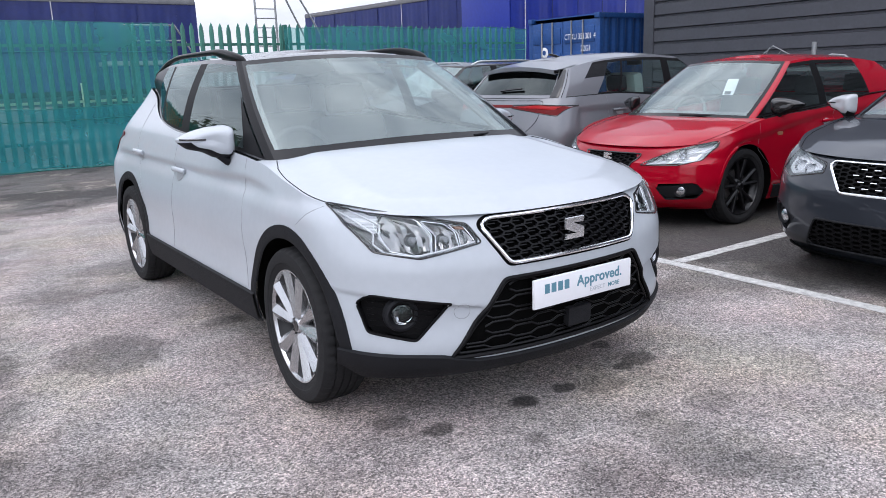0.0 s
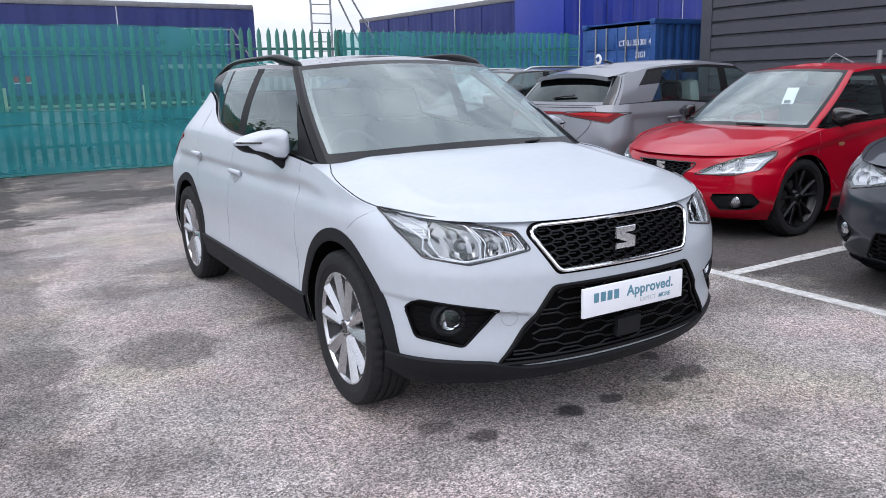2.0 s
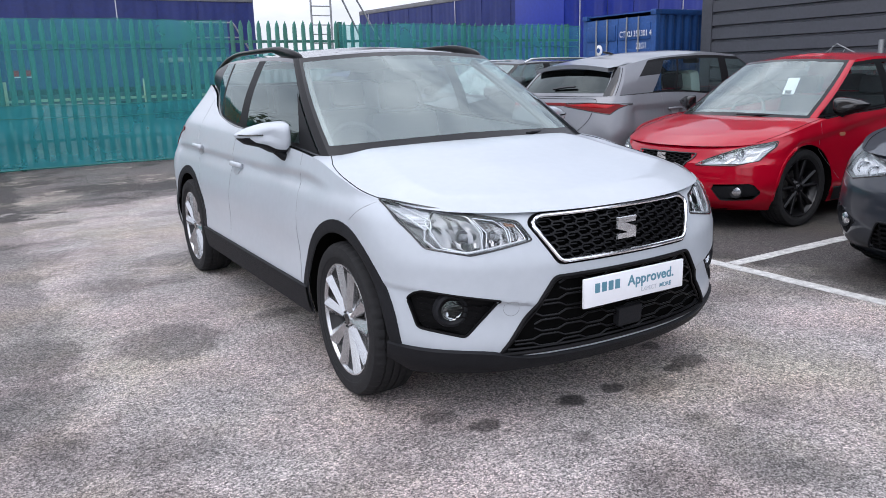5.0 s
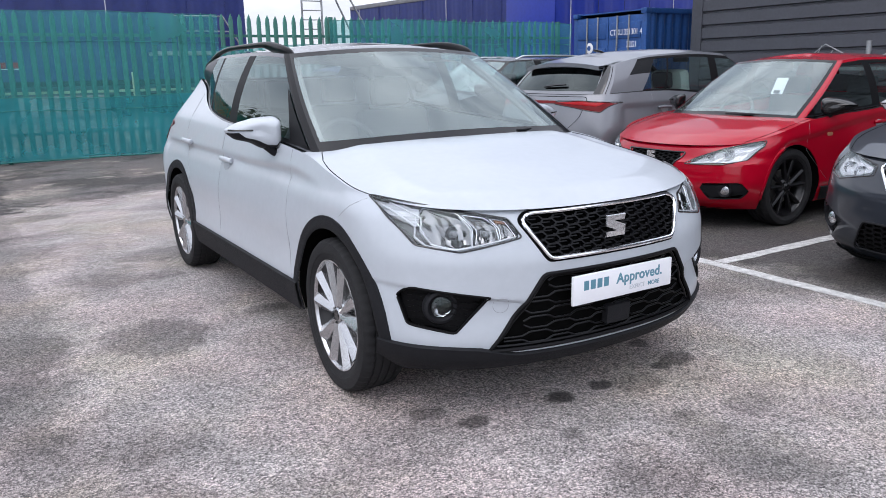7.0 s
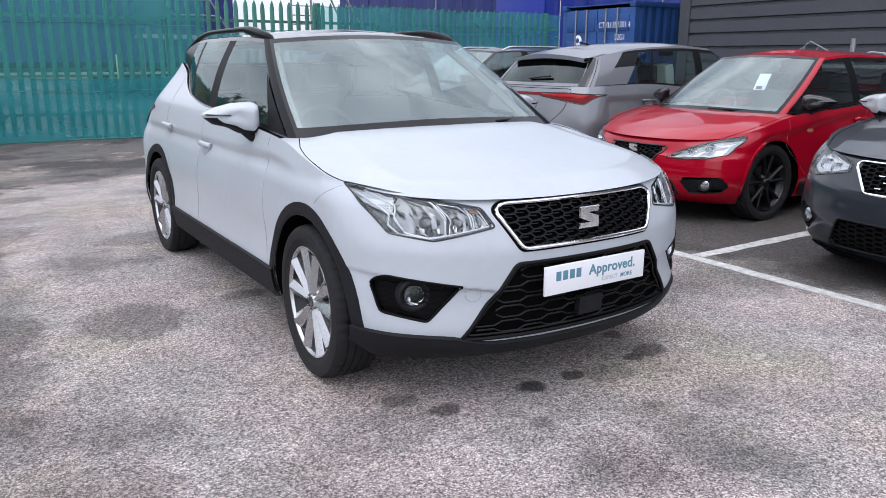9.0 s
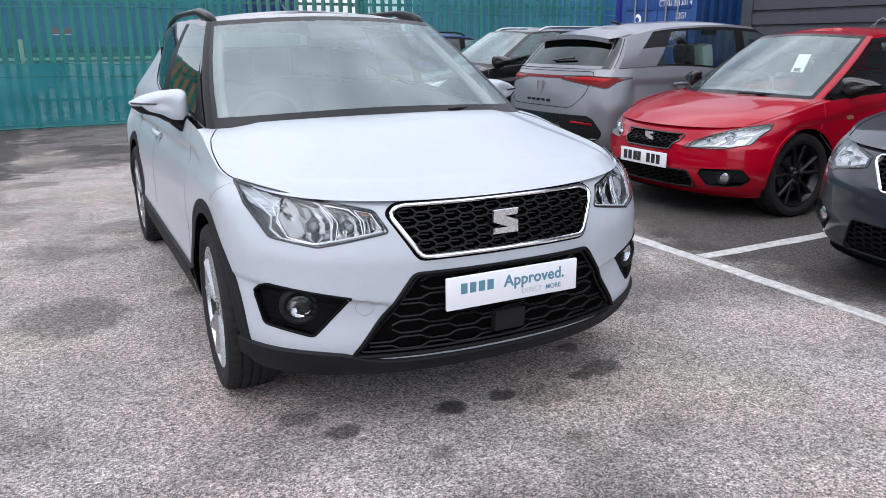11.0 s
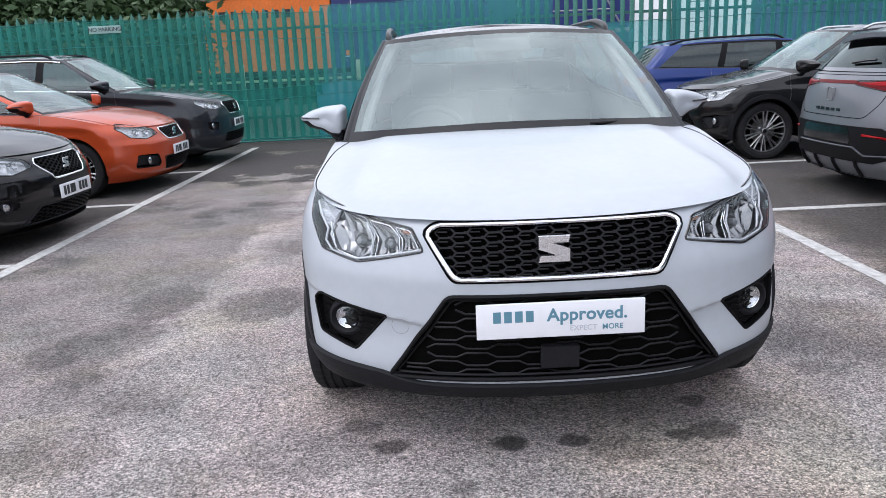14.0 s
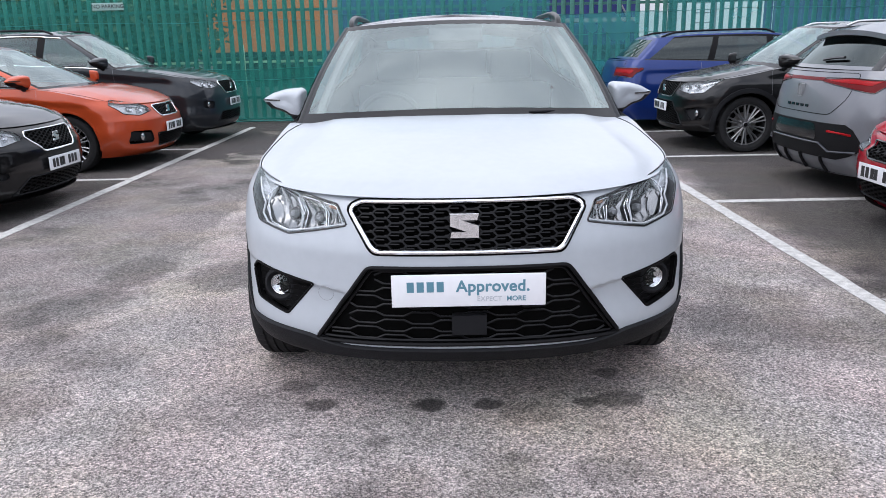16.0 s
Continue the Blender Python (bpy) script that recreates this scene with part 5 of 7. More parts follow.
# oil spots and damp patches: x, y, half sizes, strength
BLOTS = [(1.85, 2.10, 0.075, 0.06, 1.0), (2.07, 2.10, 0.07, 0.05, 0.9), (1.31, 2.28, 0.09, 0.06, 0.6), (1.42, 2.13, 0.08, 0.05, 0.8),
         (2.58, 2.12, 0.11, 0.09, 0.75), (2.46, 2.10, 0.07, 0.045, 0.8), (2.57, 2.36, 0.06, 0.05, 0.7), (2.22, 2.03, 0.14, 0.10, 0.4),
         (2.16, 1.69, 0.06, 0.05, 0.5), (2.45, 1.61, 0.14, 0.10, 0.4), (3.19, 2.62, 0.15, 0.11, 0.4), (3.28, 3.03, 0.30, 0.16, 0.45),
         (3.75, 2.77, 0.42, 0.20, 0.55), (1.67, 1.84, 0.06, 0.05, 0.5), (0.20, 2.20, 0.26, 0.24, 0.45), (0.60, 3.85, 0.30, 0.34, 0.55),
         (1.06, 5.75, 0.38, 0.26, 0.45), (1.25, 3.98, 0.16, 0.10, 0.55), (0.0, 3.95, 0.26, 0.42, 0.68), (-0.02, 2.74, 0.24, 0.26, 0.5),
         (-0.1, 6.4, 0.6, 0.42, 0.5), (0.9, 9.3, 0.9, 0.5, 0.6), (0.34, 8.0, 0.3, 0.22, 0.5), (3.55, 3.3, 0.3, 0.2, 0.35), (-0.5, 4.4, 0.35, 0.25, 0.5)]
M_GROUND = ground_mat()
v, f = band(lambda x, y: Vector((x, y, 0)), steps(-150, 150, 4), steps(-150, 150, 4))
tagged(finish("ground", v, f, M_GROUND, smooth=0), "worn grey asphalt car park with dark oil stains", "ground", kind="structure")
M_LINE = mat("worn_white_road_paint", (0.47, 0.465, 0.45), 0.75, vary=0.42, scale=22, bump=0.3, bump_scale=120)


def painted_line(x0, y0, x1, y1, w=0.10):
    d = Vector((x1 - x0, y1 - y0, 0))
    m = pose((x0 + x1) / 2, (y0 + y1) / 2, 0.003, 0, 0, math.degrees(math.atan2(d.y, d.x)))
    n = max(2, int(d.length / 0.15))
    rnd = random.Random(int(x0 * 77 + y0 * 13))
    e = [(rnd.uniform(-0.006, 0.006), rnd.uniform(-0.006, 0.006)) for _ in range(n + 1)]
    verts = [m @ Vector((d.length * (i / n - 0.5), sgn * w / 2 + e[i][0 if sgn < 0 else 1], z)) for i in range(n + 1) for sgn, z in ((-1, -0.002), (-1, 0.001), (1, 0.001), (1, -0.002))]
    ob = finish("painted_line", verts, grid_faces(n + 1, 4), M_LINE, smooth=0)
    tagged(ob, "worn white painted bay line on the asphalt", "road marking", "bay lines", "structure")


painted_line(4.10, -6.5, 4.10, 12.9)
painted_line(-1.41, -6.0, -1.41, 12.5)
for y in (-4.47, -1.93, 0.61, 3.15, 5.69, 8.23, 10.77):
    painted_line(4.155, y, 8.9, y)
for y in (-2.1, 0.26, 2.63, 5.0, 7.38, 9.75):
    painted_line(-6.2, y, -1.465, y)

# ---- fence ----
FY = 13.35
M_PALE = mat("green_fence_paint", (0.055, 0.19, 0.150), 0.5, 0.1, vary=0.2, scale=4, per_object=0.15)
M_CREAM = mat("cream_post_paint", (0.80, 0.74, 0.50), 0.6, vary=0.12)
M_POST = mat("green_post_paint", (0.03, 0.13, 0.10), 0.5, 0.1, vary=0.2)


def net_mat(thin, thick, color=(0.065, 0.46, 0.45)):
    m = bpy.data.materials.new("teal_debris_netting")
    m.use_nodes = True
    nt = m.node_tree
    nt.nodes.clear()
    nn, lk = nt.nodes.new, nt.links.new
    out, tr, df, tl = nn("ShaderNodeOutputMaterial"), nn("ShaderNodeBsdfTransparent"), nn("ShaderNodeBsdfDiffuse"), nn("ShaderNodeBsdfTranslucent")
    df.inputs[0].default_value = (*color, 1)
    tl.inputs[0].default_value = (*color, 1)
    tr.inputs[0].default_value = (0.80, 0.96, 0.93, 1)
    a, b = nn("ShaderNodeMixShader"), nn("ShaderNodeMixShader")
    a.inputs[0].default_value = 0.4
    lk(df.outputs[0], a.inputs[1])
    lk(tl.outputs[0], a.inputs[2])
    co, n = nn("ShaderNodeTexCoord"), nn("ShaderNodeTexNoise")
    n.inputs["Scale"].default_value, n.inputs["Detail"].default_value = 0.9, 5
    lk(co.outputs["Object"], n.inputs["Vector"])
    r = nn("ShaderNodeMapRange")
    r.inputs[1].default_value, r.inputs[2].default_value, r.inputs[3].default_value, r.inputs[4].default_value = 0.3, 0.7, thin, thick
    lk(n.outputs["Fac"], r.inputs[0])
    lk(r.outputs[0], b.inputs[0])
    lk(tr.outputs[0], b.inputs[1])
    lk(a.outputs[0], b.inputs[2])
    lk(b.outputs[0], out.inputs[0])
    return m


M_NET = net_mat(0.34, 0.52, (0.105, 0.42, 0.44))
M_NETGREEN = net_mat(0.32, 0.50, (0.060, 0.355, 0.305))
M_NETLOW = net_mat(0.42, 0.60, (0.070, 0.37, 0.43))
M_NETEDGE = mat("dark_green_net_cord", (0.025, 0.15, 0.135), 0.8)


def build_fence(x0, x1, pitch=0.163, top=2.30):
    fence = thing("palisade_fence", pose(0, 0, 0), "green steel palisade fence with pointed pales behind teal netting", "fence")
    fence["kind"] = "structure"
    w = 0.041
    prof = [(-w, 0.006), (-w * 0.55, -0.012), (w * 0.55, -0.012), (w, 0.006)]
    verts, hs = [], [0.06, top - 0.13, top - 0.05]
    for z in hs[:2]:
        verts += [(x, y, z) for x, y in prof]
    tip = [(-w * 0.75, 0.004, top - 0.06), (-w * 0.3, -0.012, top - 0.03), (w * 0.3, -0.012, top - 0.03), (w * 0.75, 0.004, top - 0.06)]
    verts += tip + [(0.0, -0.01, top + 0.012)]
    faces = grid_faces(3, 4) + [(8, 9, 12), (9, 10, 12), (10, 11, 12)]
    me = bpy.data.meshes.new("pale")
    me.from_pydata(verts, [], faces)
    me.materials.append(M_PALE)
    rnd = random.Random(4)
    n = int((x1 - x0) / pitch)
    for i in range(n):
        o = new("pale", me)
        o.parent = fence
        o.matrix_basis = pose(x0 + i * pitch, FY - 0.03, rnd.uniform(-0.012, 0.012), 0, rnd.uniform(-0.4, 0.4), 0)
    for z in (0.45, 1.95):
        box("fence_rail", (x1 - x0, 0.045, 0.045), pose((x0 + x1) / 2, FY, z), M_POST, fence)
    x = x0 + 0.4
    while x < x1:
        box("fence_post", (0.06, 0.10, top), pose(x, FY + 0.08, top / 2), M_POST, fence)
        x += 2.75
    return fence


def knee_barrier(x0, count, gap=2.085):
    """A low cream rail on posts just behind the fence."""
    b = thing("knee_barrier", pose(x0, FY + 0.26, 0), "low cream painted barrier rail on posts behind the fence", "barrier")
    box("rail", (count * gap, 0.03, 0.042), pose((count - 1) * gap / 2, 0, 1.07), M_CREAM, b, bevel=0.004)
    for i in range(count):
        box("post", (0.07, 0.05, 1.37), pose(i * gap, 0.05, 0.685), M_CREAM, b, bevel=0.004)
    return b


def build_net(xa, xb, za, zb, seed, sag=0.05, depth=0.10, cloth=None):
    rnd = random.Random(seed)
    ph = [rnd.uniform(0, 6.28) for _ in range(6)]

    def f(x, k):
        t = za + (zb - za) * k
        sagz = 0.7 * sag * (0.5 + 0.5 * math.sin(x * 2.1 + ph[0])) * k + 0.006 * math.sin(x * 9 + ph[1]) * k
        dy = 0.025 * math.sin(x * 5.2 + ph[2] + 3 * k) + 0.03 * math.sin(x * 1.7 + ph[3]) * (1 - k) + 0.015 * math.sin(k * 11 + x * 0.8 + ph[4])
        return Vector((x, FY - depth + dy, t - sagz))
    v, fc = band(f, steps(xa, xb, int((xb - xa) / 0.12)), steps(0, 1, 14))
    net = tagged(finish("debris_netting", v, fc, cloth or M_NET, smooth=80), "teal mesh debris netting tied along the fence", "netting", "fence netting")
    finish("top_cord", *tube([f(x, 1.0) + Vector((0, -0.004, 0)) for x in steps(xa, xb, int((xb - xa) / 0.25))], 0.005, False, 5), M_NETEDGE, net)
    finish("tie_cord", *tube([f(x, 0.80) + Vector((0, -0.006, 0)) for x in steps(xa, xb, int((xb - xa) / 0.25))], 0.005, False, 5), M_NETEDGE, net)
    finish("lower_hem", *tube([f(x, 0.02) + Vector((0, -0.006, 0.0)) for x in steps(xa, xb, int((xb - xa) / 0.25))], 0.012, False, 5), M_NETEDGE, net)
    return net


build_fence(-11.0, 11.65)
knee_barrier(-10.12, 7)
build_net(-11.0, -0.2, 0.04, 2.22, 4, cloth=M_NETGREEN)
build_net(-0.25, 3.75, 0.04, 2.31, 1, sag=0.03)
build_net(3.75, 5.8, 0.04, 1.80, 2)
build_net(5.8, 11.65, 0.04, 2.27, 3)
build_net(-0.4, 6.5, 0.03, 1.02, 5, 0.05, 0.19, M_NETLOW)
build_net(-11.0, -0.3, 0.03, 0.98, 6, 0.05, 0.19, M_NETGREEN)


# ---- the parked cars ----
def make_shell(L, W, H, wb, fo, nt, cy, cz, hy, ry, belt, n=(0.5, 2.3), tailw=0.36, slope=0.2, marks=None, top_in=0.26, floor=0.18, base_d=0.28, crown=0.05, base_w=0.87):
    """A shell from a car's main sizes. nt: bonnet's front edge; cy, cz: foot of the windscreen; hy: its head; ry: roof's end."""
    w, yf = W / 2, -(wb / 2 + fo)
    yr = yf + L
    b0, b1, b2 = belt
    k = b1

    def line_of(y, z):
        """A sharp shoulder line from the headlight to the tail lamp, hollow below, and a fold above the sill."""
        env = ease((y - yf - 0.42) / 0.3) * ease((yr - 0.25 - y) / 0.3)
        line = nt + 0.01 + (b1 - 0.13 - nt) * ease((y - yf - 0.3) / (wb * 0.8))
        cut = min(1.0, max(0.0, (line - z) / 0.035)) * (1 - ease((line - 0.06 - z) / 0.26))
        low = ease((z - 0.34) / 0.06) * (1 - ease((z - 0.42) / 0.20))
        return env * (-0.022 * cut - 0.014 * low)
    marks = marks or ((0.06, 0.03), (0.16, 0.13), (wb / 2 - 0.42, wb / 2 - 0.52), (wb / 2 - 0.32, wb / 2 - 0.44), (wb / 2 + 0.05, ry - 0.45))
    return Shell(
        front=[(floor, yf + 0.12), (0.26, yf + 0.03), (0.40, yf), (0.55, yf + 0.005), (nt - 0.12, yf + 0.045), (nt - 0.04, yf + 0.09), (nt, yf + 0.13), (nt + 0.05, yf + 0.2)],
        rear=[(floor, yr - 0.10), (0.32, yr - 0.02), (0.5, yr), (0.72, yr - 0.02), (0.95, yr - 0.07), (b2, yr - 0.12), (b2 + 0.1, yr - 0.16)],
        width=[(floor, w * 0.94), (0.30, w * 0.975), (0.42, w * 0.995), (0.55, w * 0.985), (0.68, w * 0.995), (0.76, w * 0.985), (k * 0.9, w * 0.945), (k, w * 0.905), (k + 0.12, w * 0.85)],
        edge=[(yf + 0.08, nt), (yf + 0.35, nt + 0.025), ((yf + cy) / 2 + 0.24, nt + 0.025 + (cz - nt - 0.05) * 0.60), (cy + 0.12, cz - 0.025), (0.0, b0), (wb / 2 - 0.3, b1), (yr - 0.2, b2)],
        roof=[(hy, H - 0.105), (hy + 0.5, H - 0.07), (ry - 0.6, H - 0.08), (ry, H - 0.13)],
        nose=n, tail=(tailw, 2.5), floor=floor,
        base=(cy, base_d, w * base_w), top=(hy, 0.12, w - top_in), back=(yr - slope, ry), marks=marks, crown=crown, crease=line_of)


PANES = ["front_window", "door_pillar", "rear_window_pane", "door_pillar", "quarter_window", "rear_pillar"]


def parked(m, label, sh, body, axles, arch, wheel, alloy, lamps, grille, lower, fog=None, rear=None, rails=None, glass=None, design=(5, 0.22, 0.034, 0.055),
           trim=None, plate_z=0.45, mirror=None, cells=None, roof=None, honeycomb=(0.06, 0.024), badge_z=None, tails=None, track=None, chrome=True, led=None, name_group="parked cars", cladding=None, handle=None, plate=True, rear_plate=True, panes=None, rear_glass=None, mirror_y=None):
    car = thing("car", m, label, "car", name_group)
    nose, tail = sh.nose, sh.tail
    cuts = [grille, lower] + [p for q in (lamps, fog) if q for p in (q, mirror_x(q))]
    car_body(car, sh, body, axles, arch, cuts, [], 0.9)
    car_top(car, sh, body, roof or body, trim or body, M_SCREEN, glass or M_SIDEGLASS, rear_glass or M_PRIVACY, panes or PANES, sh.base[0] + sh.base[1] - 0.02)
    car_under(car, sh, axles, arch, 0, 0)
    r, w, rim = wheel
    add_wheels(car, axles, track or sh.W(0.5) - w / 2 - 0.03, r, w, rim, design, alloy)
    g = finish("grille", *join([patch(nose, grille, -0.03, 5, 12), wall_of(nose, grille, 0.003, -0.03)]), M_VOID, car)
    finish("grille_mesh", *hex_cells(nose, grille, 0.0, honeycomb[0], honeycomb[1], 0.2, 0.012), M_GRILLE, g)
    finish("grille_surround", *rim_tube(nose, grille, 0.003, 0.008, sides=6), M_CHROME if chrome else M_GLOSSBLACK, g)
    lo = finish("lower_grille", *join([patch(nose, lower, -0.03, 5, 12), wall_of(nose, lower, 0.003, -0.03)]), M_VOID, car)
    finish("lower_mesh", *hex_cells(nose, lower, -0.004, 0.07, 0.03, 0.2, 0.012), M_GRILLE, lo)
    finish("grille_frame", *rim_tube(nose, lower, 0.001, 0.007), M_PLASTIC, lo)
    xs, zs = [abs(p[0]) for p in lamps], [p[1] for p in lamps]
    for sign in (-1, 1):
        poly = lamps if lamps[0][0] * sign > 0 else mirror_x(lamps)
        cl = [(sign * (min(xs) + (max(xs) - min(xs)) * a), min(zs) + (max(zs) - min(zs)) * b, q) for a, b, q in (cells or ((0.36, 0.42, 0.034), (0.64, 0.5, 0.036)))]
        ld = None
        if led:
            ld = [(sign * a, b) for a, b in led]
        lamp_unit(car, nose, poly, "headlight", cl, ld, None, 0.045, 0.005)
        if fog:
            fp = fog if fog[0][0] * sign > 0 else mirror_x(fog)
            fx, fz = sum(p[0] for p in fp) / len(fp), sum(p[1] for p in fp) / len(fp)
            fo = finish("fog_light", *join([patch(nose, fp, -0.02, 4, 8), wall_of(nose, fp, 0.002, -0.02)]), M_PLASTIC, car)
            mm = Matrix.Translation(nose(fx, fz, -0.02)) @ Vector((sign * 0.3, -1, 0)).to_track_quat('X', 'Z').to_matrix().to_4x4()
            for nm, prof, mt in (("fog_bezel", [(0.0, 0.055), (0.016, 0.05), (0.008, 0.038)], M_PLASTIC), ("fog_lens", [(0.014, 0.0), (0.012, 0.02), (0.006, 0.037)], M_REFLECTOR)):
                vv, ff = lathe(prof, 20)
                finish(nm, [mm @ Vector(p) for p in vv], ff, mt, fo)
        for yc, zc in axles:
            if cladding:
                arch_trim(car, sh, yc, zc, arch, 0.05, sign, cladding)
            else:
                arch_trim(car, sh, yc, zc, arch, 0.014, sign, body, 0.004, name="arch_lip")
        ya, yb = axles[0][0] + arch, axles[1][0] - arch
        finish("sill_trim", *band(lambda y, k: sh.side(sign, y, sh.floor + 0.01 + 0.12 * min(k, 1), 0.010 if k < 1 else -0.01), steps(ya + 0.02, yb - 0.02, 14), [0, 0.4, 0.9, 1.0]), M_PLASTIC, car)
        b0 = sh.E(0.1)
        shut_line(car, sh, sign, [(0.11, b0 - 0.01), (0.11, b0 - 0.25), (0.13, 0.36)])
        yh = sh.base[0] + sh.base[1]
        shut_line(car, sh, sign, [(yh - 0.12, sh.E(yh - 0.12) - 0.01), (yh - 0.13, 0.62), (axles[0][0] + arch + 0.08, 0.36)])
        shut_line(car, sh, sign, [(axles[1][0] - 0.2, sh.E(axles[1][0] - 0.2) - 0.01), (axles[1][0] - 0.22, 0.80), (axles[1][0] - arch + 0.02, 0.55), (yb - 0.03, 0.36)])
        hz = sh.E(0.2) - 0.145
        door_handle(car, sh, sign, 0.0, hz, handle or body)
        door_handle(car, sh, sign, axles[1][0] - 0.38, hz + 0.03, handle or body)
        finish("belt_moulding", *tube([Vector((sign * sh.ring(1, t, 0).x, *sh.ring(1, t, 0)[1:])) for t in steps(0, 0.99, 24)], 0.009, False, 6), M_CHROME if rails == "chrome" else M_GLOSSBLACK, car)
        if rails:
            y0, y1 = sh.top[0] + 0.2, sh.back[1] - 0.12
            hgt = spline([(y0, 0.0), (y0 + 0.14, 0.04), (y1 - 0.2, 0.04), (y1, 0.0)])
            finish("roof_rail", *tube([Vector((sign * (sh.top[2] - 0.03), y, sh.R(y) + 0.008 + hgt(y))) for y in steps(y0, y1, 26)], 0.015, False, 8), M_SATIN if rails == "silver" else M_PLASTIC, car)
        if rails == "chrome":
            finish("window_line", *tube([Vector((sign * (sh.house(1, t, 0.92).x + 0.006), *sh.house(1, t, 0.92)[1:])) for t in steps(0, 0.85, 24)], 0.009, False, 6), M_CHROME, car)
        ym = yh + 0.02 if mirror_y is None else mirror_y
        door_mirror(car, sign, sign * (sh.W(0.8) + 0.03), ym, sh.E(ym) + 0.085, mirror or body)
        if tails:
            tp = tails if tails[0][0] * sign > 0 else mirror_x(tails)
            tl = finish("tail_light", *patch(tail, tp, 0.006, 6, 14, 0.012), M_TAILRED, car)
            cx_, cz_ = sum(p[0] for p in tp) / len(tp), sum(p[1] for p in tp) / len(tp)
            inner_ = [(cx_ + (p[0] - cx_) * 0.84, cz_ + 0.012 + (p[1] - cz_) * 0.42) for p in tp]
            finish("lamp_core", *patch(tail, inner_, 0.009, 4, 10, 0.004), M_TAILLIT, tl)
            finish("lamp_rim", *rim_tube(tail, tp, 0.004, 0.004), M_GLOSSBLACK, tl)
    finish("tailgate_gap", *tube([tail(a, b, 0.0005) for a, b in dense(rounded([(-0.50, 0.68), (0.50, 0.68), (0.64, 0.82), (0.66, sh.E(2.2) - 0.02), (-0.66, sh.E(2.2) - 0.02), (-0.64, 0.82)], 0.06), 0.05)], 0.003, True, 5), M_VOID, car)
    for sign in (-1, 1):
        finish("bonnet_gap", *tube([sh.coons(sign * (0.95 - 0.12 * (1 - t) ** 2), t) + Vector((0, 0, 0.0006)) for t in steps(0.03, 0.97, 20)], 0.002, False, 5), M_VOID, car)
    if plate:
        number_plate(car, nose, z=plate_z, off=0.022)
    if rear_plate:
        number_plate(car, tail, z=0.72, off=0.02, face=M_PLATEY, back=True)
    if badge_z:
        emblem(car, nose, 0, badge_z, 0.085)
    hy = sh.base[0]
    finish("wiper", *tube([(0.6 - 1.1 * t, hy - 0.01 + 0.2 * (2 * t - 1) ** 2, sh.E(hy) + sh.cowl + 0.012) for t in steps(0, 0.5, 8)], 0.008, False, 6), M_PLASTIC, car)
    seats(car, 0.28, 0.08, 0.34, sh.base[0] + 0.30, -1, sh.base[2] * 1.6, sh.R(0.2) / 1.43)
    box("inside_mirror", (0.22, 0.03, 0.055), pose(0, sh.top[0] + 0.05, sh.R(0) - 0.06), M_TRIM, car, bevel=0.01)
    return car


def ax(wb, r):
    return [(-wb / 2, r), (wb / 2, r)]


# red hatchback
sh = make_shell(4.06, 1.69, 1.425, 2.469, 0.80, 0.685, -1.12, 0.885, -0.34, 1.40, (0.915, 0.995, 1.02), (0.55, 2.2), floor=0.17, top_in=0.30, base_d=0.17, base_w=0.83,
                marks=((0.05, 0.03), (0.17, 0.14), (0.95, 0.82), (1.02, 0.90), (1.2, 1.0)))
RED_SHELL = sh
red_car = parked(pose(6.83, 4.43, 0, 0, 0, -90), "bright red hatchback with black alloy wheels, parked nose out", sh, M_RED, ax(2.469, 0.31), 0.372, (0.322, 0.215, 0.240), M_ALLOYBLACK,
       rounded([(-0.345, 0.535), (-0.40, 0.580), (-0.60, 0.668), (-0.775, 0.722), (-0.788, 0.68), (-0.735, 0.572), (-0.62, 0.540)], 0.010),
       rounded([(-0.235, 0.505), (0.235, 0.505), (0.31, 0.618), (-0.31, 0.618)], 0.02),
       rounded([(-0.45, 0.235), (0.45, 0.235), (0.40, 0.36), (-0.40, 0.36)], 0.02),
       rounded([(-0.46, 0.385), (-0.74, 0.40), (-0.77, 0.325), (-0.72, 0.265), (-0.53, 0.255)], 0.012),
       design=(5, 0.26, 0.026, 0.03), plate_z=0.420, mirror=M_GLOSSBLACK, badge_z=0.562, chrome=False, rear_glass=M_SIDEGLASS, mirror_y=-0.76,
       panes=["front_window", "door_pillar", "rear_window_pane", "rear_pillar", "rear_pillar", "rear_pillar"])

for s_ in (-1, 1):
    finish("side_repeater", *patch(lambda a, b, o: RED_SHELL.side(s_, a, b, o), rounded([(-0.80, 0.715), (-0.725, 0.715), (-0.725, 0.745), (-0.80, 0.745)], 0.012)[::s_], 0.006, 3, 5, 0.006), M_AMBER, red_car)

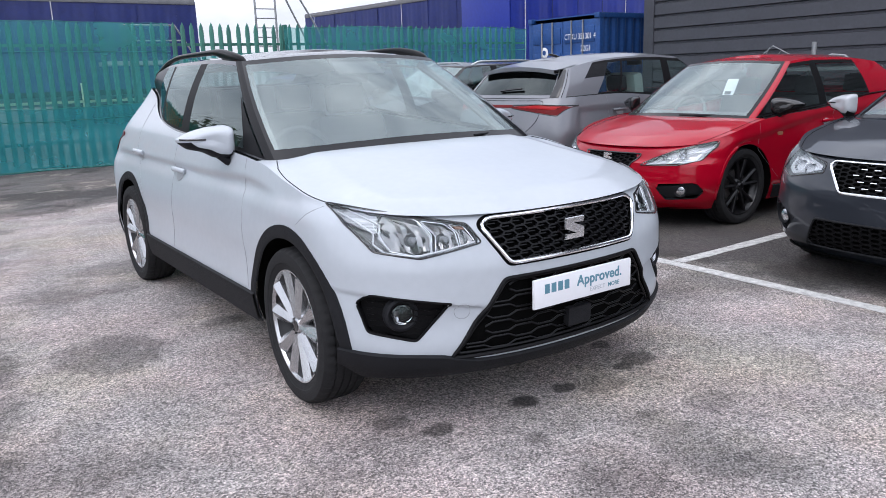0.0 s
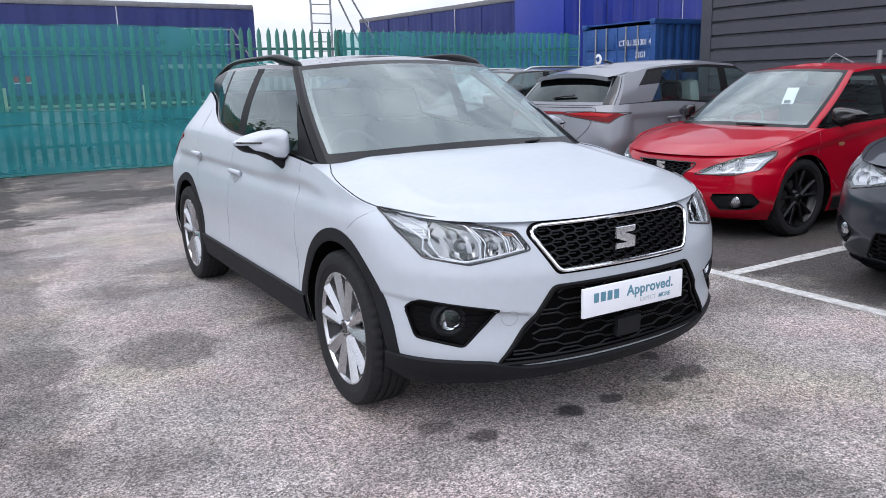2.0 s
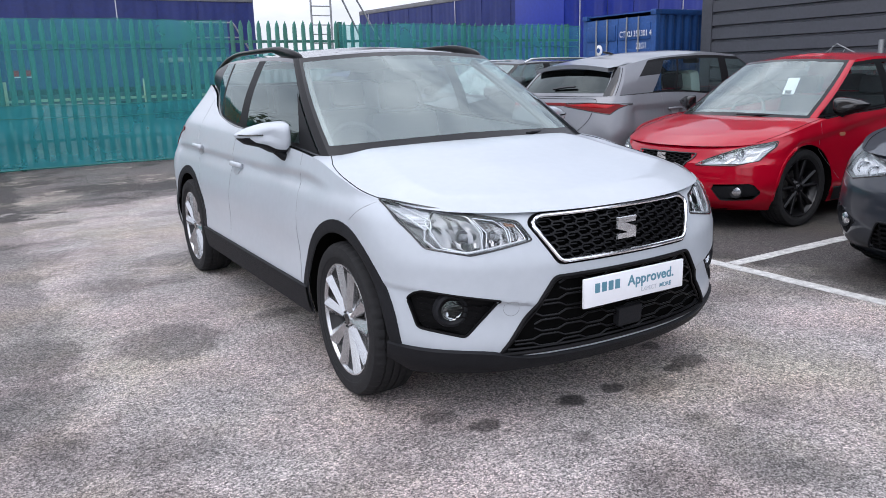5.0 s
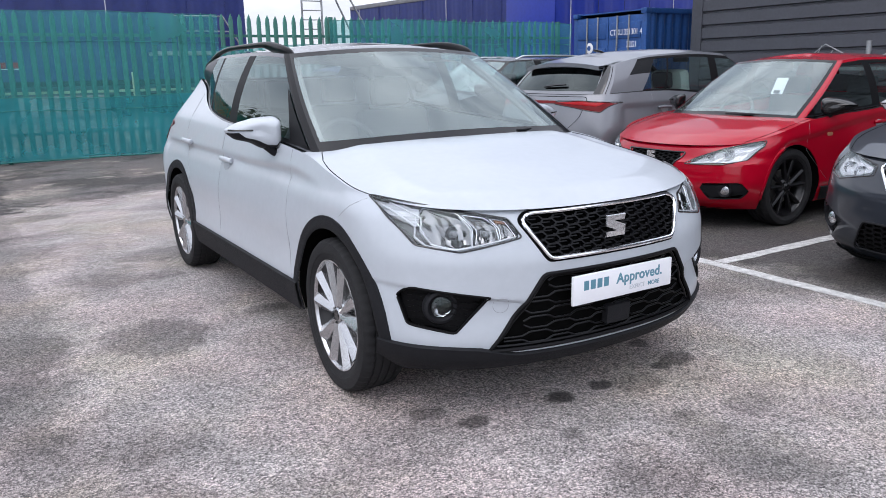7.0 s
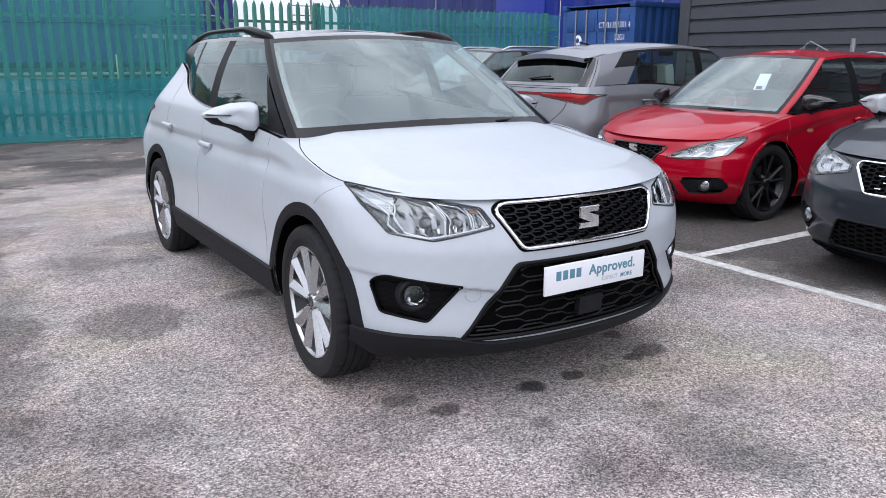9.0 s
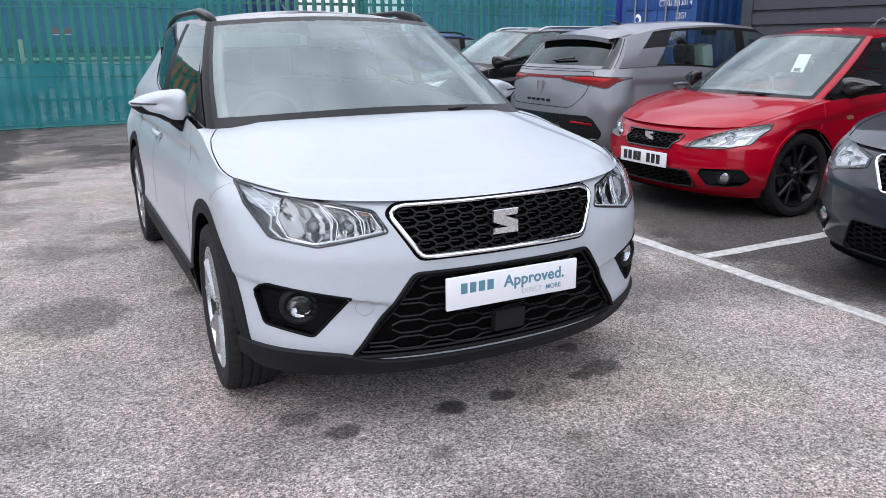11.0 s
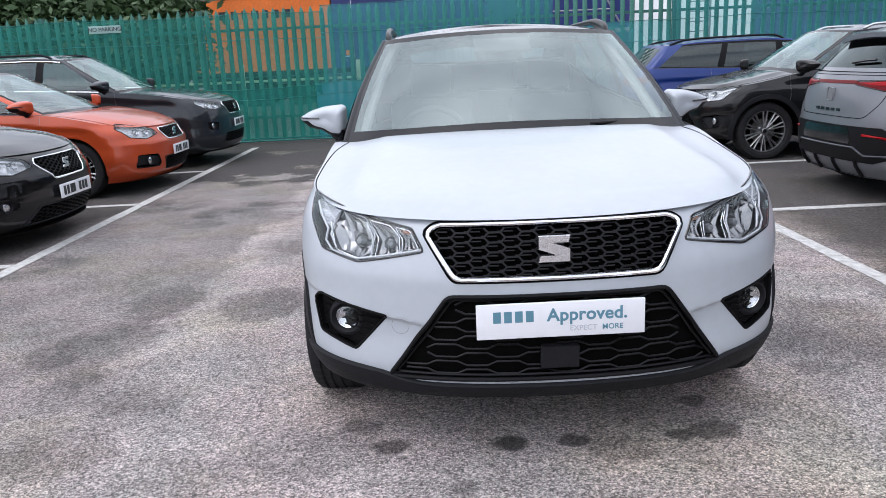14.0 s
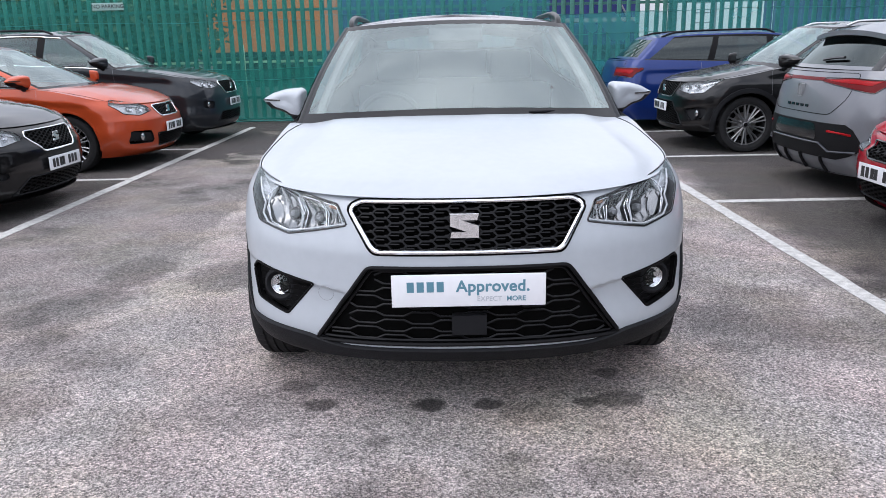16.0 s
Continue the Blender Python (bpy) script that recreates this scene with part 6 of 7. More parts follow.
# dark slate hatchback beside it
sh = make_shell(4.06, 1.78, 1.444, 2.564, 0.79, 0.765, -1.14, 0.955, -0.22, 1.42, (0.975, 1.01, 1.03), (0.5, 2.35), floor=0.16, base_d=0.16)
# its mirror caps are coloured pale for the sky they reflect
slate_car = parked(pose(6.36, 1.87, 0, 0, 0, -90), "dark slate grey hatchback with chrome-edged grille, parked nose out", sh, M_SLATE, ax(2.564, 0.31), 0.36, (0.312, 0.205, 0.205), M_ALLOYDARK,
       rounded([(-0.435, 0.668), (-0.435, 0.722), (-0.58, 0.756), (-0.705, 0.786), (-0.785, 0.650), (-0.69, 0.618)], 0.012),
       rounded([(-0.295, 0.570), (0.295, 0.570), (0.405, 0.715), (0.385, 0.738), (-0.385, 0.738), (-0.405, 0.715)], 0.02),
       rounded([(-0.52, 0.22), (0.52, 0.22), (0.44, 0.40), (-0.44, 0.40)], 0.02),
       rounded([(-0.60, 0.375), (-0.79, 0.465), (-0.79, 0.34), (-0.70, 0.27)], 0.012), plate_z=0.42, badge_z=0.655, plate=False, mirror=M_SKYSHEEN,
       led=[(0.72, 0.745), (0.755, 0.655), (0.70, 0.638), (0.46, 0.682), (0.46, 0.692), (0.69, 0.652)])

for r_ in range(4):
    for c_ in range(-3, 4):
        x_, z_ = c_ * 0.075 + (0.0375 if r_ % 2 else 0), 0.603 + 0.034 * r_
        if abs(x_) > 0.06 and abs(x_) < 0.27 + (z_ - 0.57) * 0.7:
            finish("grille_dash", *tube([sh.nose(x_ - 0.018, z_, 0.004), sh.nose(x_ + 0.018, z_, 0.004)], 0.0045, False, 5), M_CHROME, slate_car)

# grey electric hatchback, tail to the aisle
sh = make_shell(4.322, 1.809, 1.525, 2.766, 0.83, 0.80, -1.22, 0.96, -0.24, 1.62, (0.985, 1.06, 1.04), (0.5, 2.3), 0.42, 0.22, floor=0.19, marks=((0.06, 0.03), (0.19, 0.15), (0.92, 0.76), (0.95, 0.79), (1.27, 0.96), (1.62, 1.20)))
sh.R = spline([(-0.24, 1.425), (0.3, 1.452), (1.0, 1.425), (1.4, 1.365), (1.62, 1.315)])
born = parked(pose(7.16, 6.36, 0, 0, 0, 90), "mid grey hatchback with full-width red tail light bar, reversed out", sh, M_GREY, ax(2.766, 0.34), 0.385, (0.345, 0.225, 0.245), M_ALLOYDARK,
       rounded([(-0.45, 0.66), (-0.5, 0.70), (-0.78, 0.76), (-0.8, 0.70), (-0.6, 0.63)], 0.015),
       rounded([(-0.30, 0.60), (0.30, 0.60), (0.30, 0.63), (-0.30, 0.63)], 0.01),
       rounded([(-0.62, 0.24), (0.62, 0.24), (0.55, 0.42), (-0.55, 0.42)], 0.02), None, trim=M_BLACK, roof=M_GREY, chrome=False, rear_plate=False, panes=PANES[:5] + ["pillar_panel", "rear_pillar"], rear_glass=M_SIDEGLASS,
       tails=rounded([(0.30, 0.945), (0.55, 0.912), (0.80, 0.868), (0.858, 0.965), (0.62, 0.980), (0.32, 0.976)], 0.010))


def born_tail(car, sh):
    t = sh.tail
    finish("light_bar", *patch(t, [(-0.31, 0.950), (0.31, 0.950), (0.31, 0.976), (-0.31, 0.976)], 0.006, 2, 12, 0.01), M_TAILRED, car, "thin red light bar across the tailgate")
    finish("diffuser", *patch(t, rounded([(-0.66, 0.325), (0.66, 0.325), (0.80, 0.40), (0.82, 0.46), (0.72, 0.615), (-0.72, 0.615), (-0.82, 0.46), (-0.80, 0.40)], 0.04), 0.006, 8, 20, 0.010), M_SATINBLACK, car, "black bumper insert")
    finish("plate_recess", *patch(t, rounded([(-0.40, 0.47), (0.40, 0.47), (0.36, 0.60), (-0.36, 0.60)], 0.02), 0.009, 5, 10, 0.003), M_GLOSSBLACK, car)
    finish("diffuser_blade", *tube([t(a, b, 0.012) for a, b in dense([(-0.78, 0.40), (-0.55, 0.385), (-0.44, 0.445), (0.44, 0.445), (0.55, 0.385), (0.78, 0.40)], 0.04, False)], 0.010, False, 6), M_SLATE, car)
    for x in (-0.45, -0.15, 0.15, 0.45):
        finish("diffuser_fin", *tube([t(x, z_, 0.010) for z_ in (0.205, 0.25, 0.30, 0.335)], 0.014, False, 6), M_SATINBLACK, car)
    for s_ in (-1, 1):
        finish("reflector_strip", *patch(t, [(s_ * 0.52, 0.535), (s_ * 0.74, 0.525), (s_ * 0.74, 0.55), (s_ * 0.52, 0.56)][::s_], 0.014, 2, 8, 0.004), M_TAILLIT, car)
    # raised model lettering as plain bars, badge, wiper, spoiler
    for i in range(5):
        x = -0.17 + 0.085 * i
        box("raised_letter", (0.05, 0.008, 0.022), Matrix.Translation(t(x, 0.735, 0.006)), M_GLOSSBLACK, car)
    box("tail_badge", (0.085, 0.014, 0.11), Matrix.Translation(t(0.0, 0.86, 0.008)), M_LAMPGREY, car, bevel=0.02)
    for ob in car.children:
        if ob.name.split(".")[0] == "rear_window":
            ob.data.materials[0] = M_DARKGLASS
    # glossy black fins down both sides of the tailgate glass
    for s_ in (-1, 1):
        def fin(k, h):
            q = sh.house(2, 0.20 + 0.16 * k + 0.05 * (1 - h) * k, h)
            return Vector((s_ * (q.x + 0.006), q.y + 0.006, q.z))
        finish("tailgate_fin", *band(fin, steps(0, 1, 4), steps(0.02, 0.97, 8)), M_GLOSSBLACK, car)
        finish("pillar_gap", *tube([Vector((s_ * (sh.house(2, 0.12, h).x + 0.002), *sh.house(2, 0.12, h)[1:])) for h in steps(0.0, 0.95, 8)], 0.003, False, 5), M_VOID, car)
    a = sh.house(2, 1.0, 0.30)
    finish("rear_wiper", *tube([(0.08, a.y + 0.035, a.z - 0.02), (-0.12, a.y + 0.03, a.z), (-0.25, a.y + 0.02, a.z + 0.005)], 0.012, False, 6), M_GLOSSBLACK, car)
    yt = sh.back[1]
    def wing(x, k):
        y = yt - 0.22 + 0.30 * k + 0.03 * (1 - (x / 0.62) ** 2)
        return Vector((x * (1 - 0.05 * k), y, sh.R(min(y, yt)) - 0.10 * max(0, y - yt) + 0.052 * (1 - (x / 0.64) ** 2) + 0.008))
    v, f = band(wing, steps(-0.62, 0.62, 12), steps(0, 1, 3))
    v2 = [p - Vector((0, 0.0, 0.042)) for p in v]
    finish("roof_spoiler", *join([(v, f), (v2, [tuple(reversed(q)) for q in f]), ([p for p in v[3::4]] + [p for p in v2[3::4]], [(i, i + 1, i + 14, i + 13) for i in range(12)])]), M_GREY, car, smooth=60)
    finish("roof_aerial", *tube([(0, yt - 0.56, sh.R(yt - 0.5) + 0.045), (0, yt - 0.48, sh.R(yt - 0.5) + 0.068), (0, yt - 0.40, sh.R(yt - 0.45) + 0.085)], 0.014, False, 8, 0.9), M_GLOSSBLACK, car)


born_tail(born, sh)
for x_ in (-0.36, 0.36):
    box("seat_cover", (0.46, 0.16, 0.58), pose(x_, 0.36, 0.98, -10), M_COVER, born, "pale plastic cover over the seat back", bevel=0.06)

# black crossover
sh = hero_shell()
parked(pose(6.73, 9.28, 0, 0, 0, -90), "black compact crossover with two-tone alloys, parked nose out", sh, M_BLACK, AXLES, ARCH, (0.33, 0.215, 0.235), M_TWOTONE,
       rounded([(-0.402, 0.722), (-0.43, 0.795), (-0.60, 0.825), (-0.79, 0.862), (-0.805, 0.80), (-0.765, 0.70), (-0.62, 0.682)], 0.015),
       rounded([(-0.318, 0.640), (0.318, 0.640), (0.395, 0.785), (0.355, 0.812), (-0.355, 0.812), (-0.395, 0.785)], 0.02),
       rounded([(-0.545, 0.305), (0.545, 0.305), (0.345, 0.585), (-0.345, 0.585)], 0.02),
       rounded([(-0.545, 0.498), (-0.775, 0.535), (-0.795, 0.50), (-0.770, 0.40), (-0.655, 0.372)], 0.012),
       rails="silver", chrome=False, design=(10, 0.11, 0.016, 0.020, 0.5), plate_z=0.515, badge_z=0.725, cladding=M_PLASTIC, led=[(0.795, 0.842), (0.775, 0.848), (0.70, 0.80), (0.715, 0.775)])

# blue estate, tail to the aisle
sh = make_shell(4.55, 1.82, 1.46, 2.64, 0.87, 0.74, -1.1, 0.94, -0.2, 1.78, (0.96, 1.0, 1.04), (0.5, 2.3), 0.34, 0.26, marks=((0.06, 0.03), (0.16, 0.13), (0.92, 0.82), (1.02, 0.90), (1.88, 1.46)), floor=0.17)
parked(pose(6.78, 11.7, 0, 0, 0, 90), "blue estate car with roof rails, tail to the aisle", sh, M_BLUE, ax(2.64, 0.315), 0.365, (0.315, 0.215, 0.215), M_ALLOYDARK,
       rounded([(-0.42, 0.64), (-0.45, 0.69), (-0.76, 0.75), (-0.79, 0.69), (-0.62, 0.62)], 0.015),
       rounded([(-0.28, 0.55), (0.28, 0.55), (0.35, 0.66), (-0.35, 0.66)], 0.02),
       rounded([(-0.5, 0.24), (0.5, 0.24), (0.4, 0.36), (-0.4, 0.36)], 0.02), None, rails="black", rear_plate=False, rear_glass=M_DARKGLASS,
       tails=rounded([(0.44, 0.80), (0.86, 0.78), (0.87, 0.92), (0.46, 0.92)], 0.015))

# left row: black, orange, charcoal
LEON_LAMP = rounded([(-0.385, 0.645), (-0.43, 0.705), (-0.74, 0.79), (-0.805, 0.735), (-0.75, 0.635), (-0.6, 0.605)], 0.015)
LEON_LED = [(0.42, 0.69), (0.73, 0.774), (0.75, 0.762), (0.43, 0.672)]
LEON_GRILLE = rounded([(-0.24, 0.53), (0.24, 0.53), (0.37, 0.66), (0.34, 0.70), (-0.34, 0.70), (-0.37, 0.66)], 0.02)
LEON_LOW = rounded([(-0.56, 0.21), (0.56, 0.21), (0.44, 0.34), (-0.44, 0.34)], 0.02)
LEON_FOG = rounded([(-0.60, 0.40), (-0.78, 0.42), (-0.78, 0.36), (-0.62, 0.345)], 0.01)
sh = make_shell(4.368, 1.80, 1.456, 2.686, 0.87, 0.74, -1.2, 0.94, -0.2, 1.5, (0.96, 1.01, 1.03), (0.55, 2.25), floor=0.15)
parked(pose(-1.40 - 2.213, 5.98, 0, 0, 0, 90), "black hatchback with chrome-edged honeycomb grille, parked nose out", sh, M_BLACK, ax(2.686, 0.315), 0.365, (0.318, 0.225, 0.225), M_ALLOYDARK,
       LEON_LAMP, LEON_GRILLE, LEON_LOW, LEON_FOG, led=LEON_LED, plate_z=0.42, badge_z=0.62, honeycomb=(0.05, 0.03))
sh = make_shell(4.28, 1.816, 1.45, 2.636, 0.87, 0.73, -1.2, 0.94, -0.2, 1.45, (0.96, 1.01, 1.03), (0.55, 2.25), floor=0.16)
parked(pose(-1.40 - 2.19, 8.72, 0, 0, 0, 90), "metallic orange hatchback with silver spoked wheels, parked nose out", sh, M_ORANGE, ax(2.636, 0.315), 0.365, (0.318, 0.225, 0.225), M_ALLOY,
       LEON_LAMP, rounded([(-0.26, 0.57), (0.26, 0.57), (0.33, 0.68), (0.31, 0.70), (-0.31, 0.70), (-0.33, 0.68)], 0.02), rounded([(-0.35, 0.24), (0.35, 0.24), (0.40, 0.385), (-0.40, 0.385)], 0.02),
       rounded([(-0.51, 0.43), (-0.75, 0.445), (-0.77, 0.30), (-0.44, 0.285)], 0.012), led=LEON_LED, plate_z=0.445, badge_z=0.635, design=(10, 0.11, 0.016, 0.020, 0.6))
sh = make_shell(4.735, 1.839, 1.63, 2.79, 0.92, 0.90, -1.08, 1.09, -0.25, 1.85, (1.12, 1.17, 1.20), (0.55, 2.3), 0.36, 0.2, marks=((0.06, 0.03), (0.16, 0.13), (0.98, 0.88), (1.08, 0.98), (1.75, 1.5)), floor=0.2, top_in=0.27)
parked(pose(-1.25 - 2.315, 10.95, 0, 0, 0, 90), "charcoal grey large SUV with chrome window line, parked nose out", sh, M_DARK, ax(2.79, 0.345), 0.40, (0.35, 0.235, 0.24), M_ALLOYDARK,
       rounded([(-0.42, 0.80), (-0.45, 0.86), (-0.76, 0.92), (-0.81, 0.87), (-0.74, 0.80), (-0.6, 0.78)], 0.015),
       rounded([(-0.29, 0.70), (0.29, 0.70), (0.39, 0.83), (0.36, 0.87), (-0.36, 0.87), (-0.39, 0.83)], 0.02),
       rounded([(-0.56, 0.32), (0.56, 0.32), (0.46, 0.45), (-0.46, 0.45)], 0.02),
       rounded([(-0.60, 0.60), (-0.76, 0.62), (-0.77, 0.52), (-0.63, 0.50)], 0.012), rails="chrome", plate_z=0.57, badge_z=0.785, cladding=M_PLASTIC)


# ---- behind the fence ----
M_CURTAIN = mat("navy_curtain_side", (0.012, 0.022, 0.13), 0.42, vary=0.2, scale=1.2, bump=0.15, bump_scale=3)
M_CURTAIN2 = mat("bright_blue_curtain_side", (0.012, 0.03, 0.28), 0.42, vary=0.15, scale=1.2, bump=0.15, bump_scale=3)
M_ROOFRAIL = mat("grey_trailer_rail", (0.20, 0.20, 0.21), 0.5, 0.5, vary=0.2)
M_STRAP = mat("white_strap", (0.6, 0.6, 0.62), 0.6)
M_CONT = mat("blue_container_paint", (0.015, 0.07, 0.24), 0.5, 0.1, vary=0.2, scale=2, bump=0.05)
M_CLAD = mat("anthracite_cladding", (0.058, 0.060, 0.072), 0.5, 0.1, vary=0.12, scale=2)
M_ORANGEBOX = mat("orange_container_paint", (0.72, 0.16, 0.015), 0.5, vary=0.15, scale=1.5)
M_STEEL = mat("galvanised_steel", (0.30, 0.31, 0.32), 0.5, 0.7, vary=0.2, scale=9)
M_ROOFING = mat("grey_roof_sheet", (0.30, 0.31, 0.33), 0.6, vary=0.1)


def trailer(m, length, curtain, label, height=4.0, straps=8, marks=()):
    """A curtain-sided lorry trailer: rippled curtain, rails, straps, chassis and wheels."""
    t = thing("lorry_trailer", m, label, "trailer", "lorry trailers")
    z0 = 1.15
    for y in (-1.25, 1.25):
        v, f = band(lambda x, k: Vector((x, y + math.copysign(0.02, y) * math.sin(x * 7.0) * math.sin(math.pi * k) + math.copysign(0.012, y) * math.sin(x * 23 + k), z0 + (height - 0.12 - z0) * k)), steps(0, length, int(length * 10)), steps(0, 1, 6))
        finish("curtain", v, f, curtain, t, smooth=80)
        box("top_rail", (length, 0.06, 0.14), pose(length / 2, y, height - 0.06), M_ROOFRAIL, t, bevel=0.01)
        box("side_rail", (length, 0.06, 0.16), pose(length / 2, y, z0 - 0.05), M_PLASTIC, t)
        for i in range(straps):
            box("strap", (0.028, 0.012, height - z0 - 0.1), pose(length * (i + 0.5) / straps, y * 1.018, (height + z0) / 2 - 0.05), M_STRAP if i % 4 == 0 else M_CURTAIN, t)
    box("roof_sheet", (length, 2.5, 0.04), pose(length / 2, 0, height + 0.01), M_ROOFRAIL, t)
    for x in (0, length):
        box("end_wall", (0.06, 2.46, height - z0 - 0.04), pose(x, 0, (height + z0) / 2 - 0.02), curtain, t, bevel=0.01)
    box("chassis", (length, 0.9, 0.3), pose(length / 2, 0, z0 - 0.28), M_ROOFRAIL, t)
    for x in (length - 1.2, length - 2.5, length - 3.8, 2.2):
        for y in (-1.0, 1.0):
            v, f = lathe([(-0.19, 0.28), (-0.19, 0.46), (-0.14, 0.5), (0.14, 0.5), (0.19, 0.46), (0.19, 0.28), (0.10, 0.1), (0.1, 0.0)], 28)
            o = finish("wheel", v, f, M_RUBBER, t)
            o.matrix_basis = pose(x, y, 0.5, 0, 0, 90)
    for k, x in enumerate(marks):
        box("marker_board", (0.26, 0.03, 0.17), pose(x, -1.30, 1.66), M_TAILLIT if k % 3 else M_ORANGEBOX, t, bevel=0.004)
        box("board_rail", (0.34, 0.02, 0.03), pose(x, -1.30, 1.55), M_STRAP, t)
    return t


def container(m, material, label, length=6.06, height=2.59, marks=True):
    """A corrugated shipping container; its doors face local -x."""
    c = thing("shipping_container", m, label, "container", "shipping containers")
    w = 2.44
    wave = [0.0, 0.0, 0.036, 0.036]
    for sy in (-1, 1):
        n = int(length / 0.07)
        v, f = band(lambda i, k: Vector((0.1 + (length - 0.2) * i / n, sy * (w / 2 - 0.045 + (wave[i % 4])), 0.16 + (height - 0.28) * k)), list(range(n + 1)), [0, 1])
        finish("side_wall", v, f, material, c, smooth=0)
        box("top_rail", (length, 0.07, 0.12), pose(length / 2, sy * (w / 2 - 0.035), height - 0.06), material, c, bevel=0.008)
        box("bottom_rail", (length, 0.07, 0.16), pose(length / 2, sy * (w / 2 - 0.035), 0.08), material, c, bevel=0.008)
        for x in (0.06, length - 0.06):
            box("corner_post", (0.12, 0.12, height), pose(x, sy * (w / 2 - 0.06), height / 2), material, c, bevel=0.01)
            for z in (0.06, height - 0.06):
                box("corner_casting", (0.18, 0.16, 0.12), pose(x, sy * (w / 2 - 0.075), z), material, c, bevel=0.01)
    box("roof_sheet", (length - 0.1, w - 0.1, 0.03), pose(length / 2, 0, height - 0.03), material, c)
    box("floor_sheet", (length - 0.1, w - 0.1, 0.1), pose(length / 2, 0, 0.12), material, c)
    box("end_wall", (0.05, w - 0.2, height - 0.3), pose(length - 0.05, 0, height / 2), material, c)
    for sy in (-1, 1):
        d = box("door", (0.05, w / 2 - 0.12, height - 0.26), pose(0.03, sy * (w / 4 - 0.05), height / 2), material, c, bevel=0.008)
        for k in range(4):
            box("door_rib", (0.03, w / 2 - 0.24, 0.36), pose(0.0, sy * (w / 4 - 0.05), 0.42 + 0.57 * k), material, d, bevel=0.012)
        for q in (0.24, 0.50):
            o = finish("lock_rod", *tube([(-0.035, sy * (0.1 + q * 1.45 - 0.12), 0.12), (-0.035, sy * (0.1 + q * 1.45 - 0.12), height - 0.12)], 0.02, False, 8), M_STEEL, d)
            box("lock_handle", (0.03, 0.30, 0.04), pose(-0.05, sy * (q * 1.45 - 0.1), 1.15), M_STEEL, d)
    if marks:
        r = pose(-0.03, 0, 0, 90, 0, -90)
        for words, y, z, s_ in (("CTXU", -0.30, 2.08, 0.19), ("351301 4", -0.83, 2.08, 0.19), ("22G1", -0.80, 1.80, 0.19)):
            writing(words, s_, pose(-0.03, y, z, 90, 0, -90), M_PAPER, c, "lettering", wide=0.8)
        v, f = lathe([(-0.01, 0.0), (-0.01, 0.10), (0.0, 0.13)], 24)
        o = finish("round_mark", v, f, M_PAPER, c)
        o.matrix_basis = pose(-0.02, 0.62, 1.75)
        v, f = lathe([(-0.016, 0.0), (-0.014, 0.06)], 20)
        o = finish("mark_centre", v, f, M_CONT, c)
        o.matrix_basis = pose(-0.02, 0.62, 1.75)
    return c


container(pose(13.25, 13.75, 0), M_CONT, "blue corrugated shipping container with white code lettering")
# lorry trailers on the far side of the fence
trailer(pose(-1.6, 27.25, 0), 9.9, M_CURTAIN, "navy blue curtain-sided lorry trailer behind the fence", 3.95, marks=(0.49, 2.53, 2.90))
orange_trailer = trailer(pose(-6.76, 27.25, 0), 5.05, M_ORANGEBOX, "orange box trailer behind the fence", 3.66, 0)
for k_ in range(7):
    box("unread_letter", (0.16 if k_ % 3 else 0.24, 0.01, 0.26), pose(1.5 + 0.36 * k_, -1.27, 3.02), M_INK, orange_trailer)
trailer(pose(15.9, 31.2, 0, 0, 0, -84), 12.0, M_CURTAIN, "navy blue curtain-sided lorry trailer standing end on", 4.0)
trailer(pose(15.5, 19.6, 0), 13.6, M_CURTAIN2, "bright blue curtain-sided lorry trailer behind the container", 4.3, 12)


def building():
    """A building clad in dark ribbed sheets."""
    b = thing("industrial_building", pose(12.6, 0, 0), "industrial building clad in anthracite horizontal ribbed panels", "building")
    y0, y1, top = -14.0, 10.66, 6.5
    prof = []
    z = 0.0
    while z < top:
        prof += [(0.0, z), (0.0, z + 0.20), (0.05, z + 0.212), (0.05, z + 0.245)]
        z += 0.26
    v, f = band(lambda y, i: Vector((prof[i][0], y, prof[i][1])), steps(y0, y1, 6), list(range(len(prof))))
    finish("cladding", v, f, M_CLAD, b, smooth=0)
    box("wall_core", (11.8, y1 - y0 - 0.1, top), pose(6.0, (y0 + y1) / 2, top / 2), M_CLAD, b)
    box("corner_flashing", (0.25, 0.25, top), pose(0.1, y1 - 0.1, top / 2), M_CLAD, b, bevel=0.01)
    box("roof_trim", (12.2, y1 - y0 + 0.3, 0.3), pose(5.95, (y0 + y1) / 2, top + 0.14), M_ROOFING, b)
    return b


building()


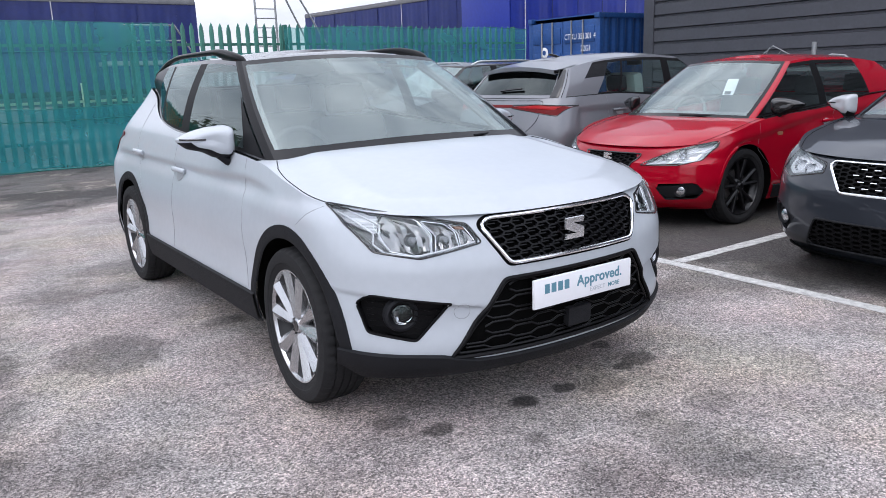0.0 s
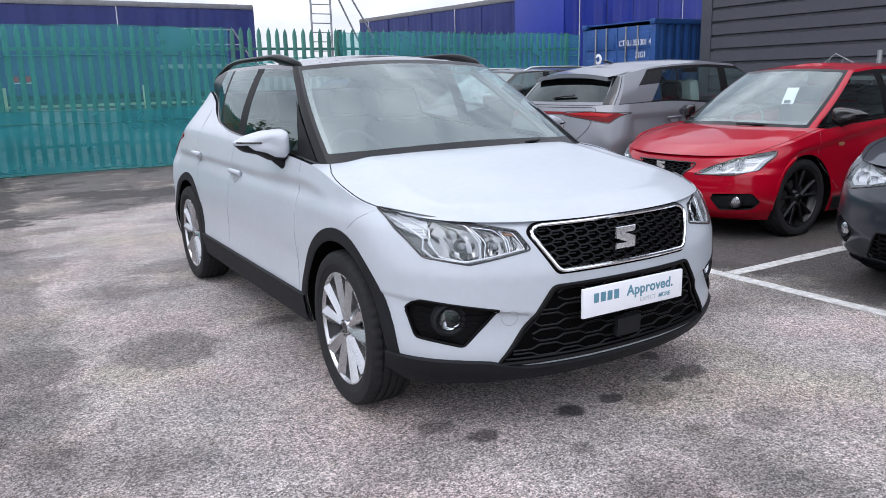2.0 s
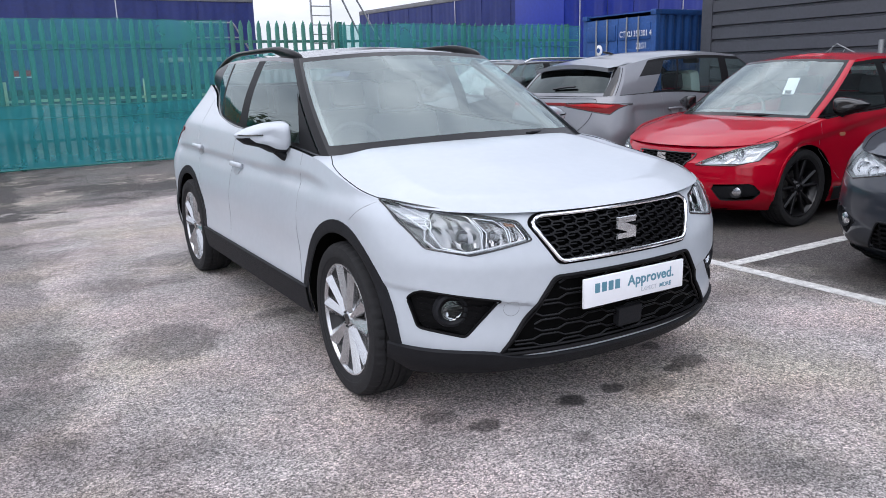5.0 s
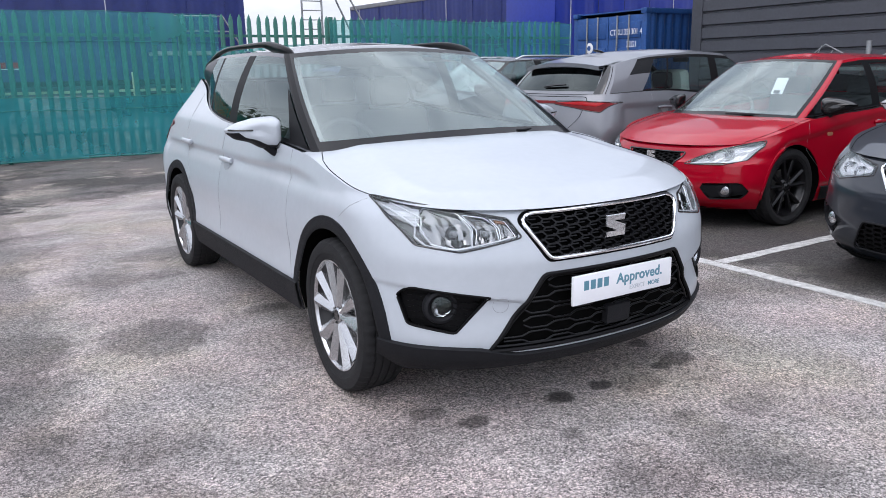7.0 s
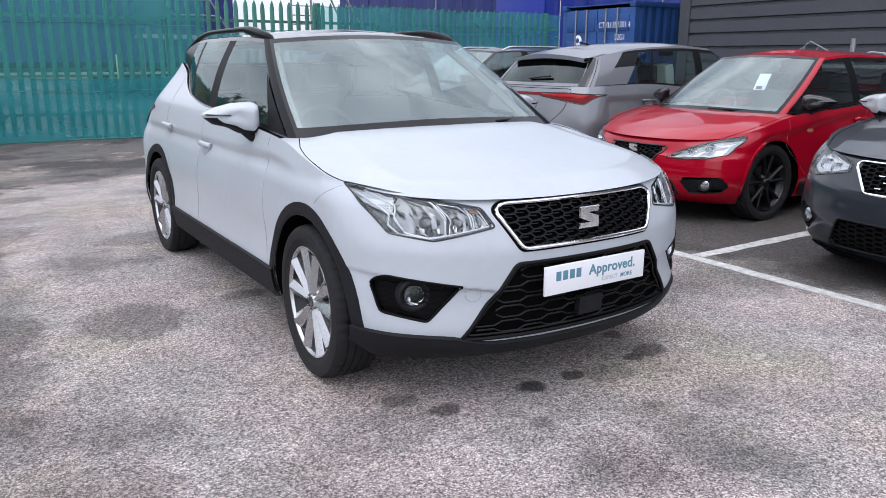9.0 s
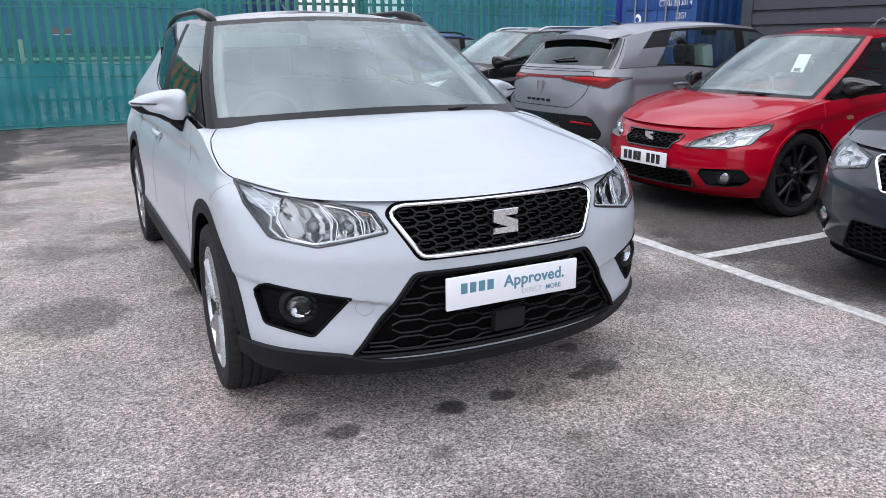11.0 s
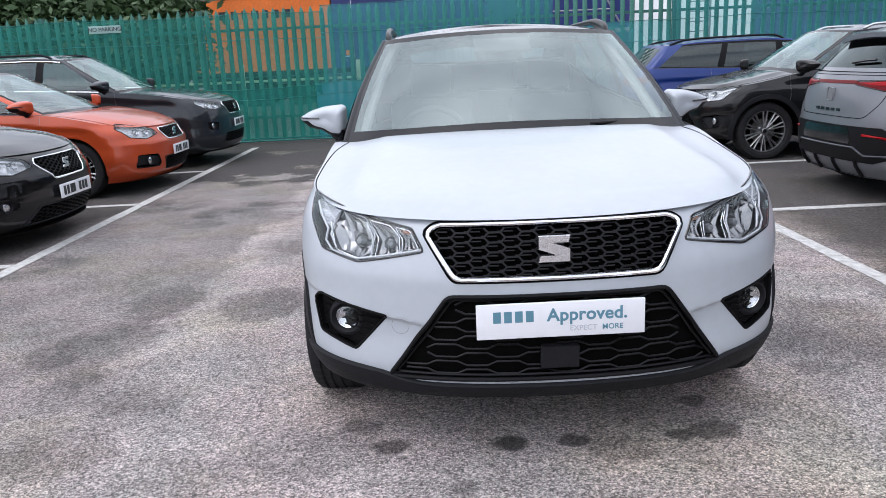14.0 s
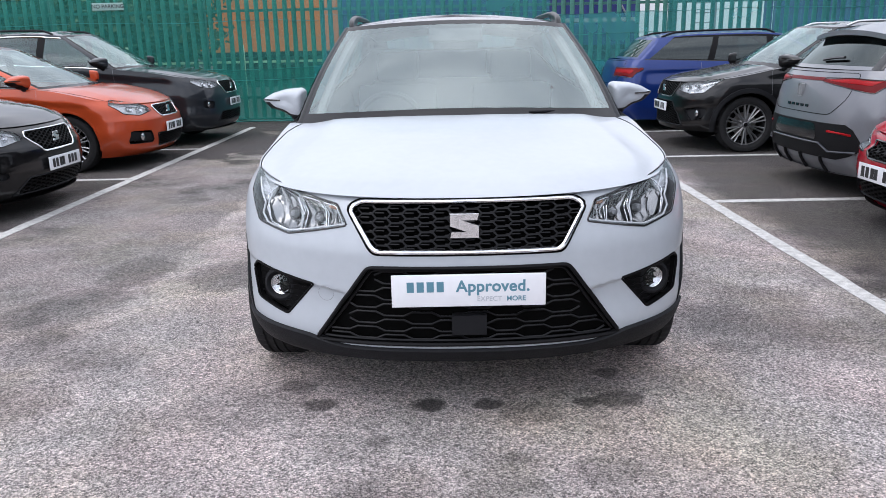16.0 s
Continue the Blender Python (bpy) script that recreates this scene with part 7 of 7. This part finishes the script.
def ladder_tower(m):
    """A steel access ladder with a guard rail, on a tall stand."""
    t = thing("access_tower", m, "galvanised steel access ladder and guard rail behind the fence", "ladder")
    for x in (-0.35, 0.35):
        finish("stile", *tube([(x, 0, 0), (x, 0, 5.6)], 0.035, False, 8), M_STEEL, t)
    for i in range(18):
        finish("rung", *tube([(-0.35, 0, 0.3 + 0.3 * i), (0.35, 0, 0.3 + 0.3 * i)], 0.02, False, 6), M_STEEL, t)
    finish("brace", *tube([(0.35, 0, 5.4), (2.2, 0, 2.4)], 0.03, False, 6), M_STEEL, t)
    finish("brace", *tube([(0.0, 0, 5.4), (1.5, 0, 2.4)], 0.03, False, 6), M_STEEL, t)
    finish("guard_rail", *tube([(-4.6, 0, 3.05), (-3.0, 0, 3.05), (-2.4, 0, 2.0)], 0.03, False, 6), M_STEEL, t)
    finish("guard_rail", *tube([(-4.6, 0, 2.6), (-2.8, 0, 2.6)], 0.025, False, 6), M_STEEL, t)
    box("platform", (3.0, 1.2, 0.12), pose(-3.6, 0.5, 1.95), M_STEEL, t)
    for x in (-5.0, -2.3):
        finish("platform_leg", *tube([(x, 0.5, 0), (x, 0.5, 1.9)], 0.04, False, 6), M_STEEL, t)
    return t


ladder_tower(pose(10.1, 24.4, 0))

M_LEAF = mat("dark_green_leaves", (0.035, 0.075, 0.022), 0.6, vary=0.4, scale=3)
M_BARK = mat("brown_bark", (0.09, 0.065, 0.045), 0.9, vary=0.3, bump=0.4, bump_scale=30)


def tree(x, y, h, seed, spread=1.8):
    """A tapered trunk with limbs and a crown of many small leaves."""
    rnd = random.Random(seed)
    t = thing("tree", pose(x, y, 0), "leafy dark green tree behind the fence", "tree", "trees behind the fence")
    limbs, tips = [], []
    for k in range(14):
        a, z0 = rnd.uniform(0, 6.28), h * rnd.uniform(0.04, 0.5)
        end = Vector((math.cos(a) * spread * rnd.uniform(0.4, 0.95), math.sin(a) * spread * rnd.uniform(0.3, 0.7), min(h * 0.95, z0 + h * rnd.uniform(0.2, 0.5))))
        mid = Vector((end.x * 0.45, end.y * 0.45, z0 + (end.z - z0) * 0.65))
        limbs.append((Vector((0, 0, z0)), mid, end))
        tips += [mid, end, (mid + end) / 2]
    v, f = [], []
    for k in range(6):
        for q in range(8):
            r = 0.14 * (1 - 0.75 * k / 5)
            v.append((r * math.cos(q * 0.785), r * math.sin(q * 0.785), h * 0.8 * k / 5))
    finish("trunk", v, grid_faces(6, 8, True), M_BARK, t)
    for l in limbs:
        finish("limb", *tube(l, 0.03, False, 5), M_BARK, t)
    verts, faces = [], []
    for i in range(13000):
        c = rnd.choice(tips) + Vector((rnd.gauss(0, 0.42), rnd.gauss(0, 0.42), rnd.gauss(0, 0.36)))
        u = Vector((rnd.gauss(0, 1), rnd.gauss(0, 1), rnd.gauss(0, 0.6))).normalized()
        w = u.cross(Vector((rnd.gauss(0, 1), rnd.gauss(0, 1), rnd.gauss(0, 1)))).normalized()
        s_ = rnd.uniform(0.08, 0.16)
        o = len(verts)
        verts += [c - u * s_, c + w * s_ * 0.5, c + u * s_, c - w * s_ * 0.5]
        faces.append((o, o + 1, o + 2, o + 3))
    finish("crown", verts, faces, M_LEAF, t, smooth=0)["kind"] = "stuff"


for i, (x, y, h) in enumerate([(-6.3, 20.6, 3.5), (-8.3, 21.2, 4.2), (-10.6, 20.6, 4.4), (-13.0, 21.3, 4.8), (-15.6, 20.8, 4.6)]):
    tree(x, y, h, 40 + i)


def no_parking():
    b = thing("no_parking_sign", pose(-3.98, FY - 0.125, 2.06, 90), "small faded pale sign with dark no parking lettering", "sign")
    box("panel", (0.55, 0.125, 0.006), pose(0.04, 0, 0), M_SIGN, b, bevel=0.002)
    writing("NO PARKING", 0.093, pose(0.04, 0, 0.006), M_INK, b, bold=0.001)


no_parking()


def price_board():
    """A white price board leaning on its folding stay."""
    b = thing("price_board", pose(-1.06, 3.95, 0, 0, -17, 0), "white price board with black figures standing on the asphalt", "sign")
    box("panel", (0.016, 0.34, 0.62), pose(0.0, 0, 0.315), M_PAPER, b, bevel=0.004)
    box("frame_foot", (0.03, 0.34, 0.02), pose(0.0, 0, 0.012), M_PLASTIC, b)
    finish("stay", *tube([(-0.01, 0, 0.56), (-0.20, 0, 0.06)], 0.01, False, 6), M_PLASTIC, b)
    writing(",290", 0.11, pose(0.010, 0.06, 0.28, 90, 0, 90), M_INK, b)
    box("unread_figure", (0.004, 0.06, 0.08), pose(0.010, -0.115, 0.28), M_INK, b)
    box("clip", (0.03, 0.05, 0.03), pose(0.0, 0.165, 0.36), M_PLASTIC, b, bevel=0.005)


price_board()


def roof_rack():
    """A lattice of thin steel and an upright pole on a stand behind the red car."""
    r = thing("steel_stand", pose(11.6, 6.95, 0), "thin galvanised lattice frame and pole on a steel stand", "stand")
    for y in (-1.2, -0.4, 0.45):
        finish("leg", *tube([(0, y, 0), (0, y, 1.2)], 0.03, False, 6), M_STEEL, r)
    box("deck", (0.5, 2.0, 0.05), pose(0, -0.4, 1.21), M_STEEL, r)
    for o in (0.0, 0.17):
        finish("lattice_rail", *tube([(-0.05, 0.50 - o * 0.4, 1.24 + o), (-0.05, 0.28 - o * 0.5, 1.42 + o), (-0.05, -0.36, 1.27 + o * 0.3)], 0.010, False, 6), M_STEEL, r)
    for k in range(4):
        y = 0.34 - 0.19 * k
        finish("lattice_rung", *tube([(-0.05, y, 1.40 - 0.035 * k), (-0.05, y - 0.09, 1.57 - 0.07 * k)], 0.008, False, 6), M_STEEL, r)
    finish("pole", *tube([(0, -0.47, 1.22), (0, -0.47, 1.62)], 0.04, False, 10), M_STEEL, r)
    finish("hose", *tube([(0, -0.55, 1.32), (0, -0.75, 1.42), (0, -0.95, 1.40), (0, -1.15, 1.24)], 0.018, False, 6), M_STEEL, r)


roof_rack()


def price_sheet(car, sh):
    y0, y1 = sh.base[0], sh.top[0]
    box("price_sheet", (0.115, 0.004, 0.165), pose(0.20, y0 + (y1 - y0) * 0.60 + 0.05, sh.E(y0) + 0.27, -30), M_PAPER, car)
    box("printed_figures", (0.06, 0.003, 0.03), pose(0.20, y0 + (y1 - y0) * 0.60 + 0.01, sh.E(y0) + 0.22, -30), M_INK, car)


price_sheet(red_car, RED_SHELL)
